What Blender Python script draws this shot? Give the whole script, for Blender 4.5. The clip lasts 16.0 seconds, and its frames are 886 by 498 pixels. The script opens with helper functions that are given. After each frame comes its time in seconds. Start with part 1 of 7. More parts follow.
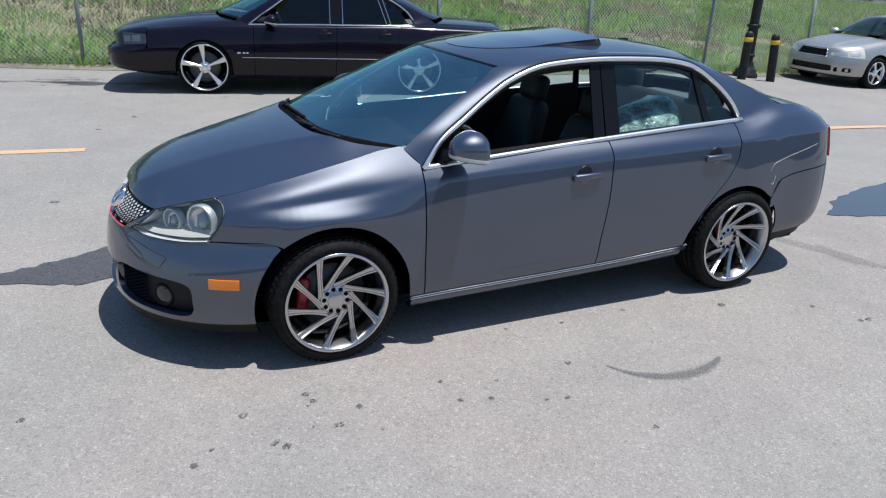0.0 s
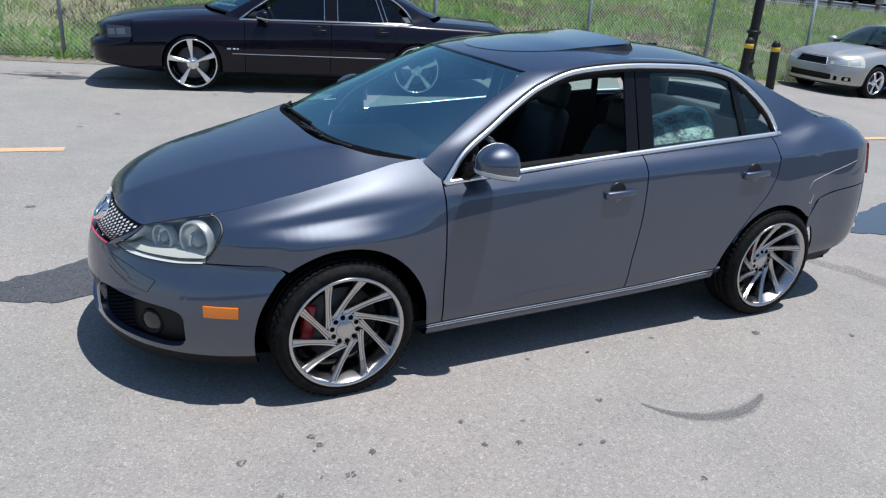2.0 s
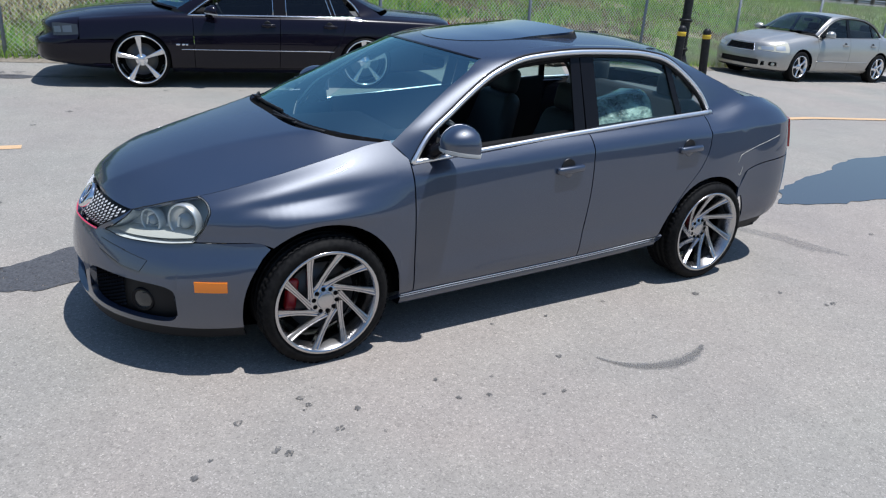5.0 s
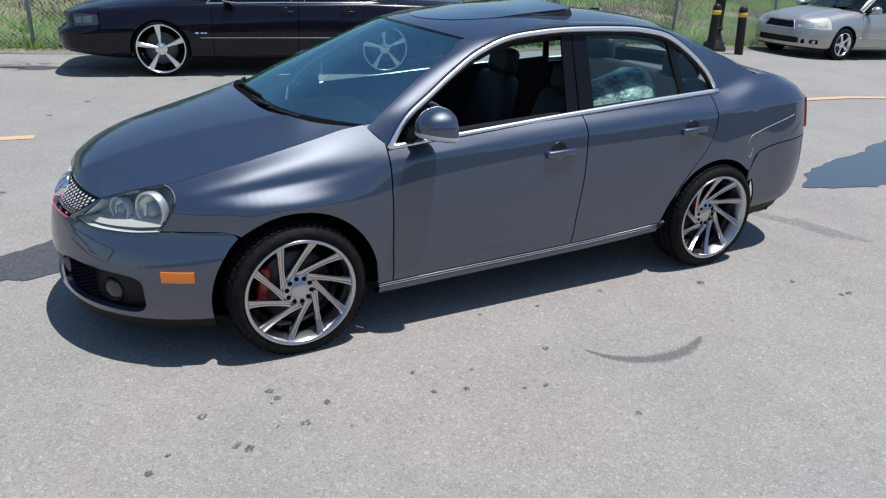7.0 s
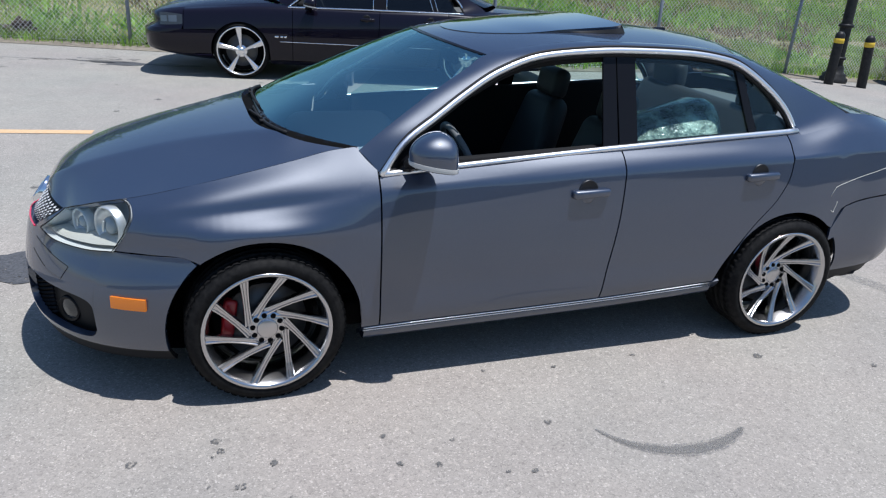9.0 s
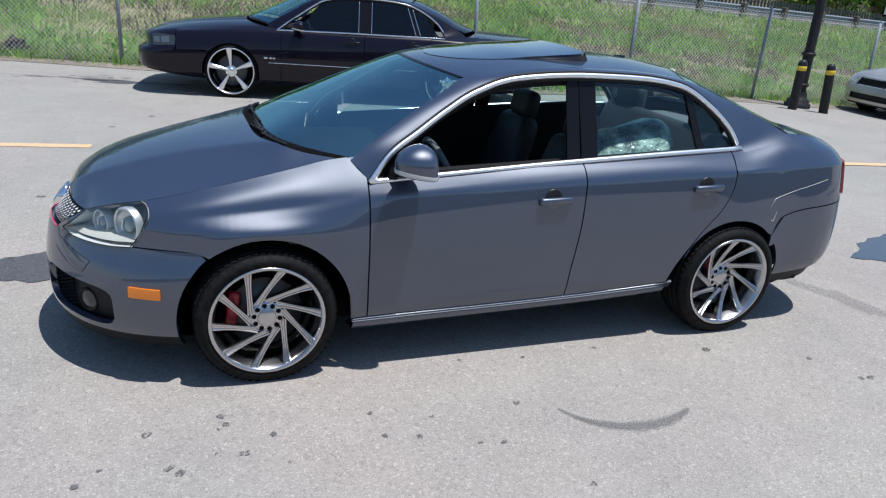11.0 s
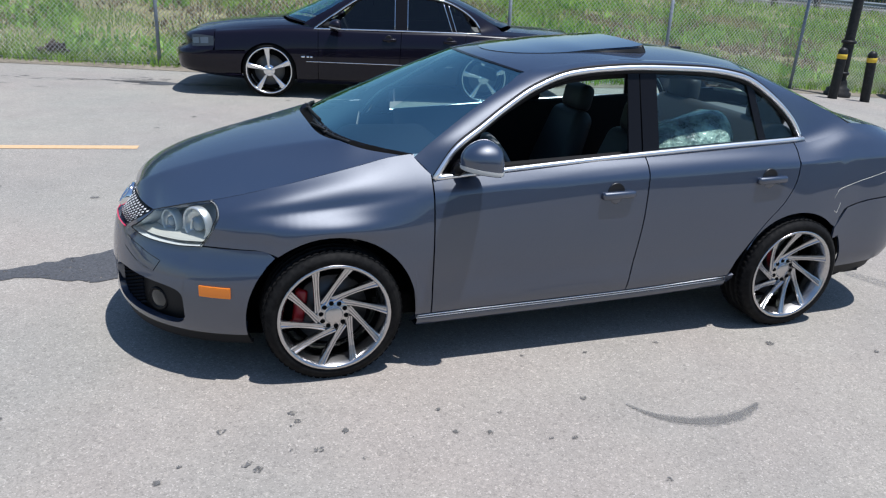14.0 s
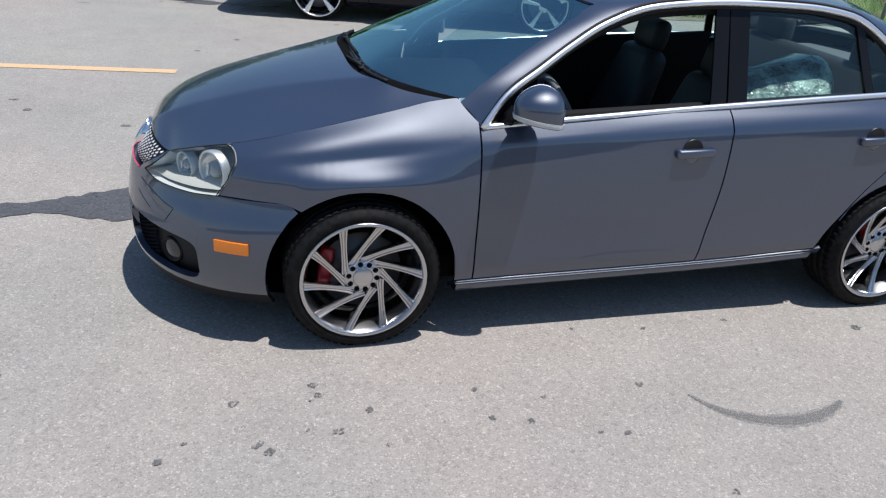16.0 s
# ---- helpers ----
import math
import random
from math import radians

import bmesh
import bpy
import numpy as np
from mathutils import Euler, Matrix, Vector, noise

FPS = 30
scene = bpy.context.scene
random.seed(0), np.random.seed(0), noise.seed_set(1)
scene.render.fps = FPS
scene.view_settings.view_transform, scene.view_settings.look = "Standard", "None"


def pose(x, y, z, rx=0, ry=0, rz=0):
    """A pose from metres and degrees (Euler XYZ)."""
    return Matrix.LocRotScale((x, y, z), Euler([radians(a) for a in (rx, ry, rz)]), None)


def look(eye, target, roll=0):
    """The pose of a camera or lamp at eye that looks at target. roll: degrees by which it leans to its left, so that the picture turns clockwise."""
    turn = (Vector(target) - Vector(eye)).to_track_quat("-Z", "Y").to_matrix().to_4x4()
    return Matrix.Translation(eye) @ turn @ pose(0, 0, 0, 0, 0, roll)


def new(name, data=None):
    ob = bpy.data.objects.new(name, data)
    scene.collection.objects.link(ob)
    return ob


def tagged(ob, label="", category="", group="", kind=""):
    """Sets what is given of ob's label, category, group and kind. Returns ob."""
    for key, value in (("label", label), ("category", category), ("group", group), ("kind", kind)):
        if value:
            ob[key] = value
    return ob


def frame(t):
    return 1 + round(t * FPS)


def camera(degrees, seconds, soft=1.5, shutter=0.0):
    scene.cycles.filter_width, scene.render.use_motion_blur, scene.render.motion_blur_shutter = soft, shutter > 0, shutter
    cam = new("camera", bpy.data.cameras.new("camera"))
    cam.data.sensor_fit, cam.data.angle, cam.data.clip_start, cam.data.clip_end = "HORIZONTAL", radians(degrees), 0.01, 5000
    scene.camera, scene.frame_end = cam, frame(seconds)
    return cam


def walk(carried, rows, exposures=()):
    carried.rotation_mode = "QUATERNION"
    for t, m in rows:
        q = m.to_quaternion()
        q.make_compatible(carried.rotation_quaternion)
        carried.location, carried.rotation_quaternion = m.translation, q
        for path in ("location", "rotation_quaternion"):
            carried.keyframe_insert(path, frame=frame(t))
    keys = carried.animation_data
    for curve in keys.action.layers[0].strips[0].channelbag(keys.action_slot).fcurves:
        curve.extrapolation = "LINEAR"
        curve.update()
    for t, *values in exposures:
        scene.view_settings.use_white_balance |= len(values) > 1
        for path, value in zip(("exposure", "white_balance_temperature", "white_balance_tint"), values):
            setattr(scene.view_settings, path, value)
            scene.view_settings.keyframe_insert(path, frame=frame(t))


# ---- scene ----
cam = camera(61.0, 16.0, 1.2)
METRES, EYE, TILT, LEAN, TURN = 8.0, 1.5, 0.0, 0.0, 0.0
PATH = [
    (0, (-0.992, -4.065, 1.91), (-0.177, -2.39, 1.181), 2.6),
    (0.5, (-1.034, -4.005, 1.899), (-0.218, -2.347, 1.135), 4.7),
    (1, (-0.951, -3.884, 1.885), (-0.16, -2.202, 1.146), 4.2),
    (1.5, (-0.918, -3.758, 1.873), (-0.12, -2.073, 1.15), 5.0),
    (2, (-0.988, -3.641, 1.869), (-0.131, -1.987, 1.141), 4.0),
    (2.5, (-1.097, -3.546, 1.876), (-0.157, -1.939, 1.144), 5.9),
    (3, (-1.167, -3.522, 1.865), (-0.171, -1.955, 1.12), 7.7),
    (3.5, (-1.206, -3.525, 1.891), (-0.155, -1.978, 1.181), 7.3),
    (4, (-1.219, -3.612, 1.886), (-0.129, -2.093, 1.176), 7.4),
    (4.2, (-1.232, -3.674, 1.884), (-0.174, -2.132, 1.175), 6.4),
    (6.3, (-1.198, -3.994, 1.885), (-0.241, -2.403, 1.142), 2.4),
    (6.5, (-1.087, -3.967, 1.872), (-0.136, -2.362, 1.15), 2.5),
    (7, (-0.897, -3.907, 1.851), (-0.023, -2.282, 1.078), 2.0),
    (7.5, (-0.752, -3.73, 1.824), (0.057, -2.058, 1.083), 3.5),
    (8, (-0.464, -3.629, 1.808), (0.326, -1.95, 1.062), 4.2),
    (8.5, (-0.283, -3.625, 1.798), (0.354, -1.885, 1.043), 4.7),
    (9, (-0.274, -3.631, 1.813), (0.361, -1.891, 1.059), 3.7),
    (9.2, (-0.287, -3.644, 1.818), (0.371, -1.914, 1.061), 3.4),
    (11.3, (-0.413, -4.094, 1.872), (0.269, -2.337, 1.202), 4.6),
    (11.5, (-0.407, -4.141, 1.857), (0.258, -2.368, 1.212), 4.5),
    (12, (-0.413, -4.175, 1.856), (0.215, -2.38, 1.235), 4.2),
    (12.5, (-0.434, -4.146, 1.851), (0.153, -2.353, 1.187), 4.6),
    (13, (-0.485, -4.058, 1.865), (0.081, -2.267, 1.176), 3.8),
    (13.5, (-0.532, -3.989, 1.862), (0.073, -2.216, 1.161), 3.9),
    (14, (-0.58, -3.951, 1.856), (0.043, -2.189, 1.143), 3.2),
    (14.5, (-0.581, -3.919, 1.845), (0.05, -2.168, 1.112), 4.1),
    (15, (-0.527, -3.818, 1.83), (0.009, -2.057, 1.046), 3.1),
    (15.5, (-0.458, -3.682, 1.815), (0.027, -1.926, 0.989), 4.1),
    (16, (-0.428, -3.546, 1.82), (0.059, -1.823, 0.928), 4.3),
]
walk(cam, [(t, look(eye, target, roll)) for t, eye, target, roll in PATH], [(0.0, 0.10, 6200, 11), (3.5, 0.13, 6130, 11), (6.5, 0.05, 6200, 11), (9.0, 0.17, 6150, 11), (12.0, 0.19, 6200, 11), (14.0, 0.19, 6240, 11), (16.0, 0.12, 6320, 12)])

# ---- light ----
SUN_DIR = Vector((0.19, -0.15, 1.0)).normalized()
sun = new("sun", bpy.data.lights.new("sun", "SUN"))
sun.data.energy, sun.data.angle, sun.data.color = 5.0, radians(0.53), (1.0, 0.975, 0.94)
sun.matrix_world = look(SUN_DIR * 60, (0, 0, 0))
world = bpy.data.worlds.new("sky")
scene.world = world
world.use_nodes = True
wn = world.node_tree.nodes
sky = wn.new("ShaderNodeTexSky")
sky.sky_type, sky.sun_disc = "NISHITA", False
sky.sun_elevation = math.asin(SUN_DIR.z)
sky.sun_rotation = math.atan2(SUN_DIR.x, SUN_DIR.y)
sky.air_density, sky.dust_density, sky.ozone_density = 1.4, 0.4, 6.0
world.node_tree.links.new(sky.outputs[0], wn["Background"].inputs[0])
wn["Background"].inputs[1].default_value = 0.098


# ---- materials ----
def material(name, color, rough=0.5, metal=0.0, coat=0.0, spec=0.5):
    m = bpy.data.materials.new(name)
    m.use_nodes = True
    b = m.node_tree.nodes["Principled BSDF"]
    b.inputs["Base Color"].default_value = (*color, 1)
    b.inputs["Roughness"].default_value = rough
    b.inputs["Metallic"].default_value = metal
    b.inputs["Coat Weight"].default_value = coat
    b.inputs["Coat Roughness"].default_value = 0.03
    b.inputs["Specular IOR Level"].default_value = spec
    return m


def tex(m, kind, scale, detail=4.0, rough=0.6, coord="Object"):
    n, l = m.node_tree.nodes, m.node_tree.links
    t = n.new(kind)
    t.inputs["Scale"].default_value = scale
    if kind == "ShaderNodeTexNoise":
        t.inputs["Detail"].default_value, t.inputs["Roughness"].default_value = detail, rough
    c = n.new("ShaderNodeTexCoord")
    l.new(c.outputs[coord], t.inputs["Vector"])
    return t


def ramp(m, source, stops):
    r = m.node_tree.nodes.new("ShaderNodeValToRGB")
    e = r.color_ramp.elements
    while len(e) < len(stops):
        e.new(0.5)
    for k, (p, c) in zip(e, stops):
        k.position, k.color = p, (*c, 1) if len(c) == 3 else c
    m.node_tree.links.new(source, r.inputs[0])
    return r


def mixed(m, fac, a, b, mode="MIX"):
    x = m.node_tree.nodes.new("ShaderNodeMix")
    x.data_type, x.blend_type = "RGBA", mode
    l = m.node_tree.links
    for v, i in ((fac, 0), (a, 6), (b, 7)):
        if isinstance(v, (int, float)):
            x.inputs[i].default_value = v
        elif isinstance(v, tuple):
            x.inputs[i].default_value = (*v, 1)
        else:
            l.new(v, x.inputs[i])
    return x.outputs[2]


def paint_in(m, color=None, rough=None, height=None, strength=0.3, distance=0.01):
    n, l = m.node_tree.nodes, m.node_tree.links
    b = n["Principled BSDF"]
    if color is not None:
        l.new(color, b.inputs["Base Color"])
    if rough is not None:
        l.new(rough, b.inputs["Roughness"])
    if height is not None:
        u = n.new("ShaderNodeBump")
        u.inputs["Strength"].default_value, u.inputs["Distance"].default_value = strength, distance
        l.new(height, u.inputs["Height"])
        l.new(u.outputs[0], b.inputs["Normal"])


def car_paint(name, color, metal, rough, dirt=0.06, coat=1.0, ior=1.5, spec=0.5):
    m = material(name, color, rough, metal, coat, spec)
    m.node_tree.nodes["Principled BSDF"].inputs["Coat IOR"].default_value = ior
    flake = tex(m, "ShaderNodeTexNoise", 900.0, 1.0)
    f = ramp(m, flake.outputs[0], [(0.3, tuple(c * 0.8 for c in color)), (0.7, tuple(min(1, c * 1.25) for c in color))])
    dust = tex(m, "ShaderNodeTexNoise", 2.5, 6.0)
    d = ramp(m, dust.outputs[0], [(0.45, (0, 0, 0)), (0.75, (dirt, dirt, dirt))])
    paint_in(m, mixed(m, d.outputs[0], f.outputs[0], (0.3, 0.29, 0.27)))
    n, l = m.node_tree.nodes, m.node_tree.links
    r = ramp(m, dust.outputs[0], [(0.4, (0.02, 0.02, 0.02)), (0.8, (0.07, 0.07, 0.07))])
    l.new(r.outputs[0], n["Principled BSDF"].inputs["Coat Roughness"])
    return m


def flake_paint(name, color, flake, rough, ior):
    """Dark base with a broad metal-flake lobe under a clear, slightly dusty coat."""
    m = car_paint(name, color, 0.0, 0.6, 0.012, 1.0, ior, 0.0)
    n, l = m.node_tree.nodes, m.node_tree.links
    g, add = n.new("ShaderNodeBsdfGlossy"), n.new("ShaderNodeAddShader")
    g.distribution = "BECKMANN"
    g.inputs["Roughness"].default_value = rough
    grain = tex(m, "ShaderNodeTexNoise", 700.0, 2.0)
    f = ramp(m, grain.outputs[0], [(0.3, tuple(c * 0.8 for c in flake)), (0.7, tuple(c * 1.2 for c in flake))])
    l.new(f.outputs[0], g.inputs["Color"])
    l.new(n["Principled BSDF"].outputs[0], add.inputs[0]), l.new(g.outputs[0], add.inputs[1])
    l.new(add.outputs[0], n["Material Output"].inputs[0])
    return m


def glass(name, tint, alpha_mix, sheen=(1, 1, 1)):
    m = bpy.data.materials.new(name)
    m.use_nodes = True
    n, l = m.node_tree.nodes, m.node_tree.links
    n.clear()
    out, tr, gl, mx, fr = (n.new(k) for k in ("ShaderNodeOutputMaterial", "ShaderNodeBsdfTransparent", "ShaderNodeBsdfGlossy", "ShaderNodeMixShader", "ShaderNodeLayerWeight"))
    tr.inputs[0].default_value = (*tint, 1)
    gl.inputs["Roughness"].default_value = 0.01
    gl.inputs[0].default_value = (*sheen, 1)
    f0 = ((alpha_mix - 1) / (alpha_mix + 1)) ** 2
    fr.inputs[0].default_value = 0.5
    pw, ad = n.new("ShaderNodeMath"), n.new("ShaderNodeMath")
    pw.operation, ad.operation = "POWER", "MULTIPLY_ADD"
    pw.inputs[1].default_value, ad.inputs[1].default_value, ad.inputs[2].default_value = 5.0, 1 - f0, f0
    l.new(fr.outputs["Facing"], pw.inputs[0]), l.new(pw.outputs[0], ad.inputs[0])
    l.new(ad.outputs[0], mx.inputs[0]), l.new(tr.outputs[0], mx.inputs[1]), l.new(gl.outputs[0], mx.inputs[2]), l.new(mx.outputs[0], out.inputs[0])
    return m


GREY = flake_paint("graphite_metallic_paint", (0.019, 0.0275, 0.050), (0.064, 0.0675, 0.0735), 0.445, 1.60)
# near-black for the shade inside handle recesses, and for dark grille bars
RECESS = material("recess_shade_and_grille_paint", (0.014, 0.015, 0.018), 0.4, 0.3)
BLACK_PAINT = car_paint("black_cherry_paint", (0.005, 0.004, 0.010), 0.0, 0.25, 0.002, 1.0, 1.34, 0.08)
SILVER = car_paint("silver_champagne_paint", (0.42, 0.412, 0.385), 0.7, 0.38, 0.06, 0.8)
CHROME = material("chrome", (0.82, 0.82, 0.83), 0.08, 1.0)
MATT_CHROME = material("satin_metal_trim", (0.90, 0.90, 0.91), 0.36, 1.0)
RIM = material("gunmetal_silver_alloy", (0.51, 0.505, 0.51), 0.25, 1.0)
BRIGHT_RIM = material("polished_alloy", (0.80, 0.80, 0.81), 0.22, 1.0)
IRON = material("brake_iron", (0.10, 0.098, 0.095), 0.45, 0.9)
RED = material("red_caliper", (0.38, 0.01, 0.015), 0.35, 0.0, 0.4)
PINK = material("magenta_red_grille_trim", (0.62, 0.03, 0.09), 0.3, 0.0, 0.6)
PLASTIC = material("black_plastic", (0.012, 0.012, 0.013), 0.6, 0.0, 0.0, 0.25)
GLOSS_BLACK = material("gloss_black_pillar", (0.008, 0.008, 0.010), 0.2, 0.0, 0.0, 0.15)
UNDER = material("underbody_black", (0.006, 0.006, 0.006), 0.9, 0.0, 0.0, 0.05)
REFLECTOR = material("lamp_reflector_grey", (0.16, 0.18, 0.19), 0.22, 0.6)
AMBER = material("amber_lens", (0.75, 0.2, 0.01), 0.2, 0.0, 0.5)
REDLENS = material("red_lens", (0.42, 0.012, 0.015), 0.12, 0.0, 0.8)
WHITELENS = material("clear_lens_white", (0.52, 0.52, 0.50), 0.15, 0.0, 0.6)
LAMPHOUSE = material("headlamp_housing", (0.58, 0.61, 0.60), 0.4, 0.1)
BRIGHT_PLASTIC = material("bright_grille_plastic", (0.62, 0.62, 0.62), 0.35, 0.0)
LAMPRING = material("lamp_satin_chrome", (0.62, 0.64, 0.64), 0.36, 0.7)
BOWL = material("lamp_bowl_grey", (0.66, 0.67, 0.66), 0.28, 0.7)
LENSGLASS = material("lamp_lens_glass", (0.30, 0.34, 0.36), 0.08, 0.1, 1.0)
LAMPLIGHT = material("headlamp_reflector_trim", (0.50, 0.50, 0.45), 0.4, 0.1)
CABIN = material("cabin_black", (0.010, 0.010, 0.011), 0.8, 0.0, 0.0, 0.2)
SEAT = material("seat_dark_leather", (0.024, 0.025, 0.027), 0.55)
TRIMGREY = material("cabin_grey_trim", (0.12, 0.13, 0.135), 0.6)
WS_GLASS = glass("windscreen_glass", (0.66, 0.86, 0.85), 3.6, (0.60, 0.95, 1.0))
SIDE_GLASS = glass("side_glass", (0.66, 0.84, 0.82), 1.55, (0.80, 0.95, 1.0))
DARK_GLASS = glass("tinted_glass", (0.05, 0.06, 0.065), 1.5)
LIGHT_TINT = glass("lightly_tinted_glass", (0.30, 0.37, 0.37), 1.5)
LAMP_GLASS = glass("lamp_cover", (0.93, 0.95, 0.94), 1.5, (0.9, 0.96, 1.0))

TYRE = material("tyre_rubber", (0.022, 0.022, 0.023), 0.65, 0.0, 0.0, 0.10)
DASH = material("dashboard_grey", (0.007, 0.008, 0.009), 0.85, 0.0, 0.0, 0.05)
_t = tex(TYRE, "ShaderNodeTexNoise", 40.0, 3.0)
paint_in(TYRE, ramp(TYRE, _t.outputs[0], [(0.3, (0.005, 0.005, 0.0055)), (0.75, (0.016, 0.0155, 0.015))]).outputs[0], None, _t.outputs[0], 0.15, 0.002)

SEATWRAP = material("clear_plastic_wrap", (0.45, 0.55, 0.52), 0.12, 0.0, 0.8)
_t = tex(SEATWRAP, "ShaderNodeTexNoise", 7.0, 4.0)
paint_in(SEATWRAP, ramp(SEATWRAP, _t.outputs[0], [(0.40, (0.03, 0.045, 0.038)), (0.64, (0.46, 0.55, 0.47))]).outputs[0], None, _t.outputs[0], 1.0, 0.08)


def asphalt():
    m = material("pale_worn_asphalt", (0.4, 0.39, 0.37), 0.88)
    n, l = m.node_tree.nodes, m.node_tree.links
    grit = tex(m, "ShaderNodeTexVoronoi", 175.0)
    stone = tex(m, "ShaderNodeTexVoronoi", 68.0)
    fine = tex(m, "ShaderNodeTexNoise", 210.0, 3.0, 0.7)
    wide = tex(m, "ShaderNodeTexNoise", 0.55, 6.0, 0.62)
    mid = tex(m, "ShaderNodeTexNoise", 3.2, 6.0, 0.7)
    one = n.new("ShaderNodeSeparateColor")
    l.new(grit.outputs["Color"], one.inputs[0])
    two = n.new("ShaderNodeSeparateColor")
    l.new(stone.outputs["Color"], two.inputs[0])
    g = ramp(m, one.outputs[0], [(0.0, (0.212, 0.200, 0.184)), (0.12, (0.258, 0.243, 0.226)), (0.5, (0.291, 0.274, 0.254)), (0.90, (0.315, 0.297, 0.276)), (1.0, (0.430, 0.406, 0.380))])
    s = ramp(m, two.outputs[1], [(0.0, (0.82, 0.82, 0.82)), (0.12, (0.97, 0.97, 0.97)), (0.88, (1.0, 1.0, 1.0)), (1.0, (1.17, 1.165, 1.15))])
    f = ramp(m, fine.outputs[0], [(0.3, (0.90, 0.90, 0.90)), (0.7, (1.09, 1.09, 1.09))])
    b = mixed(m, 1.0, mixed(m, 1.0, g.outputs[0], s.outputs[0], "MULTIPLY"), f.outputs[0], "MULTIPLY")
    w = ramp(m, wide.outputs[0], [(0.3, (0.87, 0.88, 0.885)), (0.7, (1.06, 1.05, 1.02))])
    c = mixed(m, 1.0, b, w.outputs[0], "MULTIPLY")
    k = ramp(m, mid.outputs[0], [(0.3, (0.93, 0.93, 0.93)), (0.7, (1.05, 1.05, 1.05))])
    tone = tex(m, "ShaderNodeTexNoise", 0.33, 3.0)
    q = ramp(m, tone.outputs[0], [(0.36, (0.955, 0.985, 0.955)), (0.64, (1.02, 0.975, 0.955))])
    c = mixed(m, 1.0, c, q.outputs[0], "MULTIPLY")
    paint_in(m, mixed(m, 1.0, c, k.outputs[0], "MULTIPLY"), None, one.outputs[0], 0.35, 0.004)
    return m


ASPHALT = asphalt()


def speckled(name, c1, c2, scale, rough=0.85, bump=0.3, dist=0.01, wide=None):
    m = material(name, c1, rough)
    t = tex(m, "ShaderNodeTexNoise", scale, 6.0, 0.65)
    col = ramp(m, t.outputs[0], [(0.3, c1), (0.7, c2)]).outputs[0]
    if wide:
        w = tex(m, "ShaderNodeTexNoise", wide, 4.0)
        col = mixed(m, 1.0, col, ramp(m, w.outputs[0], [(0.3, (0.75, 0.75, 0.75)), (0.7, (1.15, 1.15, 1.15))]).outputs[0], "MULTIPLY")
    paint_in(m, col, None, t.outputs[0], bump, dist)
    return m


YELLOW_LINE = speckled("worn_yellow_road_paint", (0.52, 0.335, 0.175), (0.61, 0.42, 0.25), 30.0, 0.8)
WALL_PAINT = speckled("dark_blue_grey_wall_paint", (0.06, 0.078, 0.105), (0.085, 0.105, 0.135), 5.0, 0.85, 0.1, 0.01, 0.6)
CONCRETE = speckled("weathered_concrete", (0.259, 0.245, 0.223), (0.360, 0.338, 0.310), 6.0, 0.9, 0.2, 0.01, 0.7)
HIGHWAY = speckled("highway_asphalt", (0.150, 0.150, 0.150), (0.203, 0.199, 0.195), 12.0, 0.9)
GALV = speckled("galvanised_steel", (0.55, 0.56, 0.56), (0.70, 0.71, 0.71), 25.0, 0.5, 0.05)
GALV.node_tree.nodes["Principled BSDF"].inputs["Metallic"].default_value = 0.6
POST_STEEL = speckled("dull_galvanised_steel", (0.15, 0.175, 0.205), (0.25, 0.28, 0.32), 25.0, 0.55, 0.05)
TIMBER = speckled("dark_weathered_timber", (0.07, 0.06, 0.05), (0.16, 0.14, 0.12), 18.0)
BLACK_METAL = speckled("black_painted_steel", (0.012, 0.012, 0.013), (0.03, 0.03, 0.03), 20.0, 0.45, 0.1)
BLACK_METAL.node_tree.nodes["Principled BSDF"].inputs["Specular IOR Level"].default_value = 0.2
YELLOW_BAND = speckled("yellow_paint_band", (0.65, 0.42, 0.02), (0.75, 0.52, 0.05), 20.0, 0.5, 0.1)
STUCCO = speckled("tan_stucco", (0.390, 0.307, 0.203), (0.465, 0.375, 0.255), 3.0, 0.9, 0.2, 0.01, 0.4)
SOIL = speckled("thatch_and_soil", (0.12, 0.115, 0.05), (0.25, 0.23, 0.12), 5.0, 0.95, 0.6, 0.05, 0.8)
BARK = speckled("bark", (0.1, 0.08, 0.06), (0.2, 0.17, 0.13), 12.0)
PICKET = speckled("dark_green_fence_paint", (0.015, 0.03, 0.025), (0.03, 0.05, 0.04), 8.0, 0.6)
WHITE_PAINT = speckled("white_vehicle_paint", (0.76, 0.76, 0.76), (0.82, 0.82, 0.82), 3.0, 0.35, 0.0)
def stain_paint(name, c1, c2, cover, rough=0.8, scale=85.0):
    """A stain that breaks up into grains, with the asphalt showing between them."""
    m = speckled(name, c1, c2, 70.0, rough, 0.3, 0.004)
    n, l = m.node_tree.nodes, m.node_tree.links
    t = tex(m, "ShaderNodeTexNoise", scale, 4.0, 0.75)
    f = ramp(m, t.outputs[0], [(0.62 - 0.3 * cover, (0, 0, 0)), (0.70 - 0.3 * cover, (1, 1, 1))])
    tr, mx = n.new("ShaderNodeBsdfTransparent"), n.new("ShaderNodeMixShader")
    l.new(f.outputs[0], mx.inputs[0]), l.new(tr.outputs[0], mx.inputs[1]), l.new(n["Principled BSDF"].outputs[0], mx.inputs[2]), l.new(mx.outputs[0], n["Material Output"].inputs[0])
    return m


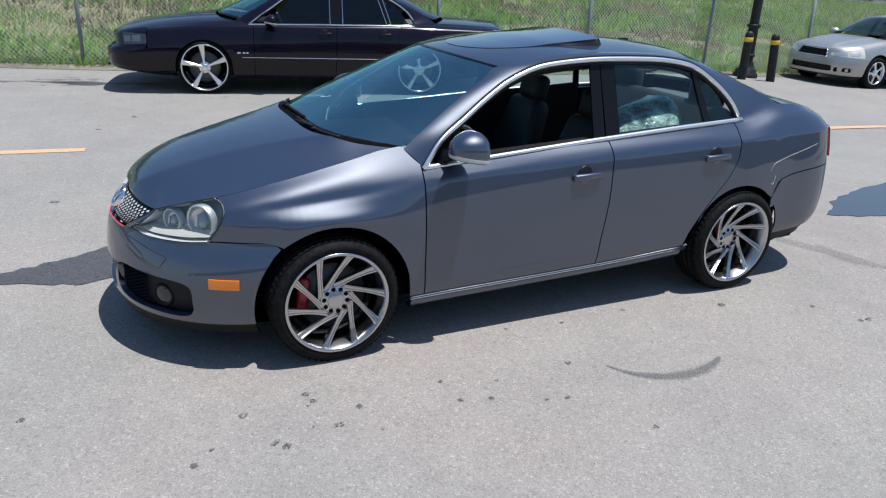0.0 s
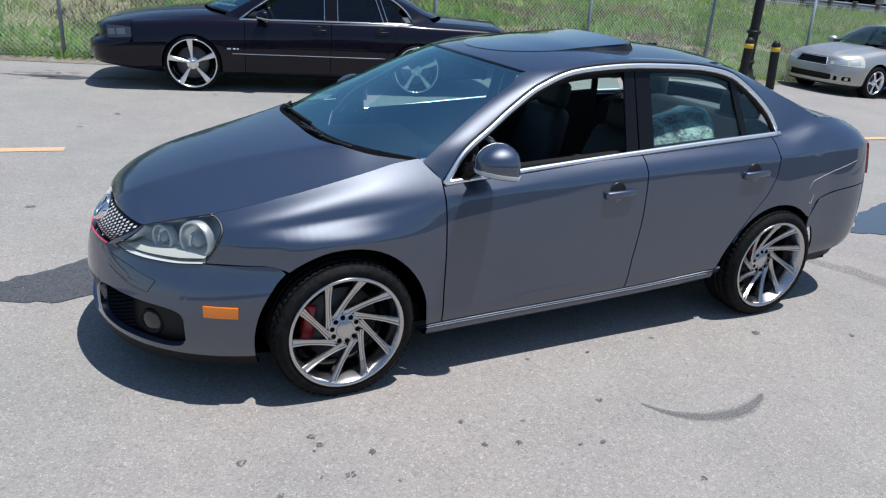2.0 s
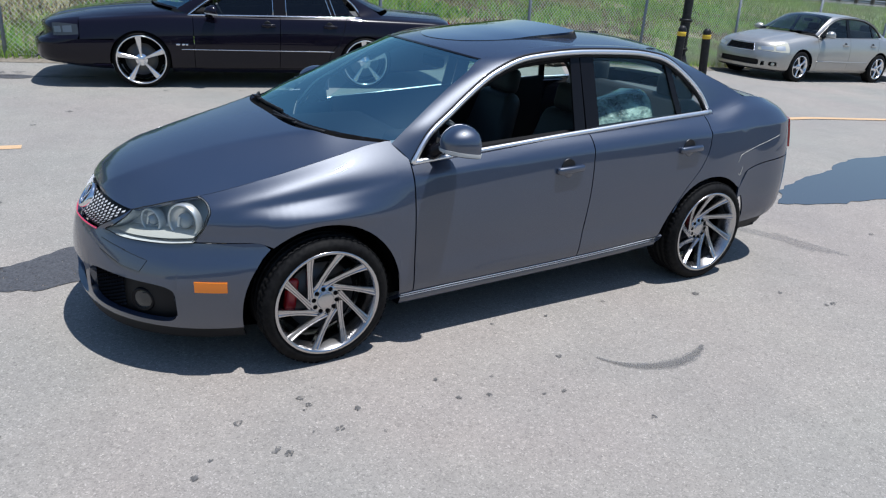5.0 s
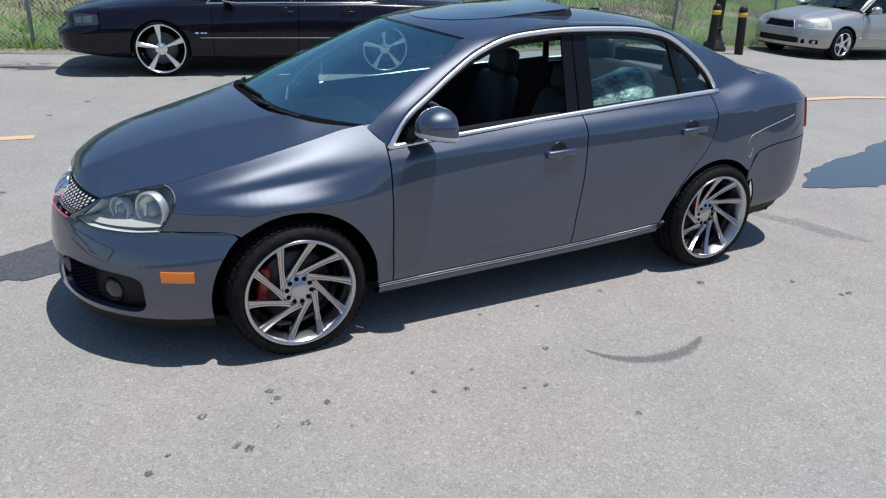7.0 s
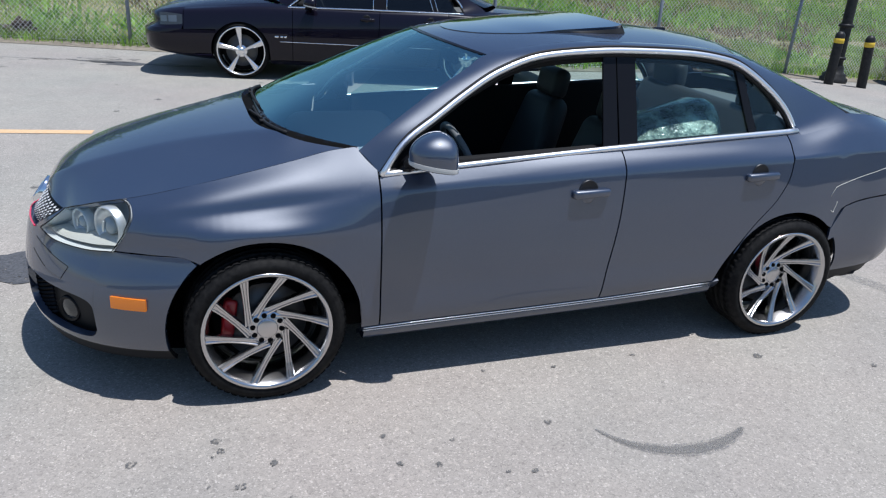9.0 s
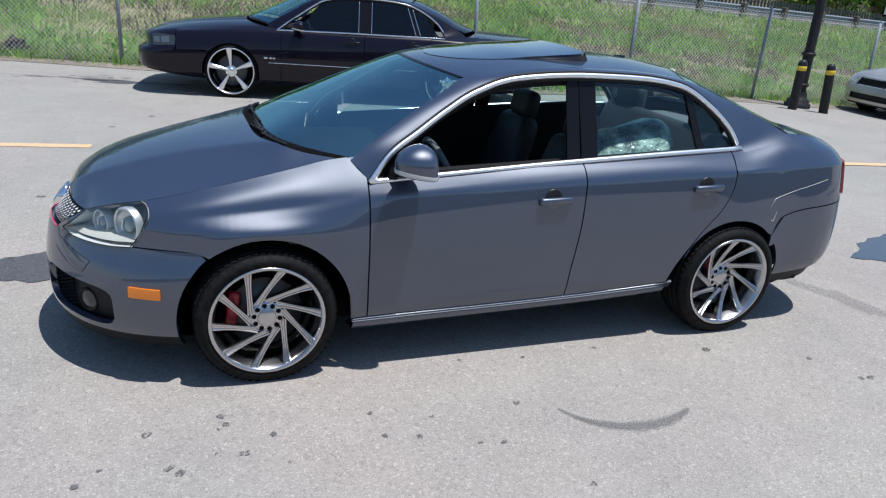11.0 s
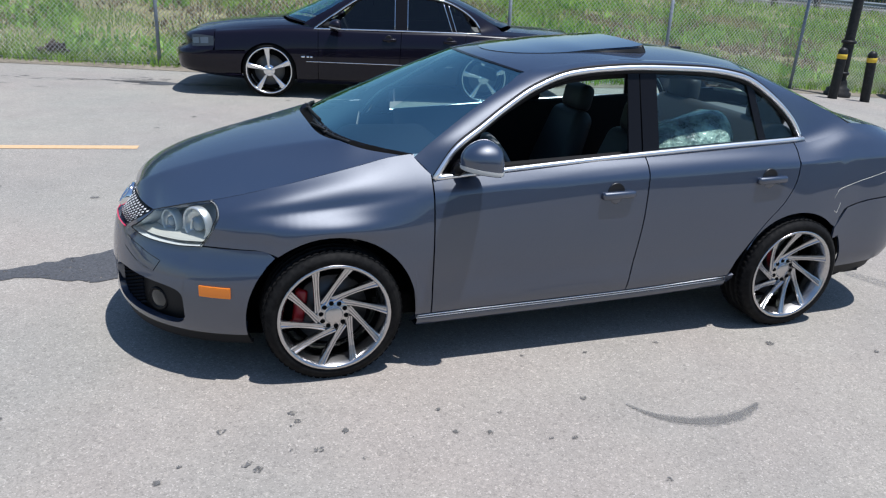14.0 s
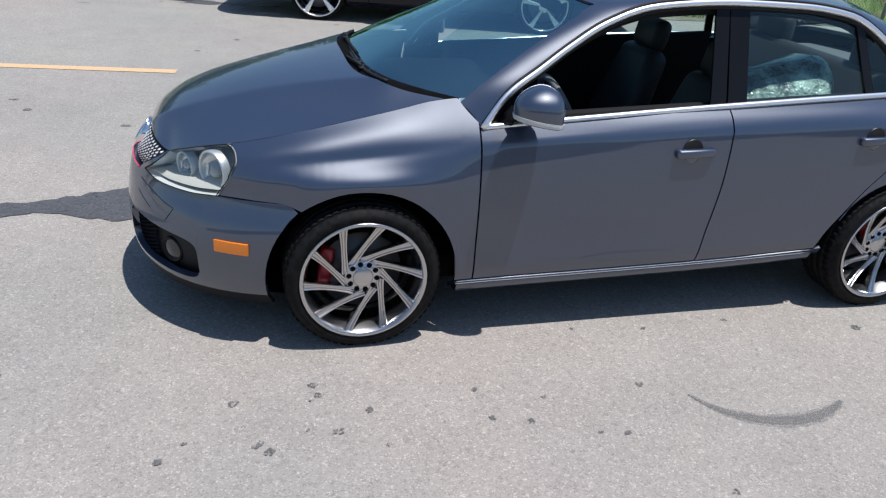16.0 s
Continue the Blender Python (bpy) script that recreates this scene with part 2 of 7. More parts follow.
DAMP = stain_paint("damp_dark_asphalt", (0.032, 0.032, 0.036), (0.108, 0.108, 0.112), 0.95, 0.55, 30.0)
OILSTAIN = stain_paint("oil_darkened_asphalt", (0.065, 0.064, 0.062), (0.160, 0.154, 0.148), 0.58)
SCUFF = stain_paint("rubber_scuff_on_asphalt", (0.13, 0.126, 0.12), (0.20, 0.195, 0.187), 0.52, 0.85, 190.0)
FOGGLASS = material("fog_lens_glass", (0.02, 0.022, 0.024), 0.08, 0.0, 0.6)
FAINTSTAIN = stain_paint("faintly_stained_asphalt", (0.150, 0.149, 0.147), (0.215, 0.211, 0.207), 0.36, 0.85, 170.0)
WATER = material("shallow_water", (0.055, 0.062, 0.072), 0.06, 0.0, 0.0, 1.0)


def leafy(name, lo, hi, dry=None, wide=0.35):
    m = material(name, lo, 0.6)
    n, l = m.node_tree.nodes, m.node_tree.links
    g = n.new("ShaderNodeNewGeometry")
    col = ramp(m, g.outputs["Random Per Island"], [(0.0, lo), (1.0, hi)]).outputs[0]
    if dry:
        w = tex(m, "ShaderNodeTexNoise", wide, 4.0)
        f = ramp(m, w.outputs[0], [(0.52, (0, 0, 0)), (0.66, (0.85, 0.85, 0.85))]).outputs[0]
        col = mixed(m, f, col, dry)
        for sc, lo_, hi_ in ((0.9, 0.75, 1.15), (4.5, 0.62, 1.25)):
            w = tex(m, "ShaderNodeTexNoise", sc, 3.0)
            col = mixed(m, 1.0, col, ramp(m, w.outputs[0], [(0.35, (lo_,) * 3), (0.65, (hi_,) * 3)]).outputs[0], "MULTIPLY")
    paint_in(m, col)
    b = n["Principled BSDF"]
    t = n.new("ShaderNodeBsdfTranslucent")
    l.new(col, t.inputs[0])
    mx = n.new("ShaderNodeMixShader")
    mx.inputs[0].default_value = 0.52
    l.new(b.outputs[0], mx.inputs[1]), l.new(t.outputs[0], mx.inputs[2]), l.new(mx.outputs[0], n["Material Output"].inputs[0])
    return m


GRASS = leafy("weedy_grass", (0.19, 0.35, 0.055), (0.46, 0.65, 0.15), (0.44, 0.35, 0.20))
DRY_GRASS = leafy("dry_brown_weeds", (0.17, 0.13, 0.075), (0.40, 0.31, 0.20))
DIRT = speckled("dirt_and_debris", (0.12, 0.10, 0.075), (0.27, 0.24, 0.19), 14.0, 0.95, 0.6, 0.03, 1.5)
HEAP = speckled("dark_brush_heap", (0.035, 0.025, 0.02), (0.12, 0.085, 0.06), 25.0, 0.95, 1.0, 0.05)
LITTER = speckled("white_plastic_litter", (0.7, 0.7, 0.68), (0.8, 0.8, 0.78), 8.0, 0.6)
WEED = leafy("broad_weeds", (0.15, 0.32, 0.05), (0.42, 0.64, 0.14))
LEAF = leafy("tree_leaves", (0.05, 0.12, 0.02), (0.22, 0.34, 0.07))


# ---- mesh helpers ----
def smooth(e0, e1, x):
    t = np.clip((np.asarray(x, float) - e0) / (e1 - e0), 0, 1)
    return t * t * (3 - 2 * t)


def curve(*pts):
    """A smooth curve through (x, y) knots, flat beyond its ends."""
    xs, ys = np.array([p[0] for p in pts], float), np.array([p[1] for p in pts], float)
    d = np.diff(ys) / np.diff(xs)
    m = np.zeros(len(xs))
    m[0], m[-1] = d[0], d[-1]
    for i in range(1, len(xs) - 1):
        m[i] = 0 if d[i - 1] * d[i] <= 0 else 2 * d[i - 1] * d[i] / (d[i - 1] + d[i])

    def f(x):
        x = np.clip(np.asarray(x, float), xs[0], xs[-1])
        i = np.clip(np.searchsorted(xs, x) - 1, 0, len(xs) - 2)
        h = xs[i + 1] - xs[i]
        t = (x - xs[i]) / h
        return ys[i] * (1 + 2 * t) * (1 - t) ** 2 + h * m[i] * t * (1 - t) ** 2 + ys[i + 1] * t * t * (3 - 2 * t) + h * m[i + 1] * t * t * (t - 1)
    return f


def mesh_of(name, verts, faces, flat=()):
    me = bpy.data.meshes.new(name)
    me.from_pydata([tuple(map(float, v)) for v in verts], [], [tuple(map(int, f)) for f in faces])
    flags = np.ones(len(me.polygons), bool)
    if len(flat):
        flags[list(flat)] = False
    me.polygons.foreach_set("use_smooth", flags)
    me.update()
    return me


def put(name, me, mat, parent=None, label="", at=None):
    ob = new(name, me)
    if mat is not None and not me.materials:
        me.materials.append(mat)
    ob.parent = parent
    if at is not None:
        ob.matrix_local = at
    return tagged(ob, label) if label else ob


def thing(name, label, category, at=None, group="", kind=""):
    ob = new(name)
    if at is not None:
        ob.matrix_world = at
    return tagged(ob, label, category, group, kind)


def from_bm(name, bm, shade=False):
    me = bpy.data.meshes.new(name)
    bm.normal_update()
    bm.to_mesh(me)
    bm.free()
    me.polygons.foreach_set("use_smooth", np.full(len(me.polygons), shade))
    return me


def rbox(name, sx, sy, sz, r=0.02, seg=3, shade=True, shape=None):
    bm = bmesh.new()
    bmesh.ops.create_cube(bm, size=1.0)
    for v in bm.verts:
        v.co = Vector((v.co.x * sx, v.co.y * sy, v.co.z * sz))
    bmesh.ops.bevel(bm, geom=bm.edges[:], offset=min(r, 0.49 * min(sx, sy, sz)), segments=seg, affect="EDGES", profile=0.5)
    if shape:
        for v in bm.verts:
            v.co = Vector(shape(*v.co))
    return from_bm(name, bm, shade)


def grid_faces(n, m, base=0, flip=False, wrap=False):
    i, j = np.meshgrid(np.arange(n - (0 if wrap else 1)), np.arange(m - 1), indexing="ij")
    i2 = (i + 1) % n
    f = np.stack([i * m + j, i2 * m + j, i2 * m + j + 1, i * m + j + 1], -1).reshape(-1, 4) + base
    return f[:, ::-1] if flip else f


def sheet(name, P, depth=0.018, centre=(1.3, 0, 0.62), wrap=False):
    """A panel from a grid of points, with its edges turned in by depth."""
    n, m = P.shape[:2]
    du, dv = np.gradient(P, axis=0), np.gradient(P, axis=1)
    N = np.cross(du, dv)
    N /= np.linalg.norm(N, axis=-1, keepdims=True) + 1e-9
    for j in range(m - 2, -1, -1):
        bad = np.linalg.norm(N[:, j], axis=-1) < 0.5
        N[:, j] = np.where(bad[:, None], N[:, j + 1], N[:, j])
    out = P - np.array([0, 0, centre[2]])
    out[..., 0] = (P[..., 0] - centre[0]) * 0.35
    flip = (N * out).sum() < 0
    if flip:
        N = -N
    verts = P.reshape(-1, 3)
    faces = [tuple(f) for f in grid_faces(n, m, 0, flip)]
    flat = []
    if depth:
        idx = [(i, 0) for i in range(n)] + [(n - 1, j) for j in range(1, m)] + [(i, m - 1) for i in range(n - 2, -1, -1)] + [(0, j) for j in range(m - 2, 0, -1)]
        k, b = len(idx), n * m
        top = np.array([P[i, j] for i, j in idx])
        low = np.array([P[i, j] - N[i, j] * depth for i, j in idx])
        verts = np.vstack([verts, top, low])
        for q in range(k):
            r = (q + 1) % k
            flat.append(len(faces))
            f = (b + q, b + r, b + k + r, b + k + q)
            faces.append(f if flip else f[::-1])
    return mesh_of(name, verts, faces, flat)


def mirrored(me, name):
    """The same mesh on the other side of the car's middle."""
    c = me.copy()
    c.name = name
    c.transform(Matrix.Diagonal((1, -1, 1, 1)))
    c.flip_normals()
    return c


def lathe(name, profile, n=64, axis="y", shade=True):
    """Turns (radius, along) round the y axis (or z)."""
    a = np.linspace(0, 2 * math.pi, n, endpoint=False)
    pr = np.array(profile, float)
    r, h = pr[:, 0][None, :], pr[:, 1][None, :]
    c, s = np.cos(a)[:, None], np.sin(a)[:, None]
    P = np.stack([r * c, h + 0 * c, r * s], -1) if axis == "y" else np.stack([r * c, r * s, h + 0 * c], -1)
    return mesh_of(name, P.reshape(-1, 3), grid_faces(n, len(profile), 0, axis == "z", True)[:, ::-1])


def tube(name, pts, r, n=8, r2=None, taper=None, caps=True):
    """A round or oval rod along points."""
    pts = np.array(pts, float)
    T = np.gradient(pts, axis=0)
    T /= np.linalg.norm(T, axis=1, keepdims=True) + 1e-9
    up = np.array([0.0, 0, 1.0]) if abs(T[:, 2]).mean() < 0.8 else np.array([0.0, 1.0, 0.0])
    A = np.cross(T, up)
    A /= np.linalg.norm(A, axis=1, keepdims=True) + 1e-9
    B = np.cross(A, T)
    a = np.linspace(0, 2 * math.pi, n, endpoint=False)
    k = np.ones(len(pts)) if taper is None else np.array(taper, float)
    P = pts[:, None, :] + k[:, None, None] * (A[:, None, :] * (r * np.cos(a))[None, :, None] + B[:, None, :] * ((r2 or r) * np.sin(a))[None, :, None])
    L, faces = len(pts), []
    for i in range(L - 1):
        for j in range(n):
            j2 = (j + 1) % n
            faces.append((i * n + j, i * n + j2, (i + 1) * n + j2, (i + 1) * n + j))
    flat = []
    if caps:
        flat = [len(faces), len(faces) + 1]
        faces += [tuple(range(n))[::-1], tuple((L - 1) * n + j for j in range(n))]
    return mesh_of(name, P.reshape(-1, 3), faces, flat)


def joined(name, meshes):
    """Several meshes of one part as one."""
    V, F, S, b = [], [], [], 0
    for me in meshes:
        V += [tuple(v.co) for v in me.vertices]
        F += [tuple(i + b for i in p.vertices) for p in me.polygons]
        S += [p.use_smooth for p in me.polygons]
        b = len(V)
    out = mesh_of(name, V, F)
    out.polygons.foreach_set("use_smooth", S)
    return out


def ring(sp, k, u):
    r = sp["rails"][k]
    x0, x1, p = sp["x0"], sp["x1"], r.get("p", sp["p"])
    th = np.clip(u, 0, 1) * math.pi / 2
    ph = np.clip(u - 2, 0, 1) * math.pi / 2
    x = np.where(u < 1, x0 - (x0 - r["xn"]) * np.cos(th) ** (2 / p), np.where(u <= 2, x0 + (x1 - x0) * (u - 1), x1 + (r["xr"] - x1) * np.sin(ph) ** (2 / sp["q"])))
    y = r["w"](x)
    y = np.where(u < 1, r["w"](x0) * np.sin(th) ** (2 / p), np.where(u <= 2, y, r["w"](x1) * np.cos(ph) ** (2 / sp["q"])))
    return np.stack([x, -y, r["z"](x)], -1)


def skin(sp, u, s):
    u, s = np.broadcast_arrays(np.asarray(u, float), np.asarray(s, float))
    R = np.stack([ring(sp, k, u) for k in range(len(sp["rails"]))])
    K = len(R)
    i = np.clip(np.floor(s).astype(int), 0, K - 2)
    t = (s - i)[..., None]
    ii = np.indices(u.shape)
    g = lambda q: R[(q, *ii)]
    p1, p2 = g(i), g(i + 1)
    p0 = np.where((i > 0)[..., None], g(np.maximum(i - 1, 0)), 2 * p1 - p2)
    p3 = np.where((i < K - 2)[..., None], g(np.minimum(i + 2, K - 1)), 2 * p2 - p1)
    if sp.get("crease"):
        k = smooth(-0.25, 0.4, p1[..., :1])
        p0 = np.where((i == sp["crease"])[..., None], p0 + (2 * p1 - p2 - p0) * k, p0)
        p3 = np.where((i == sp["crease"] - 1)[..., None], p3 + (2 * p2 - p1 - p3) * k, p3)
    P = 0.5 * (2 * p1 + (p2 - p0) * t + (2 * p0 - 5 * p1 + 4 * p2 - p3) * t ** 2 + (3 * p1 - p0 - 3 * p2 + p3) * t ** 3)
    if sp.get("swell"):
        P[..., 1] -= sp["swell"](P[..., 0], P[..., 2])
    return P


def locate(sp, X, Z):
    """Where on the skin x and z have these values."""
    X, Z = np.broadcast_arrays(np.asarray(X, float), np.asarray(Z, float))
    K = len(sp["rails"]) - 1
    u, s = np.full(X.shape, 1.5), np.full(X.shape, K / 2)
    for _ in range(5):
        a, b = np.zeros(X.shape), np.full(X.shape, 3.0)
        for _ in range(17):
            mid = (a + b) / 2
            low = skin(sp, mid, s)[..., 0] < X
            a, b = np.where(low, mid, a), np.where(low, b, mid)
        u = (a + b) / 2
        a, b = np.zeros(X.shape), np.full(X.shape, float(K))
        for _ in range(17):
            mid = (a + b) / 2
            low = skin(sp, u, mid)[..., 2] < Z
            a, b = np.where(low, mid, a), np.where(low, b, mid)
        s = (a + b) / 2
    return u, s


def side_panel(sp, xl, xr, zb, zt, n=26, m=16, xs=None):
    """Points of a side panel: xl and xr give its ends by height, zb and zt its foot and top by x, xs fixed columns between."""
    v = np.linspace(0, 1, m)
    if xs is None:
        V, W = np.meshgrid(v, np.linspace(0, 1, n))
    else:
        n = len(xs) + 2
        V, F = np.meshgrid(v, np.concatenate([[-9.0], np.sort(xs), [9.0]]))
        I = np.repeat(np.arange(n)[:, None], m, 1)
    Z = np.full(V.shape, 0.6)
    for k in range(24):
        a, b = xl(Z), xr(Z)
        X = a + (b - a) * W if xs is None else np.maximum(a + 0.0006 * I, np.minimum(F, b - 0.0006 * (n - 1 - I)))
        T = zb(X) + (zt(X) - zb(X)) * V
        Z = 0.5 * Z + 0.5 * T if k < 22 else T
    u, s = locate(sp, X, Z)
    return skin(sp, u, s)


def const(c):
    return lambda x: np.full(np.shape(x), float(c))


def both(name, me, mat, car, label=""):
    a = put(name, me, mat, car, label)
    b = put(name, mirrored(me, name), mat, car, label)
    return a, b


def top_point(sp, t, v):
    """The middle body above the belt: t runs from the windscreen's foot over the roof to the rear window's foot, v across."""
    D = np.stack([sp["D"][c](t) for c in range(3)], -1)
    k = 1 - np.abs(v) ** sp["full"](t)
    return np.stack([D[..., 0] + sp["bow"](t) * k, D[..., 1] * -v, D[..., 2] + sp["crown"](t) * k], -1)


def knots3(pts):
    n = len(pts)
    return [curve(*[(i / (n - 1), p[c]) for i, p in enumerate(pts)]) for c in range(3)]


def arch_foot(hub, r, hz, foot):
    def f(x):
        d = np.abs(x - hub)
        return np.where(d < r, hz + np.sqrt(np.maximum(r * r - d * d, 0)) * (0.985), foot(x))
    return f


def car_body(sp, car):
    P, mat, gl = {}, sp["paint"], sp["glass"]
    belt, ztop, ytop = sp["belt"], sp["ztop"], sp["ytop"]
    hz, ra = sp["hub_z"], sp["arch"]
    wb = sp["wb"]
    K = len(sp["rails"]) - 1
    toprail = lambda x: sp["rails"][K]["z"](x) + 0.0005
    g = 0.0035
    # doors
    fd0, fd1, rd1 = sp["door_front"], sp["door_mid"], sp["door_rear"]
    P["front_door"] = sheet("front_door", side_panel(sp, lambda z: fd0(z) + g, lambda z: fd1(z) - g, sp["sill"], belt, 26, 36))
    P["rear_door"] = sheet("rear_door", side_panel(sp, lambda z: fd1(z) + g, lambda z: rd1(z) - g, sp["sill"], belt, 26, 36))
    # front fender
    af = arch_foot(0.0, ra, hz, sp["sill"])
    seam = sp["seam"]
    xs = sp["seam_x"]
    foot = lambda x: np.where(x < xs, seam(x) + g, af(x))
    turn = np.cos(np.linspace(0, math.pi, 30))
    fl = sp["fender_front"]
    fx = np.concatenate([np.linspace(float(fl(0.7)) - 0.06, xs - 0.014, 9), [xs + 0.001], ra * turn[ra * turn > xs + 0.014], np.linspace(ra + 0.014, float(fd0(0.6)), 4)[:-1]])
    P["fender"] = sheet("fender", side_panel(sp, fl, lambda z: fd0(z) - g, foot, toprail, 0, 40, fx), 0.005)
    # rear quarter
    rq = sp.get("arch_rear", ra)
    ar = arch_foot(wb, rq, hz, sp["sill"])
    rx, rz = sp["rear_seam_x"], sp["rear_seam_z"]
    foot2 = lambda x: np.where(x > rx, rz(x) + g, ar(x))
    tq = wb + rq * turn
    qx = np.concatenate([np.linspace(wb - rq - 0.06, wb - rq - 0.014, 3), tq[tq < rx - 0.014], [rx + 0.001], np.linspace(rx + 0.02, sp["quarter_end"], 20)[:-1]])
    P["quarter_panel"] = sheet("quarter_panel", side_panel(sp, lambda z: rd1(z) + g, const(sp["quarter_end"]), foot2, toprail, 0, 44, qx), 0.005)
    for n, me in P.items():
        both(n, me, mat, car)
    # sills
    x = np.linspace(ra + 0.005, wb - rq - 0.005, 24)
    v = np.linspace(0, 1, 6)
    X, V = np.meshgrid(x, v, indexing="ij")
    zs = sp["sill"](X) - g - 0.004
    z0 = sp["rails"][0]["z"](X)
    u, s = locate(sp, X, z0 + (zs - z0) * V)
    both("sill_skirt", sheet("sill_skirt", skin(sp, u, s)), sp.get("skirt", mat), car)
    # hood
    ni, nj = 44, 65
    xr = lambda v: sp["hood_back"] + sp["bow"](0.0) * (1 - np.abs(v) ** sp["full"](0.0)) + sp.get("hood_lap", -0.025) - sp.get("hood_corner", 0.0) * np.abs(v) ** 5
    w = np.linspace(0, 1, ni) ** 1.35
    vv = np.linspace(-1, 1, nj)
    W, V = np.meshgrid(w, vv, indexing="ij")
    x0 = sp["rails"][K]["xn"] + 0.004
    X = x0 + (xr(V) - x0) * W
    rl = sp["rails"][K]
    pk = rl.get("p", sp["p"])
    th = np.arccos(np.clip((sp["x0"] - np.minimum(X, sp["x0"])) / (sp["x0"] - rl["xn"]), 0, 1) ** (pk / 2))
    ye = np.where(X < sp["x0"], rl["w"](sp["x0"]) * np.sin(th) ** (2 / pk), rl["w"](X)) - 0.004
    ze = rl["z"](X)
    zc = sp["hood_mid"](X)
    Y = ye * V
    Z = ze + (np.maximum(zc, ze) - ze) * (1 - np.abs(V) ** sp.get("hood_pow", 2.4))
    if sp.get("fold"):
        # a raised middle that folds down towards both edges
        h = np.maximum(zc, ze) - ze
        vf = np.clip(sp["fold"](X) / np.maximum(ye, 0.02), 0.3, 0.86)
        a = np.abs(V)
        q = np.clip((a - vf) / (1 - vf), 0, 1)
        drop = sp["fold_drop"]
        Z = ze + h * np.where(a < vf, 1 - drop * (a / vf) ** 2, (1 - drop) * (1 - 0.86 * q - 0.14 * (1 - (1 - q) ** 2)))
    cr = sp.get("hood_crease", 0.0)
    Z = Z + cr * (1 - smooth(0.40, 0.50, np.abs(Y) + 0.10 * (1 - W))) * smooth(0.03, 0.2, W)
    put("hood", sheet("hood", np.stack([X, Y, Z], -1), 0.02, (0.2, 0, 0.4)), mat, car)
    # deck lid
    nx = np.linspace(0, 1, 16)
    W, V = np.meshgrid(nx, vv, indexing="ij")
    xa = sp["deck_front"] + sp["bow"](1.0) * (1 - np.abs(V) ** 2.2) + 0.015
    X = xa + (rl["xr"] - 0.006 - xa) * W
    ph = np.arcsin(np.clip((np.maximum(X, sp["x1"]) - sp["x1"]) / (rl["xr"] - sp["x1"]), 0, 1) ** (sp["q"] / 2))
    ye = np.where(X > sp["x1"], rl["w"](sp["x1"]) * np.cos(ph) ** (2 / sp["q"]), rl["w"](X)) - 0.004
    ze = rl["z"](X)
    Z = ze + np.maximum(sp["deck_mid"](X) - ze, 0) * (1 - np.abs(V) ** 2.6)
    put("boot_lid", sheet("boot_lid", np.stack([X, ye * V, Z], -1), 0.02, (2.6, 0, 0.4)), mat, car)
    # bumpers
    front_bumper(sp, car)
    U0, V = np.meshgrid(np.linspace(0, 1, 44), np.linspace(0, 1, 14), indexing="ij")
    def on_skin(U, Z):
        a, b = np.zeros(U.shape), np.full(U.shape, float(K))
        for _ in range(20):
            mid = (a + b) / 2
            low = skin(sp, U, mid)[..., 2] < Z
            a, b = np.where(low, mid, a), np.where(low, b, mid)
        return skin(sp, U, a)
    zq = np.linspace(0.15, float(sp["rear_seam_z"](rx)), 14)
    xq = wb + np.sqrt(np.maximum(rq * rq - (zq - hz) ** 2, 0)) + 0.002
    ustart = curve(*zip(zq, locate(sp, xq, zq)[0]))
    def rear_band(lo, hi):
        Z = np.full(U0.shape, 0.4)
        for _ in range(6):
            us = ustart(Z)
            U = us + (3.0 - us) * U0
            X = on_skin(U, Z)[..., 0]
            base = skin(sp, U, np.zeros(U.shape))[..., 2]
            top = sp["rear_seam_z"](X) - g
            z0, z1 = lo(base, top), hi(base, top)
            Z = z0 + (z1 - z0) * V
        return on_skin(U, Z)
    val = sp.get("valance", 0.0)
    me = sheet("rear_bumper", rear_band(lambda b, t: b + val, lambda b, t: t), 0.012)
    put("rear_bumper", joined("rear_bumper", [me, mirrored(me, "m")]), mat, car)
    if val:
        me = sheet("rear_valance", rear_band(lambda b, t: b - 0.02, lambda b, t: b + val - 0.003) * np.array([1, 0.985, 1]), 0.02)
        put("rear_valance", joined("rear_valance", [me, mirrored(me, "m")]), PLASTIC, car, "dark lower valance of the bumper")
    # tail panel above the bumper
    uq, _ = locate(sp, np.array([sp["quarter_end"]]), np.array([sp["rear_seam_z"](9.0) + 0.1]))
    U, V = np.meshgrid(np.linspace(float(uq[0]) + 0.01, 3.0, 30), np.linspace(0, 1, 8), indexing="ij")
    a0, b0 = np.zeros(U.shape), np.full(U.shape, float(K))
    T = np.full(U.shape, float(sp["rear_seam_z"](9.0)) + g)
    for _ in range(20):
        mid = (a0 + b0) / 2
        low = skin(sp, U, mid)[..., 2] < T
        a0, b0 = np.where(low, mid, a0), np.where(low, b0, mid)
    S = a0 + (K - 0.001 - a0) * V
    Q = skin(sp, U, S)
    me = sheet("tail_panel", Q)
    put("tail_panel", joined("tail_panel", [me, mirrored(me, "m")]), mat, car)
    # tail lamps
    U, V = np.meshgrid(np.linspace(sp["tail_u"][0], sp["tail_u"][1], 14), np.linspace(sp["tail_s"][0], sp["tail_s"][1], 8), indexing="ij")
    Q = skin(sp, U, V)
    Q = Q + (Q - np.array([1.3, 0, 0.7])) * np.array([0.004, 0.01, 0])
    both("tail_lamp", sheet("tail_lamp", Q, 0.02), REDLENS, car, "red tail lamp lens")
    # roof, pillars, glass
    ta, tc = sp["ta"], sp["tc"]
    def top_grid(t0, t1, n, v0=-1.0, v1=1.0, m=21):
        T, V = np.meshgrid(np.linspace(t0, t1, n), np.linspace(v0, v1, m), indexing="ij")
        return top_point(sp, T, V)
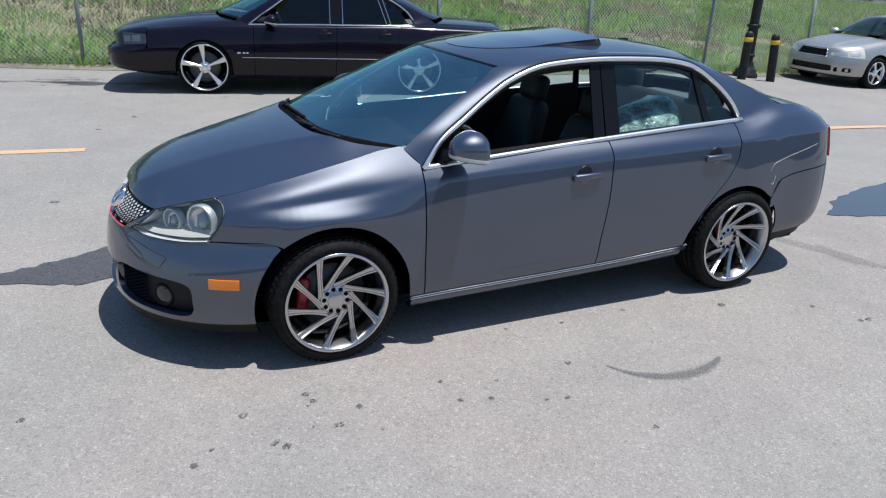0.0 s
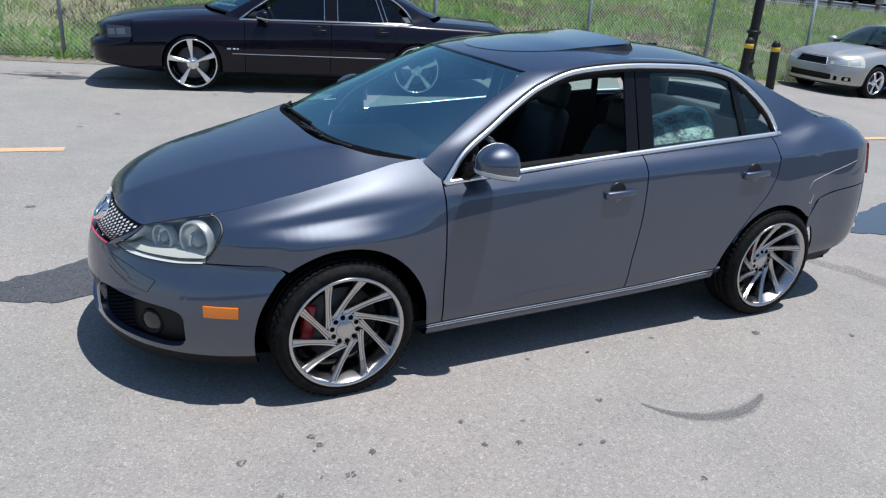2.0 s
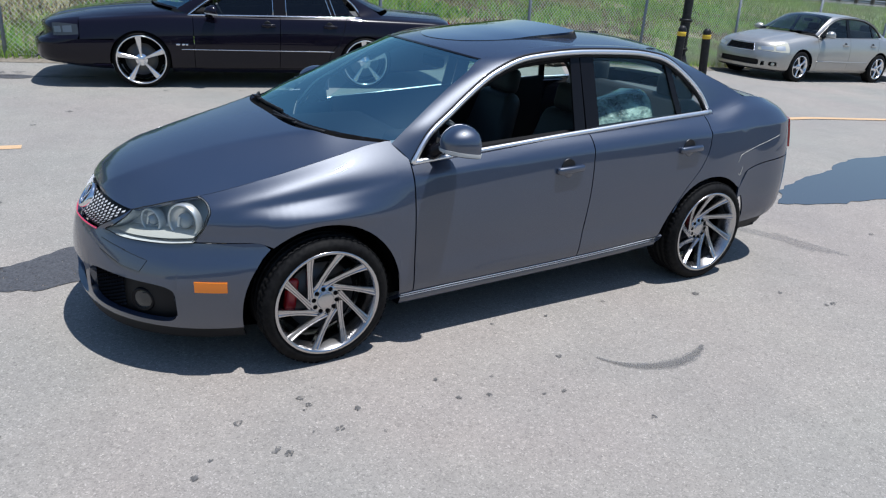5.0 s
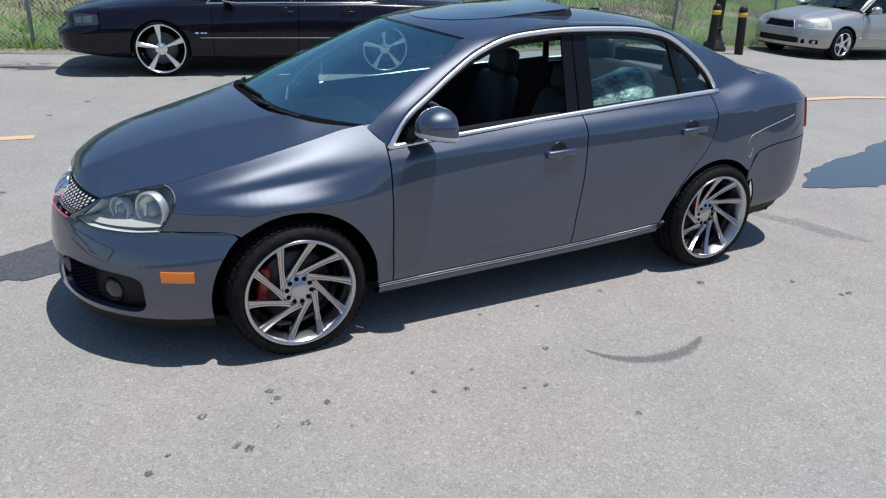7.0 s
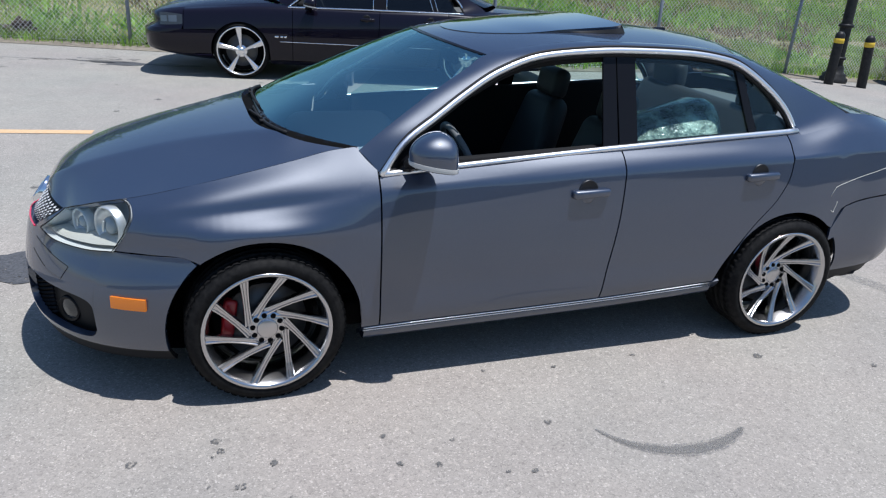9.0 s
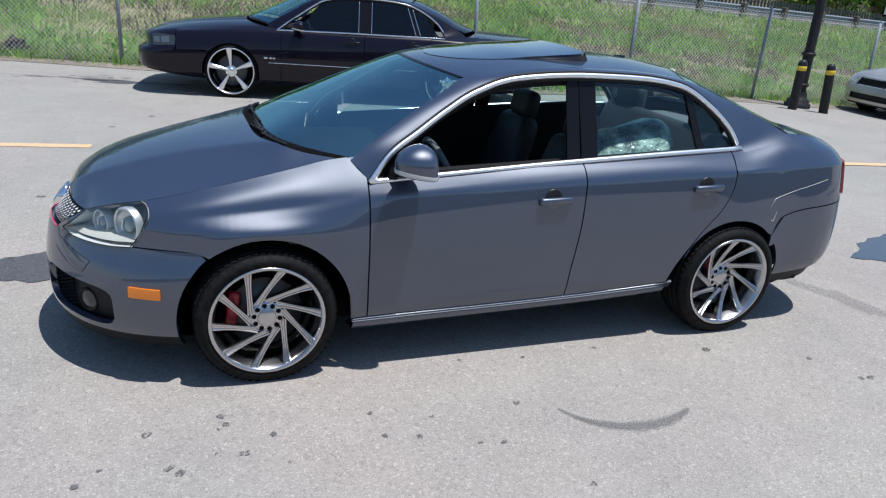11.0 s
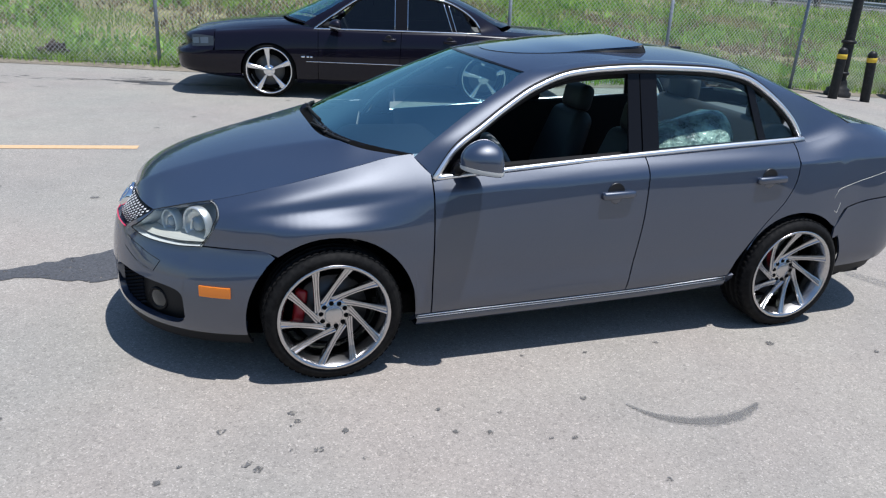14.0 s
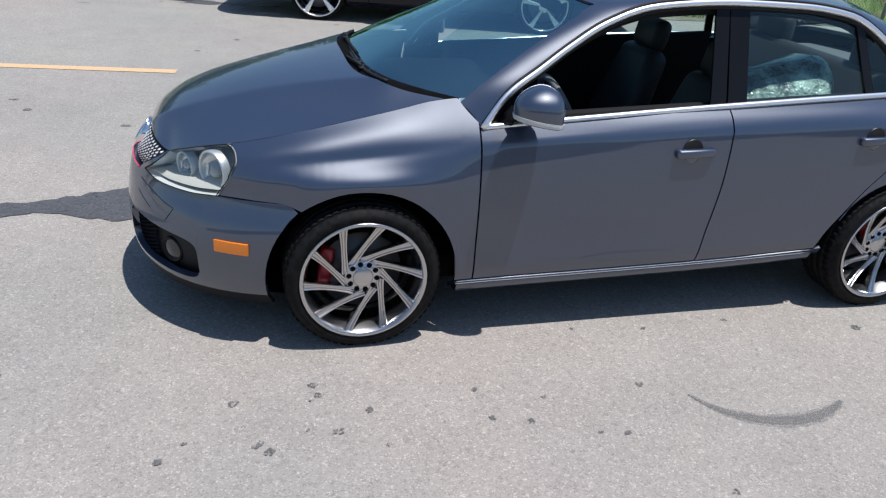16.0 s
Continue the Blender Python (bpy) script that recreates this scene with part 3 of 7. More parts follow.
    ws = put("windscreen", sheet("windscreen", top_grid(0.004, ta - 0.006, 16), 0, (1.3, 0, 0.4)), sp["ws_glass"], car, "tinted windscreen glass")
    rw = put("rear_window", sheet("rear_window", top_grid(tc + 0.006, 0.99, 14), 0, (1.3, 0, 0.4)), gl, car, "rear window glass")
    ws.visible_shadow = rw.visible_shadow = False
    # black border of the windscreen
    for (t0, t1, v0, v1) in ((0.002, sp.get("border", 0.035), -0.99, 0.99), (ta - 0.009, ta - 0.003, -0.985, 0.985)):
        Q = top_grid(t0, t1, 3, v0, v1)
        Q[..., 2] += 0.0025
        Q[..., 0] -= 0.001
        put("screen_edge", sheet("screen_edge", Q, 0, (1.3, 0, 0.4)), GLOSS_BLACK, car)
    roof_grid(sp, car, top_grid)
    T, V = np.meshgrid(np.linspace(0, 1, 60), np.linspace(0, 1, 9), indexing="ij")
    C = np.stack([sp["C"][c](T) for c in range(3)], -1)
    D = np.stack([sp["D"][c](T) for c in range(3)], -1)
    Q = C + (D - C) * V[..., None]
    bul = (4 * V * (1 - V))[..., None] * np.array([0, -0.005, 0.006])
    xx = C[-1, :, 0] + (D[-1, :, 0] - C[-1, :, 0]) * V[-1]
    ur = 1 + (np.minimum(xx, sp["x1"]) - sp["x0"]) / (sp["x1"] - sp["x0"])
    low = np.stack([skin(sp, ur, np.full(9, s)) for s in K - np.linspace(0.12, 1.0, 8)]) + np.array([0, -1.0, 1.0]) * np.linspace(0.0015, -0.002, 8)[:, None, None]
    low[..., 0] = xx + (low[..., 0] - xx) * 0.0
    Q = np.concatenate([Q + bul * smooth(1.0, 0.8, T)[..., None], low])
    for _ in range(sp.get("blend", 24)):
        Q[50:66] = 0.5 * Q[50:66] + 0.25 * (Q[49:65] + Q[51:67])
    both("roof_rail", sheet("roof_rail", Q, 0, (1.4, 0, 0.9)), mat, car)
    # side glass and the dark frame round it
    def gy(X, Z):
        zb, zt = belt(X), ztop(X)
        f = np.clip((Z - zb) / np.maximum(zt - zb, 0.02), 0, 1)
        yb = -sp["belt_w"](X)
        return yb + (-ytop(X) - yb) * f
    def window(x0, x1, lo, hi, inset, n=18, m=8):
        W, V = np.meshgrid(np.linspace(0, 1, n), np.linspace(0, 1, m), indexing="ij")
        X = x0(V) + (x1(V) - x0(V)) * W
        Z = (belt(X) + lo) + (ztop(X) - hi - belt(X) - lo) * V
        return np.stack([X, gy(X, Z) + inset, Z], -1)
    for nm, x0, x1, mt, lab in sp["panes"]:
        me = sheet("side_window", window(curve((0, x0[0]), (1, x0[1])), curve((0, x1[0]), (1, x1[1])), 0.0, 0.008, 0.022), 0)
        if nm != "open":
            for o in both("side_window", me, mt, car, lab):
                o.visible_shadow = False
        else:
            o = put("side_window", mirrored(me, "side_window"), mt, car, lab)
            o.visible_shadow = False
    for x0, x1 in sp["posts"]:
        me = sheet("window_post", window(curve((0, x0[0]), (1, x0[1])), curve((0, x1[0]), (1, x1[1])), -0.005, 0.004, 0.012, 8, 10), 0.012)
        both("window_post", me, GLOSS_BLACK, car, "gloss black window post")
    # seal strip and bright trim round the windows
    tt = np.linspace(sp["trim_t"][0], sp["trim_t"][1], 60)
    arc = np.stack([sp["C"][c](tt) for c in range(3)], -1) + np.array([0, -0.004, -0.004])
    both("window_seal", tube("window_seal", arc + np.array([0, 0.012, -0.018]), 0.014, 6), PLASTIC, car)
    both("window_trim", tube("window_trim", arc, sp["trim_r"], 8), sp["trim"], car, "bright metal window trim")
    both("trim_gap", tube("trim_gap", arc + np.array([0, 0.004, 0.0165]), 0.0065, 6), PLASTIC, car)
    xb = np.linspace(arc[0, 0], arc[-1, 0] - 0.014, 40)
    bl = np.stack([xb, -sp["belt_w"](xb) - 0.006, belt(xb) + 0.006], -1)
    both("belt_trim", tube("belt_trim", bl, sp["trim_r"], 8), sp["trim"], car, "bright metal belt trim")
    # under body, inner arches
    pan = rbox("underbody", wb - 2 * ra + 0.1, sp["half"] * 1.7, 0.12, 0.02)
    put("underbody", pan, UNDER, car, at=pose(wb / 2, 0, sp["rails"][0]["z"](1.0) + 0.09))
    for n0, cx in (("front_underbody", 0.0), ("rear_underbody", wb)):
        put(n0, rbox(n0, ra * 2 + 0.5, sp["half"] * 1.12, 0.30, 0.05), UNDER, car, at=pose(cx + (-0.1 if cx < 1 else 0.15), 0, hz + 0.03))
    for cx, ra in ((0.0, sp["arch"]), (wb, rq)):
        a = np.linspace(-0.05, math.pi + (0.05 if cx < 1 else 0.4), 26)
        Y = np.linspace(-sp["half"] + (0.085 if cx < 1 else 0.06), -sp["half"] * 0.5, 5)
        A, YY = np.meshgrid(a, Y, indexing="ij")
        r = ra + 0.012
        Q = np.stack([cx - r * np.cos(A), YY, hz + r * np.sin(A)], -1)
        both("wheel_housing", sheet("wheel_housing", Q, 0, (cx, 0, 9)), UNDER, car)


def roof_grid(sp, car, top_grid):
    ta, tc = sp["ta"], sp["tc"]
    so = sp.get("sunroof")
    me = sheet("roof", top_grid(ta, tc, 26), 0.015, (1.5, 0, 0.4))
    put("roof", me, sp["paint"], car)
    if so:
        t0, t1, v1 = so
        def panel(ta_, tb_, grow):
            """A panel with well-rounded front corners and lightly rounded rear ones."""
            W, V = np.meshgrid(np.linspace(0, 1, 24), np.linspace(-1, 1, 29), indexing="ij")
            half = v1 + grow - 0.34 * v1 * np.clip(1 - W / 0.45, 0, 1) ** 2.4 - 0.05 * np.clip((W - 0.9) / 0.1, 0, 1) ** 2
            return top_point(sp, ta_ + (tb_ - ta_) * (W + 0.10 * (1 - np.clip(W / 0.5, 0, 1)) * V ** 2), half * V)
        Q = panel(t0, t1, 0.0)
        n_ = len(Q)
        rise = (np.maximum(np.linspace(-0.35, 1, n_)[:, None], 0) ** 1.4 * 0.037 + 0.003)
        edge = panel(t0 + 0.012, t1 + 0.004, 0.012)
        edge[..., 2] += 0.0015
        put("sunroof_opening", sheet("sunroof_opening", edge, 0.0, (1.5, 0, 0.4)), PLASTIC, car)
        Q[..., 2] += rise
        put("sunroof_panel", sheet("sunroof_panel", Q, 0.012, (1.5, 0, 0.4)), sp["roof_glass"], car, "tilted dark glass sunroof panel")
        lo = Q[-1].copy()
        base = edge[-1].copy()
        for sgn in (0, -1):
            side = np.stack([Q[n_ // 2:, sgn], edge[n_ // 2:, sgn]], 1)
            side[:, 0, 2] -= 0.012
            put("sunroof_bellows", sheet("sunroof_bellows", side, 0, (1.5, 0, 1.0)), PLASTIC, car)
        back = np.stack([lo, base], 1)
        put("wind_deflector", sheet("wind_deflector", back, 0, (1.5, 0, 1.0)), PLASTIC, car)


def front_bumper(sp, car):
    """The front bumper with its air openings, the grille and the headlamps."""
    K = len(sp["rails"]) - 1
    hz, ra = sp["hub_z"], sp["arch"]
    zq = np.linspace(0.14, sp["seam"](sp["seam_x"]) + 0.04, 14)
    xq = -np.sqrt(np.maximum(ra * ra - (zq - hz) ** 2, 0)) - 0.001
    uq, _ = locate(sp, xq, zq)
    ue = float(uq.min())
    uend = curve(*zip(zq, uq))
    n = 220
    u = np.linspace(0, ue, n)
    top = sp["bumper_top"](u / ue)
    op_m, op_h = np.full(n, 0.3), np.zeros(n)
    for (a, b, mid, h, e) in sp["openings"]:
        q = np.clip(np.abs((u / ue - (a + b) / 2) / ((b - a) / 2)), 0, 1)
        inside = q < 1
        op_m = np.where(inside, mid, op_m)
        op_h = np.where(inside, h * (1 - q ** e) ** (1 / e), op_h)
    def on(uq, Z):
        a, b = np.zeros(uq.shape), np.full(uq.shape, float(K))
        for _ in range(20):
            m_ = (a + b) / 2
            low = skin(sp, uq, m_)[..., 2] < Z
            a, b = np.where(low, m_, a), np.where(low, b, m_)
        return skin(sp, uq, a)
    base = skin(sp, u, np.zeros(n))[..., 2]
    def band(z0, z1, m):
        V = np.linspace(0, 1, m)[None, :]
        Z = z0[:, None] + (z1 - z0)[:, None] * V
        U = np.repeat(u[:, None], m, 1)
        return on(U + smooth(0.8, 1.0, U / ue) * (uend(Z) - ue), Z)
    lo = band(base + sp["lip"], op_m - op_h, 8)
    hi = band(op_m + op_h, top, 10)
    a, b = sheet("a", lo, 0.03), sheet("b", hi, 0.03)
    put("front_bumper", joined("front_bumper", [a, mirrored(a, "c"), b, mirrored(b, "d")]), sp["paint"], car)
    lip = band(base - 0.01, base + sp["lip"] - 0.003, 5)
    lip[..., 1] *= 0.985
    a = sheet("a", lip, 0.02)
    put("chin_spoiler", joined("chin_spoiler", [a, mirrored(a, "b")]), sp["lip_mat"], car, "dark lower lip of the bumper")
    # mesh behind the openings
    back = band(op_m - op_h - 0.02, op_m + op_h + 0.02, 8)
    back = back + np.array([0.055, 0, 0]) + np.array([0, 0.04, 0]) * smooth(0.3, 0.9, u / ue)[:, None, None]
    for (a0, b0, mid, h, e) in sp["openings"]:
        sel = (u / ue > a0 - 0.03) & (u / ue < b0 + 0.03)
        a = sheet("a", back[sel], 0)
        if a0 <= 0.01:
            put("air_intake", joined("air_intake", [a, mirrored(a, "b")]), PLASTIC, car)
        else:
            both("air_intake", a, PLASTIC, car)
    sp["bump"] = (u, ue, on, top)


def wheel(car, at, r_tyre, r_rim, width, style, rim_mat, side=-1, dish=0.03, caliper=None, phase=0.04):
    """A wheel whose outer face looks to -y; side 1 turns it to +y."""
    w = width
    face = -w / 2
    prof = [(r_rim - 0.004, face + 0.012), (r_rim + 0.012, face + 0.002), (r_rim + 0.03, face - 0.001), (r_tyre - 0.028, face + 0.003), (r_tyre - 0.012, face + 0.014), (r_tyre - 0.003, face + 0.03)]
    for k in range(5):
        y0 = face + 0.03 + (w - 0.06) * k / 4
        prof += [(r_tyre, y0 - 0.006), (r_tyre, y0 + 0.006)] if k in (0, 4) else [(r_tyre - 0.007, y0 - 0.009), (r_tyre - 0.007, y0 - 0.004), (r_tyre, y0 - 0.0035), (r_tyre, y0 + 0.004)]
    prof += [(r_tyre - 0.012, -face - 0.014), (r_rim + 0.02, -face), (r_rim - 0.006, -face - 0.012)]
    barrel = [(r_rim - 0.001, face + 0.012), (r_rim + 0.004, face + 0.004), (r_rim + 0.002, face - 0.001), (r_rim - 0.008, face), (r_rim - 0.014, face + 0.006), (r_rim - 0.019, face + 0.03), (r_rim - 0.03, face + 0.05), (r_rim - 0.036, face + w * 0.55), (r_rim - 0.02, -face - 0.03), (r_rim - 0.004, -face - 0.012)]
    hubface = face + 0.012 + dish
    hub = [(0.0, hubface - 0.006), (0.038, hubface - 0.006), (0.041, hubface - 0.004), (0.042, hubface), (0.044, hubface + 0.001), (0.074, hubface + 0.003), (0.078, hubface + 0.012), (0.078, hubface + 0.05)]
    m = at if side < 0 else at @ pose(0, 0, 0, 0, 0, 180)
    rim = put("wheel", joined("wheel", [lathe("b", barrel, 72), lathe("h", hub, 40)]), rim_mat, car, at=m)
    rubber = lathe("tyre", prof, 240)
    for k, q in enumerate(rubber.vertices):
        d = math.hypot(q.co.x, q.co.z)
        if (k // len(prof)) % 4 == 0 and d > r_tyre - 0.008 and abs(q.co.y) > w * 0.2:
            q.co = Vector((q.co.x * (1 - 0.007 / d), q.co.y, q.co.z * (1 - 0.007 / d)))
    put("tyre", rubber, TYRE, rim, "black low-profile rubber tyre")
    spokes = []
    if style == "swirl":
        for k in range(10):
            tip = 2 * math.pi * k / 10 + phase
            root = tip + 1.0
            p0 = np.array([0.073 * math.cos(root), hubface + 0.008, 0.073 * math.sin(root)])
            p1 = np.array([(r_rim - 0.006) * math.cos(tip), face + 0.013, (r_rim - 0.006) * math.sin(tip)])
            d = (p1 - p0) / np.linalg.norm(p1 - p0)
            a = np.cross(d, [0, 1, 0])
            a /= np.linalg.norm(a)
            sec = [(-1.0, 0.0), (-0.85, -0.006), (-0.5, -0.007), (-0.25, -0.0015), (0.25, -0.0015), (0.5, -0.007), (0.85, -0.006), (1.0, 0.0), (0.8, 0.028), (-0.8, 0.028)]
            L = np.linspace(0, 1, 7)
            V = []
            for t in L:
                c = p0 + (p1 - p0) * t + np.array([0, 0.012, 0]) * math.sin(math.pi * t)
                h = 0.0135 + 0.006 * (2 * abs(t - 0.45)) ** 2
                V += [c + a * h * q + np.array([0, e, 0]) for q, e in sec]
            f = []
            for i in range(len(L) - 1):
                for j in range(10):
                    f.append((i * 10 + j, i * 10 + (j + 1) % 10, (i + 1) * 10 + (j + 1) % 10, (i + 1) * 10 + j))
            spokes.append(mesh_of("spoke", V, f, range(len(f))))
    else:
        cnt = 5
        for k in range(cnt):
            a0 = 2 * math.pi * (k + style) / cnt + math.pi / 2
            d = np.array([math.cos(a0), 0, math.sin(a0)])
            a = np.cross(d, [0, 1, 0])
            V, L = [], np.linspace(0, 1, 6)
            sec = [(-1.0, 0.006), (-0.6, -0.004), (0.6, -0.004), (1.0, 0.006), (0.9, 0.03), (-0.9, 0.03)]
            for t in L:
                c = d * (0.04 + (r_rim - 0.05) * t) + np.array([0, hubface + (face + 0.014 - hubface) * t ** 0.7, 0])
                h = 0.017 + 0.020 * t ** 1.4
                V += [c + a * h * q + np.array([0, e, 0]) for q, e in sec]
            f = []
            for i in range(len(L) - 1):
                for j in range(6):
                    f.append((i * 6 + j, i * 6 + (j + 1) % 6, (i + 1) * 6 + (j + 1) % 6, (i + 1) * 6 + j))
            spokes.append(mesh_of("spoke", V, f, range(len(f))))
    for s in spokes:
        put("spoke", s, rim_mat, rim)
    # flat black discs on the hub face, coloured as the shade in lug holes
    holes = 10 if style == "swirl" else 5
    for k in range(holes):
        a = 2 * math.pi * k / holes + 0.5
        put("lug_hole", lathe("lug_hole", [(0.0, -0.0012), (0.011, -0.0012), (0.012, 0.003)], 10), UNDER, rim, at=pose(0.0585 * math.cos(a), hubface + 0.001, 0.0585 * math.sin(a)))
    disc = [(0.05, -0.002), (r_rim * 0.66, -0.002), (r_rim * 0.66, 0.02), (0.05, 0.02)]
    put("brake_disc", lathe("brake_disc", disc, 48), IRON, rim, at=pose(0, hubface + 0.07, 0))
    put("hub_backing", lathe("hub_backing", [(0.0, 0), (r_rim - 0.05, 0), (r_rim - 0.045, 0.05)], 32), UNDER, rim, at=pose(0, hubface + 0.115, 0))
    if caliper:
        c = rbox("caliper", 0.055, 0.05, 0.16, 0.015)
        put("caliper", c, caliper, rim, "red brake caliper", at=pose(-r_rim * 0.56, hubface + 0.075, 0.03, 0, 8, 0))
    return rim


def handle(car, sp, x, z, mat, slope=0.0):
    """A pull handle over a flat round disc, its dark colour standing for a shaded recess, on the door skin."""
    uh, sh_ = locate(sp, np.array([x]), np.array([z]))
    y = float(skin(sp, uh, sh_)[0, 1])
    for s in (1, -1):
        m = pose(x, y * s, z, 0, slope, 0)
        turn = pose(0, 0, 0, 0, 0, 0 if s > 0 else 180)
        put("recess_shade_disc", lathe("recess_shade_disc", [(0.0, -0.001), (0.042, -0.0015), (0.047, -0.003), (0.049, 0.006)], 28), RECESS, car, at=m @ pose(-0.012, 0.001 * s, 0.012) @ turn)
        put("door_handle", rbox("door_handle", 0.188, 0.036, 0.048, 0.016, 4, True, lambda a, b, c: (a, b + s * 1.6 * a * a, c * (1 - 2.4 * abs(a + 0.01)) + 0.1 * a * a)), mat, car, at=m @ pose(0.0, -0.020 * s, 0.0))
        put("lock_flap", lathe("lock_flap", [(0.0, -0.010), (0.024, -0.009), (0.031, -0.005), (0.034, 0.004)], 24), mat, car, at=m @ pose(-0.012, -0.001 * s, -0.014) @ turn)


def seat(car, x, y, z, mat, tilt=-18.0, head=True, scale=1.0):
    base = put("seat_cushion", rbox("seat_cushion", 0.52, 0.50, 0.16, 0.05), mat, car, at=pose(x, y, z, 0, -6, 0))
    back = put("seat_back", rbox("seat_back", 0.14, 0.50, 0.54, 0.06, 4, True, lambda a, b, c: (a + 0.04 * (1 - (b / 0.25) ** 2) * 0.3, b * (1 - 0.35 * max(0, c) / 0.27), c)), mat, car, at=pose(x + 0.26, y, z + 0.27, 0, -tilt, 0))
    if head:
        put("headrest", rbox("headrest", 0.10, 0.27, 0.17, 0.045, 4), mat, car, at=pose(x + 0.36, y, z + 0.60, 0, -tilt * 0.6, 0))


def cabin(car, sp):
    """Seats, dashboard and wheel, seen through the glass."""
    x0 = sp["dash_x"]
    floor = rbox("cabin_floor", sp["cabin_len"], sp["half"] * 1.5, 0.05, 0.01)
    put("cabin_floor", floor, CABIN, car, at=pose(x0 + sp["cabin_len"] / 2 - 0.1, 0, 0.33))
    put("dashboard", rbox("dashboard", 0.62, sp["half"] * 1.5, 0.28, 0.10, 4, True, lambda a, b, c: (a + 0.10 * (b / 0.6) ** 2 * 0.6, b, c)), DASH, car, at=pose(x0 + 0.10, 0, sp["dash_z"] - 0.16))
    put("instrument_hood", rbox("instrument_hood", 0.24, 0.36, 0.10, 0.045, 4), CABIN, car, at=pose(x0 + 0.30, -0.36, sp["dash_z"] - 0.01))
    a = np.linspace(0, 2 * math.pi, 40)
    ringp = np.stack([0 * a, 0.185 * np.cos(a), 0.185 * np.sin(a)], -1)
    sw = put("steering_wheel", tube("steering_wheel", ringp, 0.016, 8, None, None, False), TRIMGREY, car, at=pose(x0 + 0.56, -0.37, sp["dash_z"] - 0.06, 0, -25, 0))
    put("wheel_boss", rbox("wheel_boss", 0.06, 0.17, 0.13, 0.03), CABIN, sw)
    for q in (-1, 1):
        put("wheel_spoke", rbox("wheel_spoke", 0.02, 0.12, 0.03, 0.008), CABIN, sw, at=pose(0.01, q * 0.12, 0))
    for q in (-1, 1):
        seat(car, x0 + 1.02, q * 0.36, 0.50, SEAT)
    put("rear_bench", rbox("rear_bench", 0.55, sp["half"] * 1.42, 0.20, 0.06), SEAT, car, at=pose(x0 + 1.78, 0, 0.52))
    put("rear_backrest", rbox("rear_backrest", 0.16, sp["half"] * 1.40, 0.62, 0.06), SEAT, car, at=pose(x0 + 2.10, 0, 0.80, 0, 22, 0))
    for q in (-0.4, 0.4):
        put("rear_headrest", rbox("rear_headrest", 0.10, 0.28, 0.17, 0.05, 4), SEAT, car, at=pose(x0 + 2.20, q, 1.15))
    put("parcel_shelf", rbox("parcel_shelf", 0.60, sp["half"] * 1.35, 0.04, 0.01), TRIMGREY, car, at=pose(x0 + 2.48, 0, sp["belt"](sp["wb"]) - 0.04))
    for q in (-1, 1):
        top = sp["belt"](x0 + sp["cabin_len"] * 0.5) + (0.024 if q > 0 else 0.008)
        put("door_card", rbox("door_card", sp["cabin_len"] * 0.78, 0.05, top - 0.33, 0.02, 3, True, lambda a, b, c: (a, b, c + 0.055 * a)), CABIN, car, at=pose(x0 + sp["cabin_len"] * 0.5, q * (sp["half"] - 0.20), (top + 0.33) / 2))
    put("inner_mirror", rbox("inner_mirror", 0.03, 0.22, 0.06, 0.015), CABIN, car, at=pose(sp["mirror_in"][0], 0, sp["mirror_in"][1]))


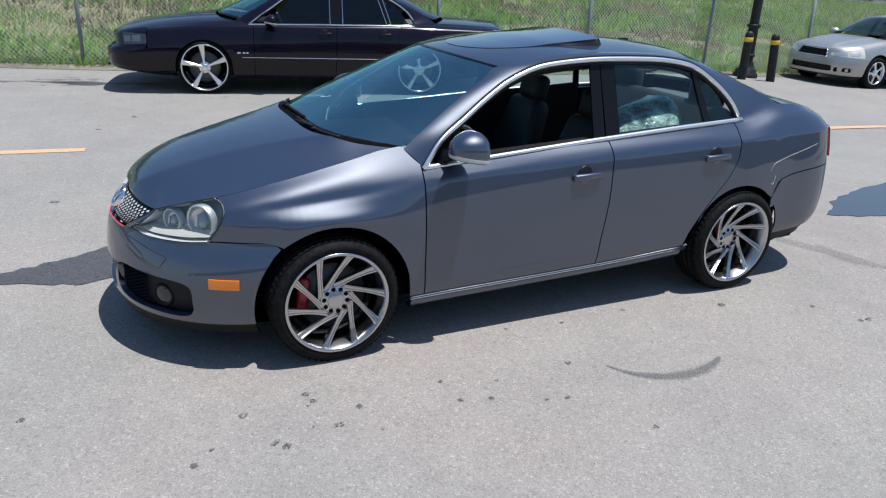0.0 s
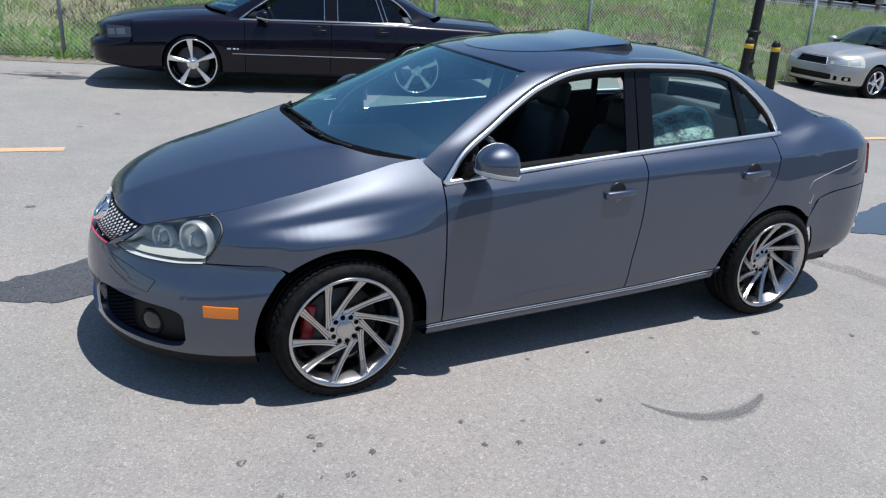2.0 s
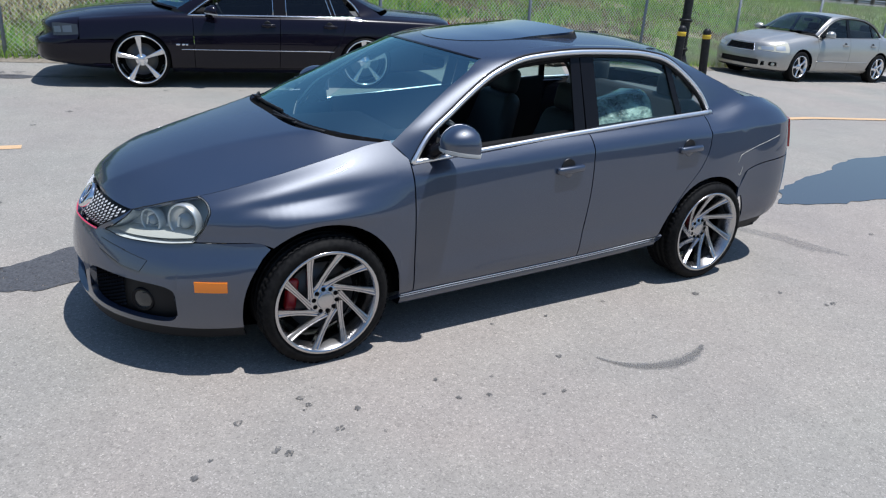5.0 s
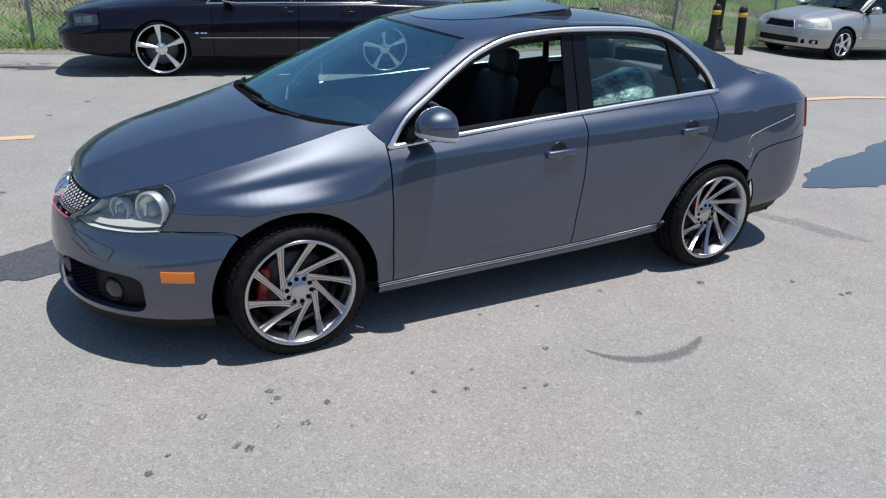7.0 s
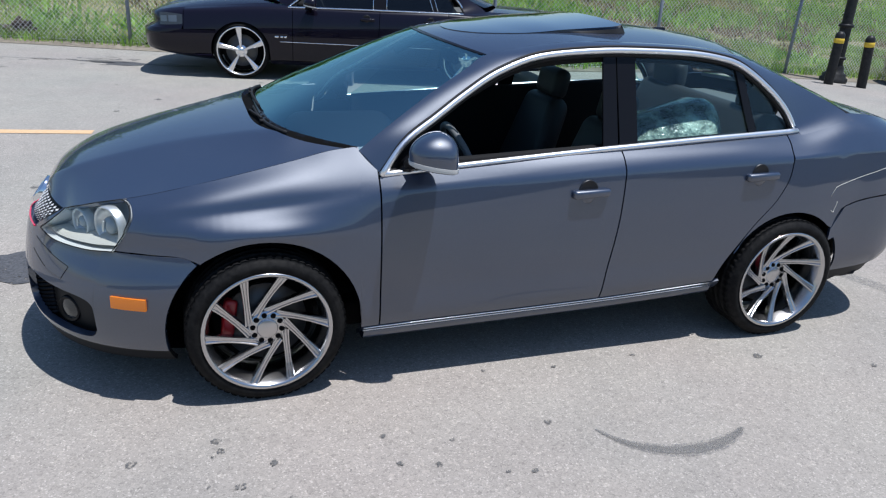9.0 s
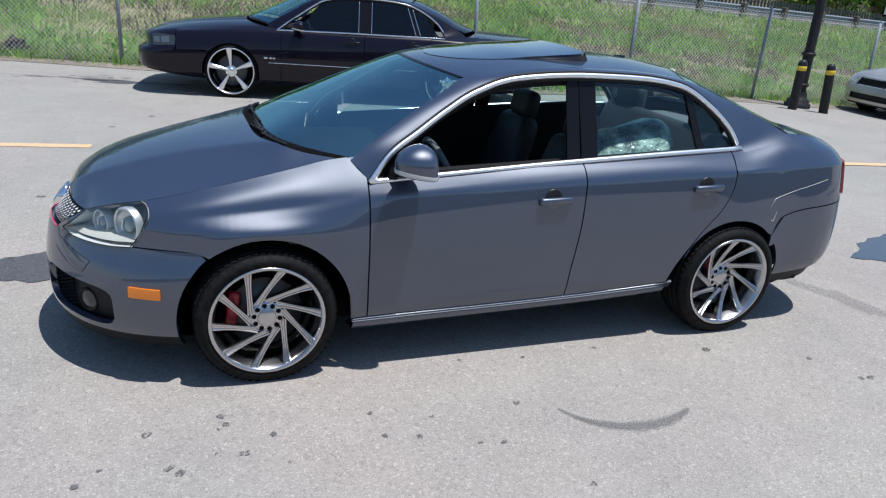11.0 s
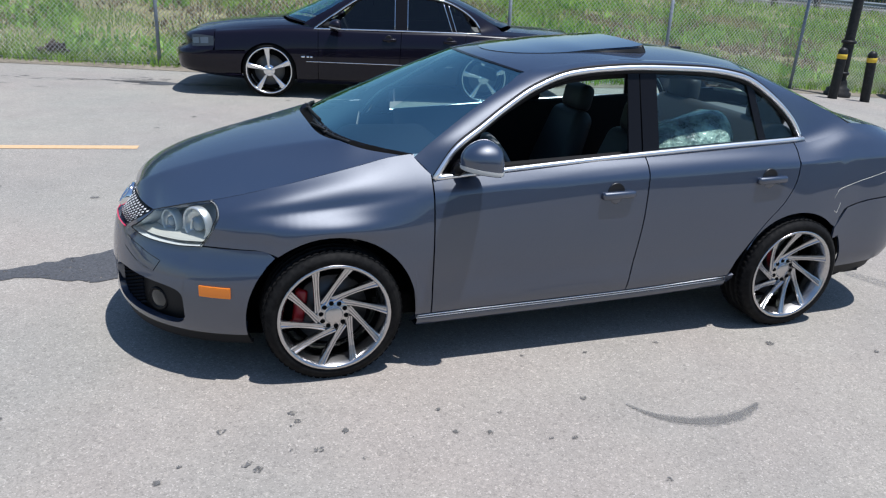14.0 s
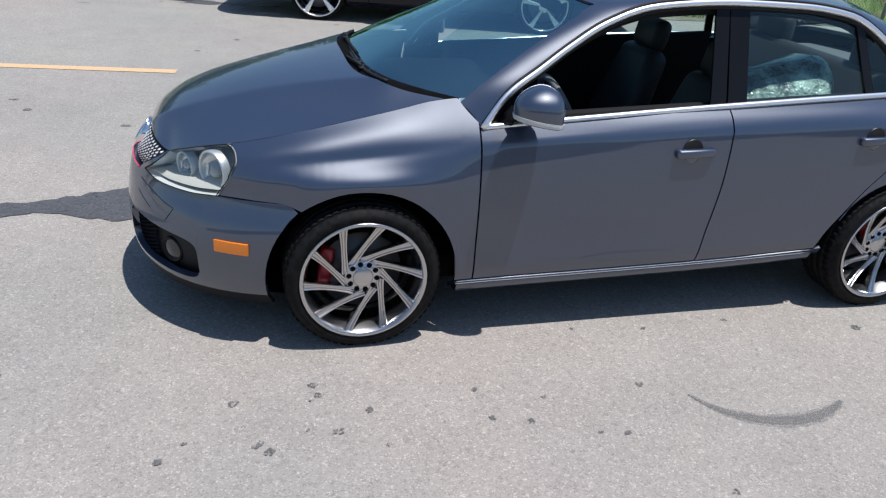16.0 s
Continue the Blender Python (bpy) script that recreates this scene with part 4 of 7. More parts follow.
def wing_mirror(car, x, y, z, mat, s, k=1.0):
    """A door mirror: arm, painted shell, glass, signal strip."""
    n = 44
    th = np.linspace(0, 2 * math.pi, n, endpoint=False)
    def shell(Th, Z, grow=0.0):
        """Plan outline at a height: front bulge to -x, flat rear, narrower towards the door."""
        f = np.clip(Z / 0.096, 0, 1)
        low = np.where(Z < -0.038, np.sqrt(np.maximum(1 - ((-0.038 - Z) / 0.0125) ** 2, 0.0)), 1.0) * 0.25 + 0.75
        c, s_ = np.cos(Th), np.sin(Th)
        side = 0.72 + 0.28 * smooth(-1, 0.6, s_)
        front = (0.140 * np.maximum(1 - f ** 1.7, 0) ** 0.62 * low + grow) * side
        rear = (0.062 * np.maximum(1 - f ** 4, 0) ** 0.5 * low + grow) * side
        wide = 0.112 * np.maximum(1 - f ** 2.4, 0) ** 0.5 * low + grow
        X = np.where(c > 0, -front * np.abs(c) ** 0.9, rear * np.abs(c) ** 0.7)
        return np.stack([X - 0.02 * f * 0, s * wide * np.sign(s_) * np.abs(s_) ** 0.9, Z - 0.14 * X], -1) * k
    lv = np.concatenate([[-0.0502], np.linspace(-0.050, -0.038, 5), [-0.02, 0.0], 0.096 * np.sin(np.linspace(0.12, math.pi / 2, 14))])
    Zs, Th = np.meshgrid(lv, th, indexing="ij")
    P = shell(Th, Zs)
    P[0, :, :2] *= 0.02
    F = []
    for i in range(len(lv) - 1):
        for j in range(n):
            q = (i * n + j, i * n + (j + 1) % n, (i + 1) * n + (j + 1) % n, (i + 1) * n + j)
            F.append(q[::-1] if s > 0 else q)
    sh = put("mirror", mesh_of("mirror", P.reshape(-1, 3), F), mat, car, "painted door mirror", at=pose(x, s * y, z))
    arm = [(-0.075 * k, -s * 0.165 * k, -0.085 * k), (-0.06 * k, -s * 0.14 * k, -0.055 * k), (-0.04 * k, -s * 0.10 * k, -0.030 * k), (-0.01, -s * 0.03 * k, -0.025 * k)]
    put("mirror_arm", tube("mirror_arm", arm, 0.05 * k, 12, 0.034 * k, [1.2, 1.0, 0.85, 0.6]), GLOSS_BLACK, sh, "black mirror arm")
    Tq, Pq = np.meshgrid(np.linspace(-0.5, 2.45, 30), np.linspace(-0.042, -0.024, 4), indexing="ij")
    Pq = Pq + (Pq + 0.040) * -0.35 * smooth(0.6, -0.5, Tq)
    strip = shell(Tq, Pq, 0.003)
    put("turn_signal_strip", sheet("turn_signal_strip", strip, 0.004, (0.2, 0, 0.0)), WHITELENS, sh, "clear turn signal strip")

from mathutils.geometry import tessellate_polygon


# ---- ground ----
FA, FB = radians(-15.5), radians(0.3)
FP, BEND = Vector((-1.0, 9.5, 0)), 5.4
FDIR = Vector((math.cos(FA), math.sin(FA), 0))
FN = Vector((-math.sin(FA), math.cos(FA), 0))


def fence_y(x):
    x = np.asarray(x, float)
    return np.where(x < BEND, FP.y + (x - FP.x) * math.tan(FA), FP.y + (BEND - FP.x) * math.tan(FA) + (x - BEND) * math.tan(FB))


def road_z(x, y):
    """The yard: level, falling a little towards the east."""
    x = np.asarray(x, float)
    return np.interp(x, [8.6, 10.7, 13.13, 15.8, 30.0], [0.0, -0.09, -0.212, -0.305, -0.82])


def off_fence(x, y):
    return (y - fence_y(x)) * math.cos(FA)


def rail_y(x):
    return 20.0 + 0.175 * (x - 9.16)


def crest(x):
    return 1.24 - 0.032 * (x - 9.16)


def bank_z(x, y):
    """The grass bank between the fence and the highway."""
    d = off_fence(x, y)
    D = np.maximum((rail_y(x) - 0.3 - fence_y(x)) * math.cos(FA), 3.0)
    f = np.clip((d - 0.2) / (D - 0.2), 0, 1)
    f = 0.55 * f + 0.45 * smooth(0, 1, f)
    return road_z(x, y) + (crest(x) - road_z(x, y)) * f


def surface(name, xs, ys, zf, mat, **tags):
    X, Y = np.meshgrid(xs, ys, indexing="ij")
    P = np.stack([X, Y, zf(X, Y)], -1)
    ob = put(name, mesh_of(name, P.reshape(-1, 3), grid_faces(len(xs), len(ys))), mat)
    return tagged(ob, **tags)


gx = np.concatenate([[-600, -250, -100, -40], np.linspace(-20, 8, 15), [8.6, 9.6, 10.7, 12, 13.13, 15.8, 20, 25, 30, 46, 70, 120, 250, 600]])
gyv = np.concatenate([[-600, -200, -60, -20, -8], np.linspace(-5, 12, 18), [40, 120, 600]])
surface("ground", gx, gyv, lambda x, y: road_z(x, y), ASPHALT, label="pale worn asphalt yard in strong sun", category="ground", kind="structure")

# bank: a sheet from the fence foot to the guard rail, then the highway
bn, bm_ = 90, 22
X, V = np.meshgrid(np.linspace(-45, 60, bn), np.linspace(0, 1, bm_), indexing="ij")
fy = fence_y(X)
Y = fy - 0.12 + (rail_y(X) + 0.5 - fy) * V
Z = bank_z(X, Y) + 0.02 + 0.05 * np.sin(X * 1.7 + Y) * np.sin(Y * 1.3) * (V > 0.03)
tagged(put("grass_bank", mesh_of("grass_bank", np.stack([X, Y, Z], -1).reshape(-1, 3), grid_faces(bn, bm_)), SOIL), "sloping weedy grass bank behind the fence", "ground", "", "structure")

X, V = np.meshgrid(np.linspace(-60, 110, 40), np.array([0.4, 3.0, 6.5, 10.5]), indexing="ij")
tagged(put("highway_road", mesh_of("highway_road", np.stack([X, rail_y(X) + V, crest(X) + 0.03 + 0 * V], -1).reshape(-1, 3), grid_faces(40, 4)), HIGHWAY), "grey asphalt highway above the bank", "road", "", "structure")

# worn edge slab along the fence foot
T = np.linspace(-40, 50, 150)
rng = np.random.RandomState(4)
w = 0.28 + 0.08 * np.sin(T * 0.7) + 0.1 * rng.rand(150)
P = np.stack([np.stack([T, fence_y(T) - w - 0.12, 0 * T], -1), np.stack([T, fence_y(T) + 0.15, 0 * T], -1)], 1)
P[..., 2] = road_z(P[..., 0], P[..., 1]) + 0.006
P[:, 1, 2] += 0.03
tagged(put("soil_verge", mesh_of("soil_verge", P.reshape(-1, 3), grid_faces(150, 2)), DIRT), "strip of dry soil and debris at the fence foot", "verge", "", "structure")


def flat_mark(name, outline, mat, label, category, lift=0.004):
    V = [(x, y, float(road_z(x, y)) + lift) for x, y in outline]
    tri = tessellate_polygon([[Vector((x, y, 0)) for x, y in outline]])
    up = [t if (Vector(V[t[1]]) - Vector(V[t[0]])).cross(Vector(V[t[2]]) - Vector(V[t[0]])).z > 0 else t[::-1] for t in tri]
    return tagged(put(name, mesh_of(name, V, up, range(len(up))), mat), label, category, "", "structure")


# yellow road line in two stretches
for a, b in (((-9.0, 4.78), (-1.05, 3.835)), ((6.9, 2.74), (10.28, 2.26))):
    d = Vector((b[0] - a[0], b[1] - a[1])).normalized()
    nn = Vector((-d.y, d.x)) * 0.066
    seg = 14
    pts = [Vector(a) + (Vector(b) - Vector(a)) * k / seg for k in range(seg + 1)]
    o = [(p.x - nn.x, p.y - nn.y) for p in pts] + [(p.x + nn.x, p.y + nn.y) for p in reversed(pts)]
    V = [(x, y, float(road_z(x, y)) + (0.004 if x < 5 else 0.008)) for x, y in o]
    F = [(k, k + 1, 2 * seg - k, 2 * seg + 1 - k) for k in range(seg)]
    tagged(put("road_line", mesh_of("road_line", V, F), YELLOW_LINE), "faded yellow painted road line", "road marking", "road lines", "structure")


def pavement():
    """A raised concrete pavement whose kerb crosses the end of the yard, with a gutter before it."""
    Y = np.linspace(-6.0, 7.5, 40)
    kerb = 16.38 + 0.17 * (Y - 5.4) + 0.01 * np.sin(Y * 3.1)
    rows = [(0.0, -0.05), (0.0, 0.09), (0.03, 0.11), (0.18, 0.115), (3.0, 0.12), (9.0, 0.12), (30.0, 0.12)]
    P = np.stack([np.stack([kerb + d, Y, road_z(kerb + d, Y) + h], -1) for d, h in rows], 1)
    tagged(put("pavement", mesh_of("pavement", P.reshape(-1, 3), grid_faces(40, len(rows), 0, True), range(39 * 2)), CONCRETE), "weathered concrete pavement with a kerb edge", "pavement", "", "structure")
    G = np.stack([np.stack([kerb - d, Y, road_z(kerb - d, Y) + h], -1) for d, h in ((0.32, 0.006), (0.28, 0.016), (0.002, 0.012))], 1)
    tagged(put("gutter", mesh_of("gutter", G.reshape(-1, 3), grid_faces(40, 3, 0, True)), CONCRETE), "pale concrete gutter strip along the kerb", "gutter", "", "structure")


pavement()


def blob(cx, cy, rx, ry, turn, seed, n=40, rough=0.25):
    r = np.random.RandomState(seed)
    a = np.linspace(0, 2 * math.pi, n, endpoint=False)
    k = 1 + sum(rough / (q + 1) * np.sin((q + 1) * a + r.rand() * 6.3) * r.rand() for q in range(1, 9))
    c, s = math.cos(turn), math.sin(turn)
    return [(cx + c * rx * kk * math.cos(t) - s * ry * kk * math.sin(t), cy + s * rx * kk * math.cos(t) + c * ry * kk * math.sin(t)) for t, kk in zip(a, k)]


# ---- fence ----
def chain_fence():
    f = thing("chain_link_fence", "galvanised chain-link fence at the foot of the bank", "fence")
    L0, L1, H = -24.0, 58.0, 1.62
    def at(t, h):
        x = FP.x + FDIR.x * t
        return (x, float(fence_y(x)), float(road_z(x, 0)) + h)
    step, wires = 0.075, []
    V, F = [], []
    def wire(a, b, r):
        base = len(V)
        d = np.array(FN) * r
        u = np.array([0, 0, r])
        tdir = np.array(FDIR) * r
        for p in (a, b):
            p = np.array(p)
            V.extend([p - d, p + d * 0.5 + tdir, p + d * 0.5 - tdir])
        F.extend([(base, base + 1, base + 4, base + 3), (base + 1, base + 2, base + 5, base + 4), (base + 2, base, base + 3, base + 5)])
    t = L0
    while t < L1:
        wire(at(t, 0.03), at(t + H, H + 0.03), 0.0042)
        wire(at(t + H, 0.03), at(t, H + 0.03), 0.0042)
        t += step
    m = put("chain_link", mesh_of("chain_link", V, F), GALV, f, "diamond steel wire mesh")
    m["kind"] = "stuff"
    for k in range(-8, 19):
        x_ = -0.94 + 2.756 * k if k < 3 else 7.47 + 2.89 * (k - 3)
        p = Vector((x_, float(fence_y(x_)) - 0.045, 0))
        z = float(road_z(p.x, p.y))
        put("fence_post", tube("fence_post", [(0, 0, -0.05), (0, 0, 0.9), (0, 0, 1.70)], 0.029, 10), POST_STEEL, f, at=pose(p.x, p.y, z, 0, 1.5 * math.sin(k * 2.1), 0))
        put("post_cap", lathe("post_cap", [(0.030, 0), (0.030, 0.02), (0.02, 0.045), (0.0, 0.05)], 10, "z"), POST_STEEL, f, at=pose(p.x, p.y, z + 1.69))
    for h in (0.06, 1.63):
        put("tension_wire", tube("tension_wire", [at(q, h) for q in (L0, 0, 6.6, 6.7, 22, L1)], 0.004, 5), GALV, f)


chain_fence()


# ---- bollard, lamp pole ----
def bollard(x, y, lean, label):
    z = float(road_z(x, y))
    b = thing("bollard", label, "bollard", pose(x, y, z, 0, lean, 0), "bollards by the pole")
    put("post", lathe("post", [(0.080, -0.02), (0.080, 0.80), (0.074, 0.845), (0.045, 0.885), (0.0, 0.895)], 24, "z"), BLACK_METAL, b)
    put("band", lathe("band", [(0.081, 0.70), (0.083, 0.702), (0.083, 0.778), (0.081, 0.78)], 24, "z"), YELLOW_BAND, b, "yellow painted band")


def lamp_pole(x, y):
    z = float(road_z(x, y))
    p = thing("lamp_pole", "tall black steel lamp pole on a flared base", "lamp pole", pose(x, y, z))
    put("shaft", lathe("shaft", [(0.100, 0.28), (0.096, 1.0), (0.088, 1.05), (0.078, 4.6), (0.078, 5.4), (0, 5.4)], 24, "z"), BLACK_METAL, p)
    put("base_cover", lathe("base_cover", [(0.235, 0.0), (0.235, 0.07), (0.20, 0.09), (0.20, 0.14), (0.15, 0.17), (0.135, 0.24), (0.115, 0.30)], 24, "z"), BLACK_METAL, p)
    for h in (0.42, 0.98):
        put("collar", lathe("collar", [(0.108, h - 0.03), (0.128, h - 0.02), (0.128, h + 0.02), (0.108, h + 0.03)], 24, "z"), BLACK_METAL, p)


bollard(10.49, 6.77, 0.5, "black steel bollard with a yellow band before the lamp pole")
bollard(11.02, 6.55, -5.0, "leaning black steel bollard with a yellow band")
lamp_pole(10.96, 7.14)

# ---- highway edge ----
def guard_rail():
    g = thing("guard_rail", "galvanised steel guard rail on dark timber posts", "guard rail")
    xs = np.arange(-34, 80, 2.55)
    prof = [(0.0, 0.30), (0.045, 0.34), (0.045, 0.37), (0.0, 0.41), (0.0, 0.44), (0.045, 0.48), (0.045, 0.51), (0.0, 0.55)]
    X = np.linspace(-34, 80, 60)
    P = np.stack([np.stack([X, rail_y(X) - 0.10 - d, crest(X) + h], -1) for d, h in prof], 1)
    put("rail_beam", sheet("rail_beam", P, 0, (10, 60, 9)), POST_STEEL, g, "corrugated steel beam")
    for x in xs:
        put("rail_post", rbox("rail_post", 0.20, 0.2, 1.2, 0.012, 1, False), TIMBER, g, at=pose(x, rail_y(x) - 0.30, crest(x) + 0.03, 0, 0, 10))


guard_rail()


def far_wall(name, label, off, z0, h, mat, x0=-60, x1=110, thick=0.25):
    X = np.linspace(x0, x1, 30)
    y = rail_y(X) + off
    z = crest(X) + z0
    P = np.stack([np.stack([X, y - thick / 2, z - 0.4], -1), np.stack([X, y - thick / 2 * 0.7, z + h], -1), np.stack([X, y + thick / 2 * 0.7, z + h], -1), np.stack([X, y + thick / 2, z - 0.4], -1)], 1)
    return tagged(put(name, mesh_of(name, P.reshape(-1, 3), grid_faces(30, 4), range(87)), mat), label, "wall", "", "structure")


far_wall("wall_barrier", "low concrete barrier wall beyond the highway", 10.6, 0.0, 0.32, CONCRETE)
far_wall("wall_stucco", "tan stucco boundary wall behind the pickets", 16.5, 0.0, 1.75, STUCCO)


def picket_fence():
    f = thing("picket_fence", "dark green steel picket fence beyond the highway", "fence")
    for h in (0.30, 0.95):
        X = np.linspace(-10, 90, 30)
        put("fence_rail", tube("fence_rail", np.stack([X, rail_y(X) + 13.0, crest(X) + h], -1), 0.03, 4), PICKET, f)
    me = rbox("picket", 0.17, 0.03, 1.4, 0.01, 1, False)
    for x in np.arange(-8, 88, 0.34):
        put("picket", me, PICKET, f, at=pose(x, rail_y(x) + 12.94, float(crest(x)) + 0.45))


picket_fence()

# unseen plain wall added behind the camera, a dark band for the paint to mirror
X = np.linspace(-45, 45, 10)
P = np.stack([np.stack([X, np.full(10, y), np.full(10, z)], -1) for y, z in ((-15.0, -1.0), (-15.0, 2.4), (-15.3, 2.4), (-15.3, -1.0))], 1)
tagged(put("wall_unseen", mesh_of("wall_unseen", P.reshape(-1, 3), grid_faces(10, 4, 0, True), range(27)), WALL_PAINT), "unseen dark blue-grey wall added to shape reflections on the cars", "wall", "", "structure")


# ---- the grey saloon ----
def rail(z, w, xn, xr, p=None):
    r = {"z": curve(*z), "w": curve(*w), "xn": xn, "xr": xr}
    return {**r, "p": p} if p else r


def fender_swell(x, z):
    """The shallow groove along the shoulder line and the flare over the front wheel."""
    line = FENDER_LINE(x)
    along = smooth(-0.46, -0.20, x) * smooth(0.62, 0.36, x)
    groove = -0.0055 * np.exp(-((z - line) / 0.020) ** 2) * along
    flare = 0.021 * np.exp(-((z - 0.730) / 0.046) ** 2) * np.exp(-((x - 0.02) / 0.24) ** 2)
    # the bumper rolls in under the lamps, which sit a little deeper
    ledge = -0.024 * smooth(0.535, 0.612, z) * (1 - 0.7 * smooth(0.66, 0.80, z)) * smooth(-0.14, -0.34, x)
    return groove + flare + ledge


FENDER_LINE = curve((-0.46, 0.775), (-0.344, 0.785), (-0.024, 0.812), (0.334, 0.850), (0.456, 0.862), (0.6, 0.874))


JC = [(0.478, -0.780, 0.925), (0.585, -0.748, 1.058), (0.72, -0.712, 1.146), (0.86, -0.675, 1.236), (1.02, -0.645, 1.325), (1.25, -0.618, 1.392), (1.62, -0.605, 1.415), (1.96, -0.600, 1.408), (2.22, -0.605, 1.376), (2.44, -0.628, 1.264), (2.59, -0.650, 1.135), (2.655, -0.668, 1.035)]
JD = [(0.40, -0.706, 1.008), (0.50, -0.690, 1.084), (0.62, -0.653, 1.161), (0.76, -0.609, 1.245), (0.90, -0.568, 1.321), (1.00, -0.530, 1.374), (1.50, -0.515, 1.438), (1.95, -0.510, 1.430), (2.30, -0.512, 1.395), (2.56, -0.545, 1.305), (2.80, -0.58, 1.21), (3.02, -0.622, 1.125)]
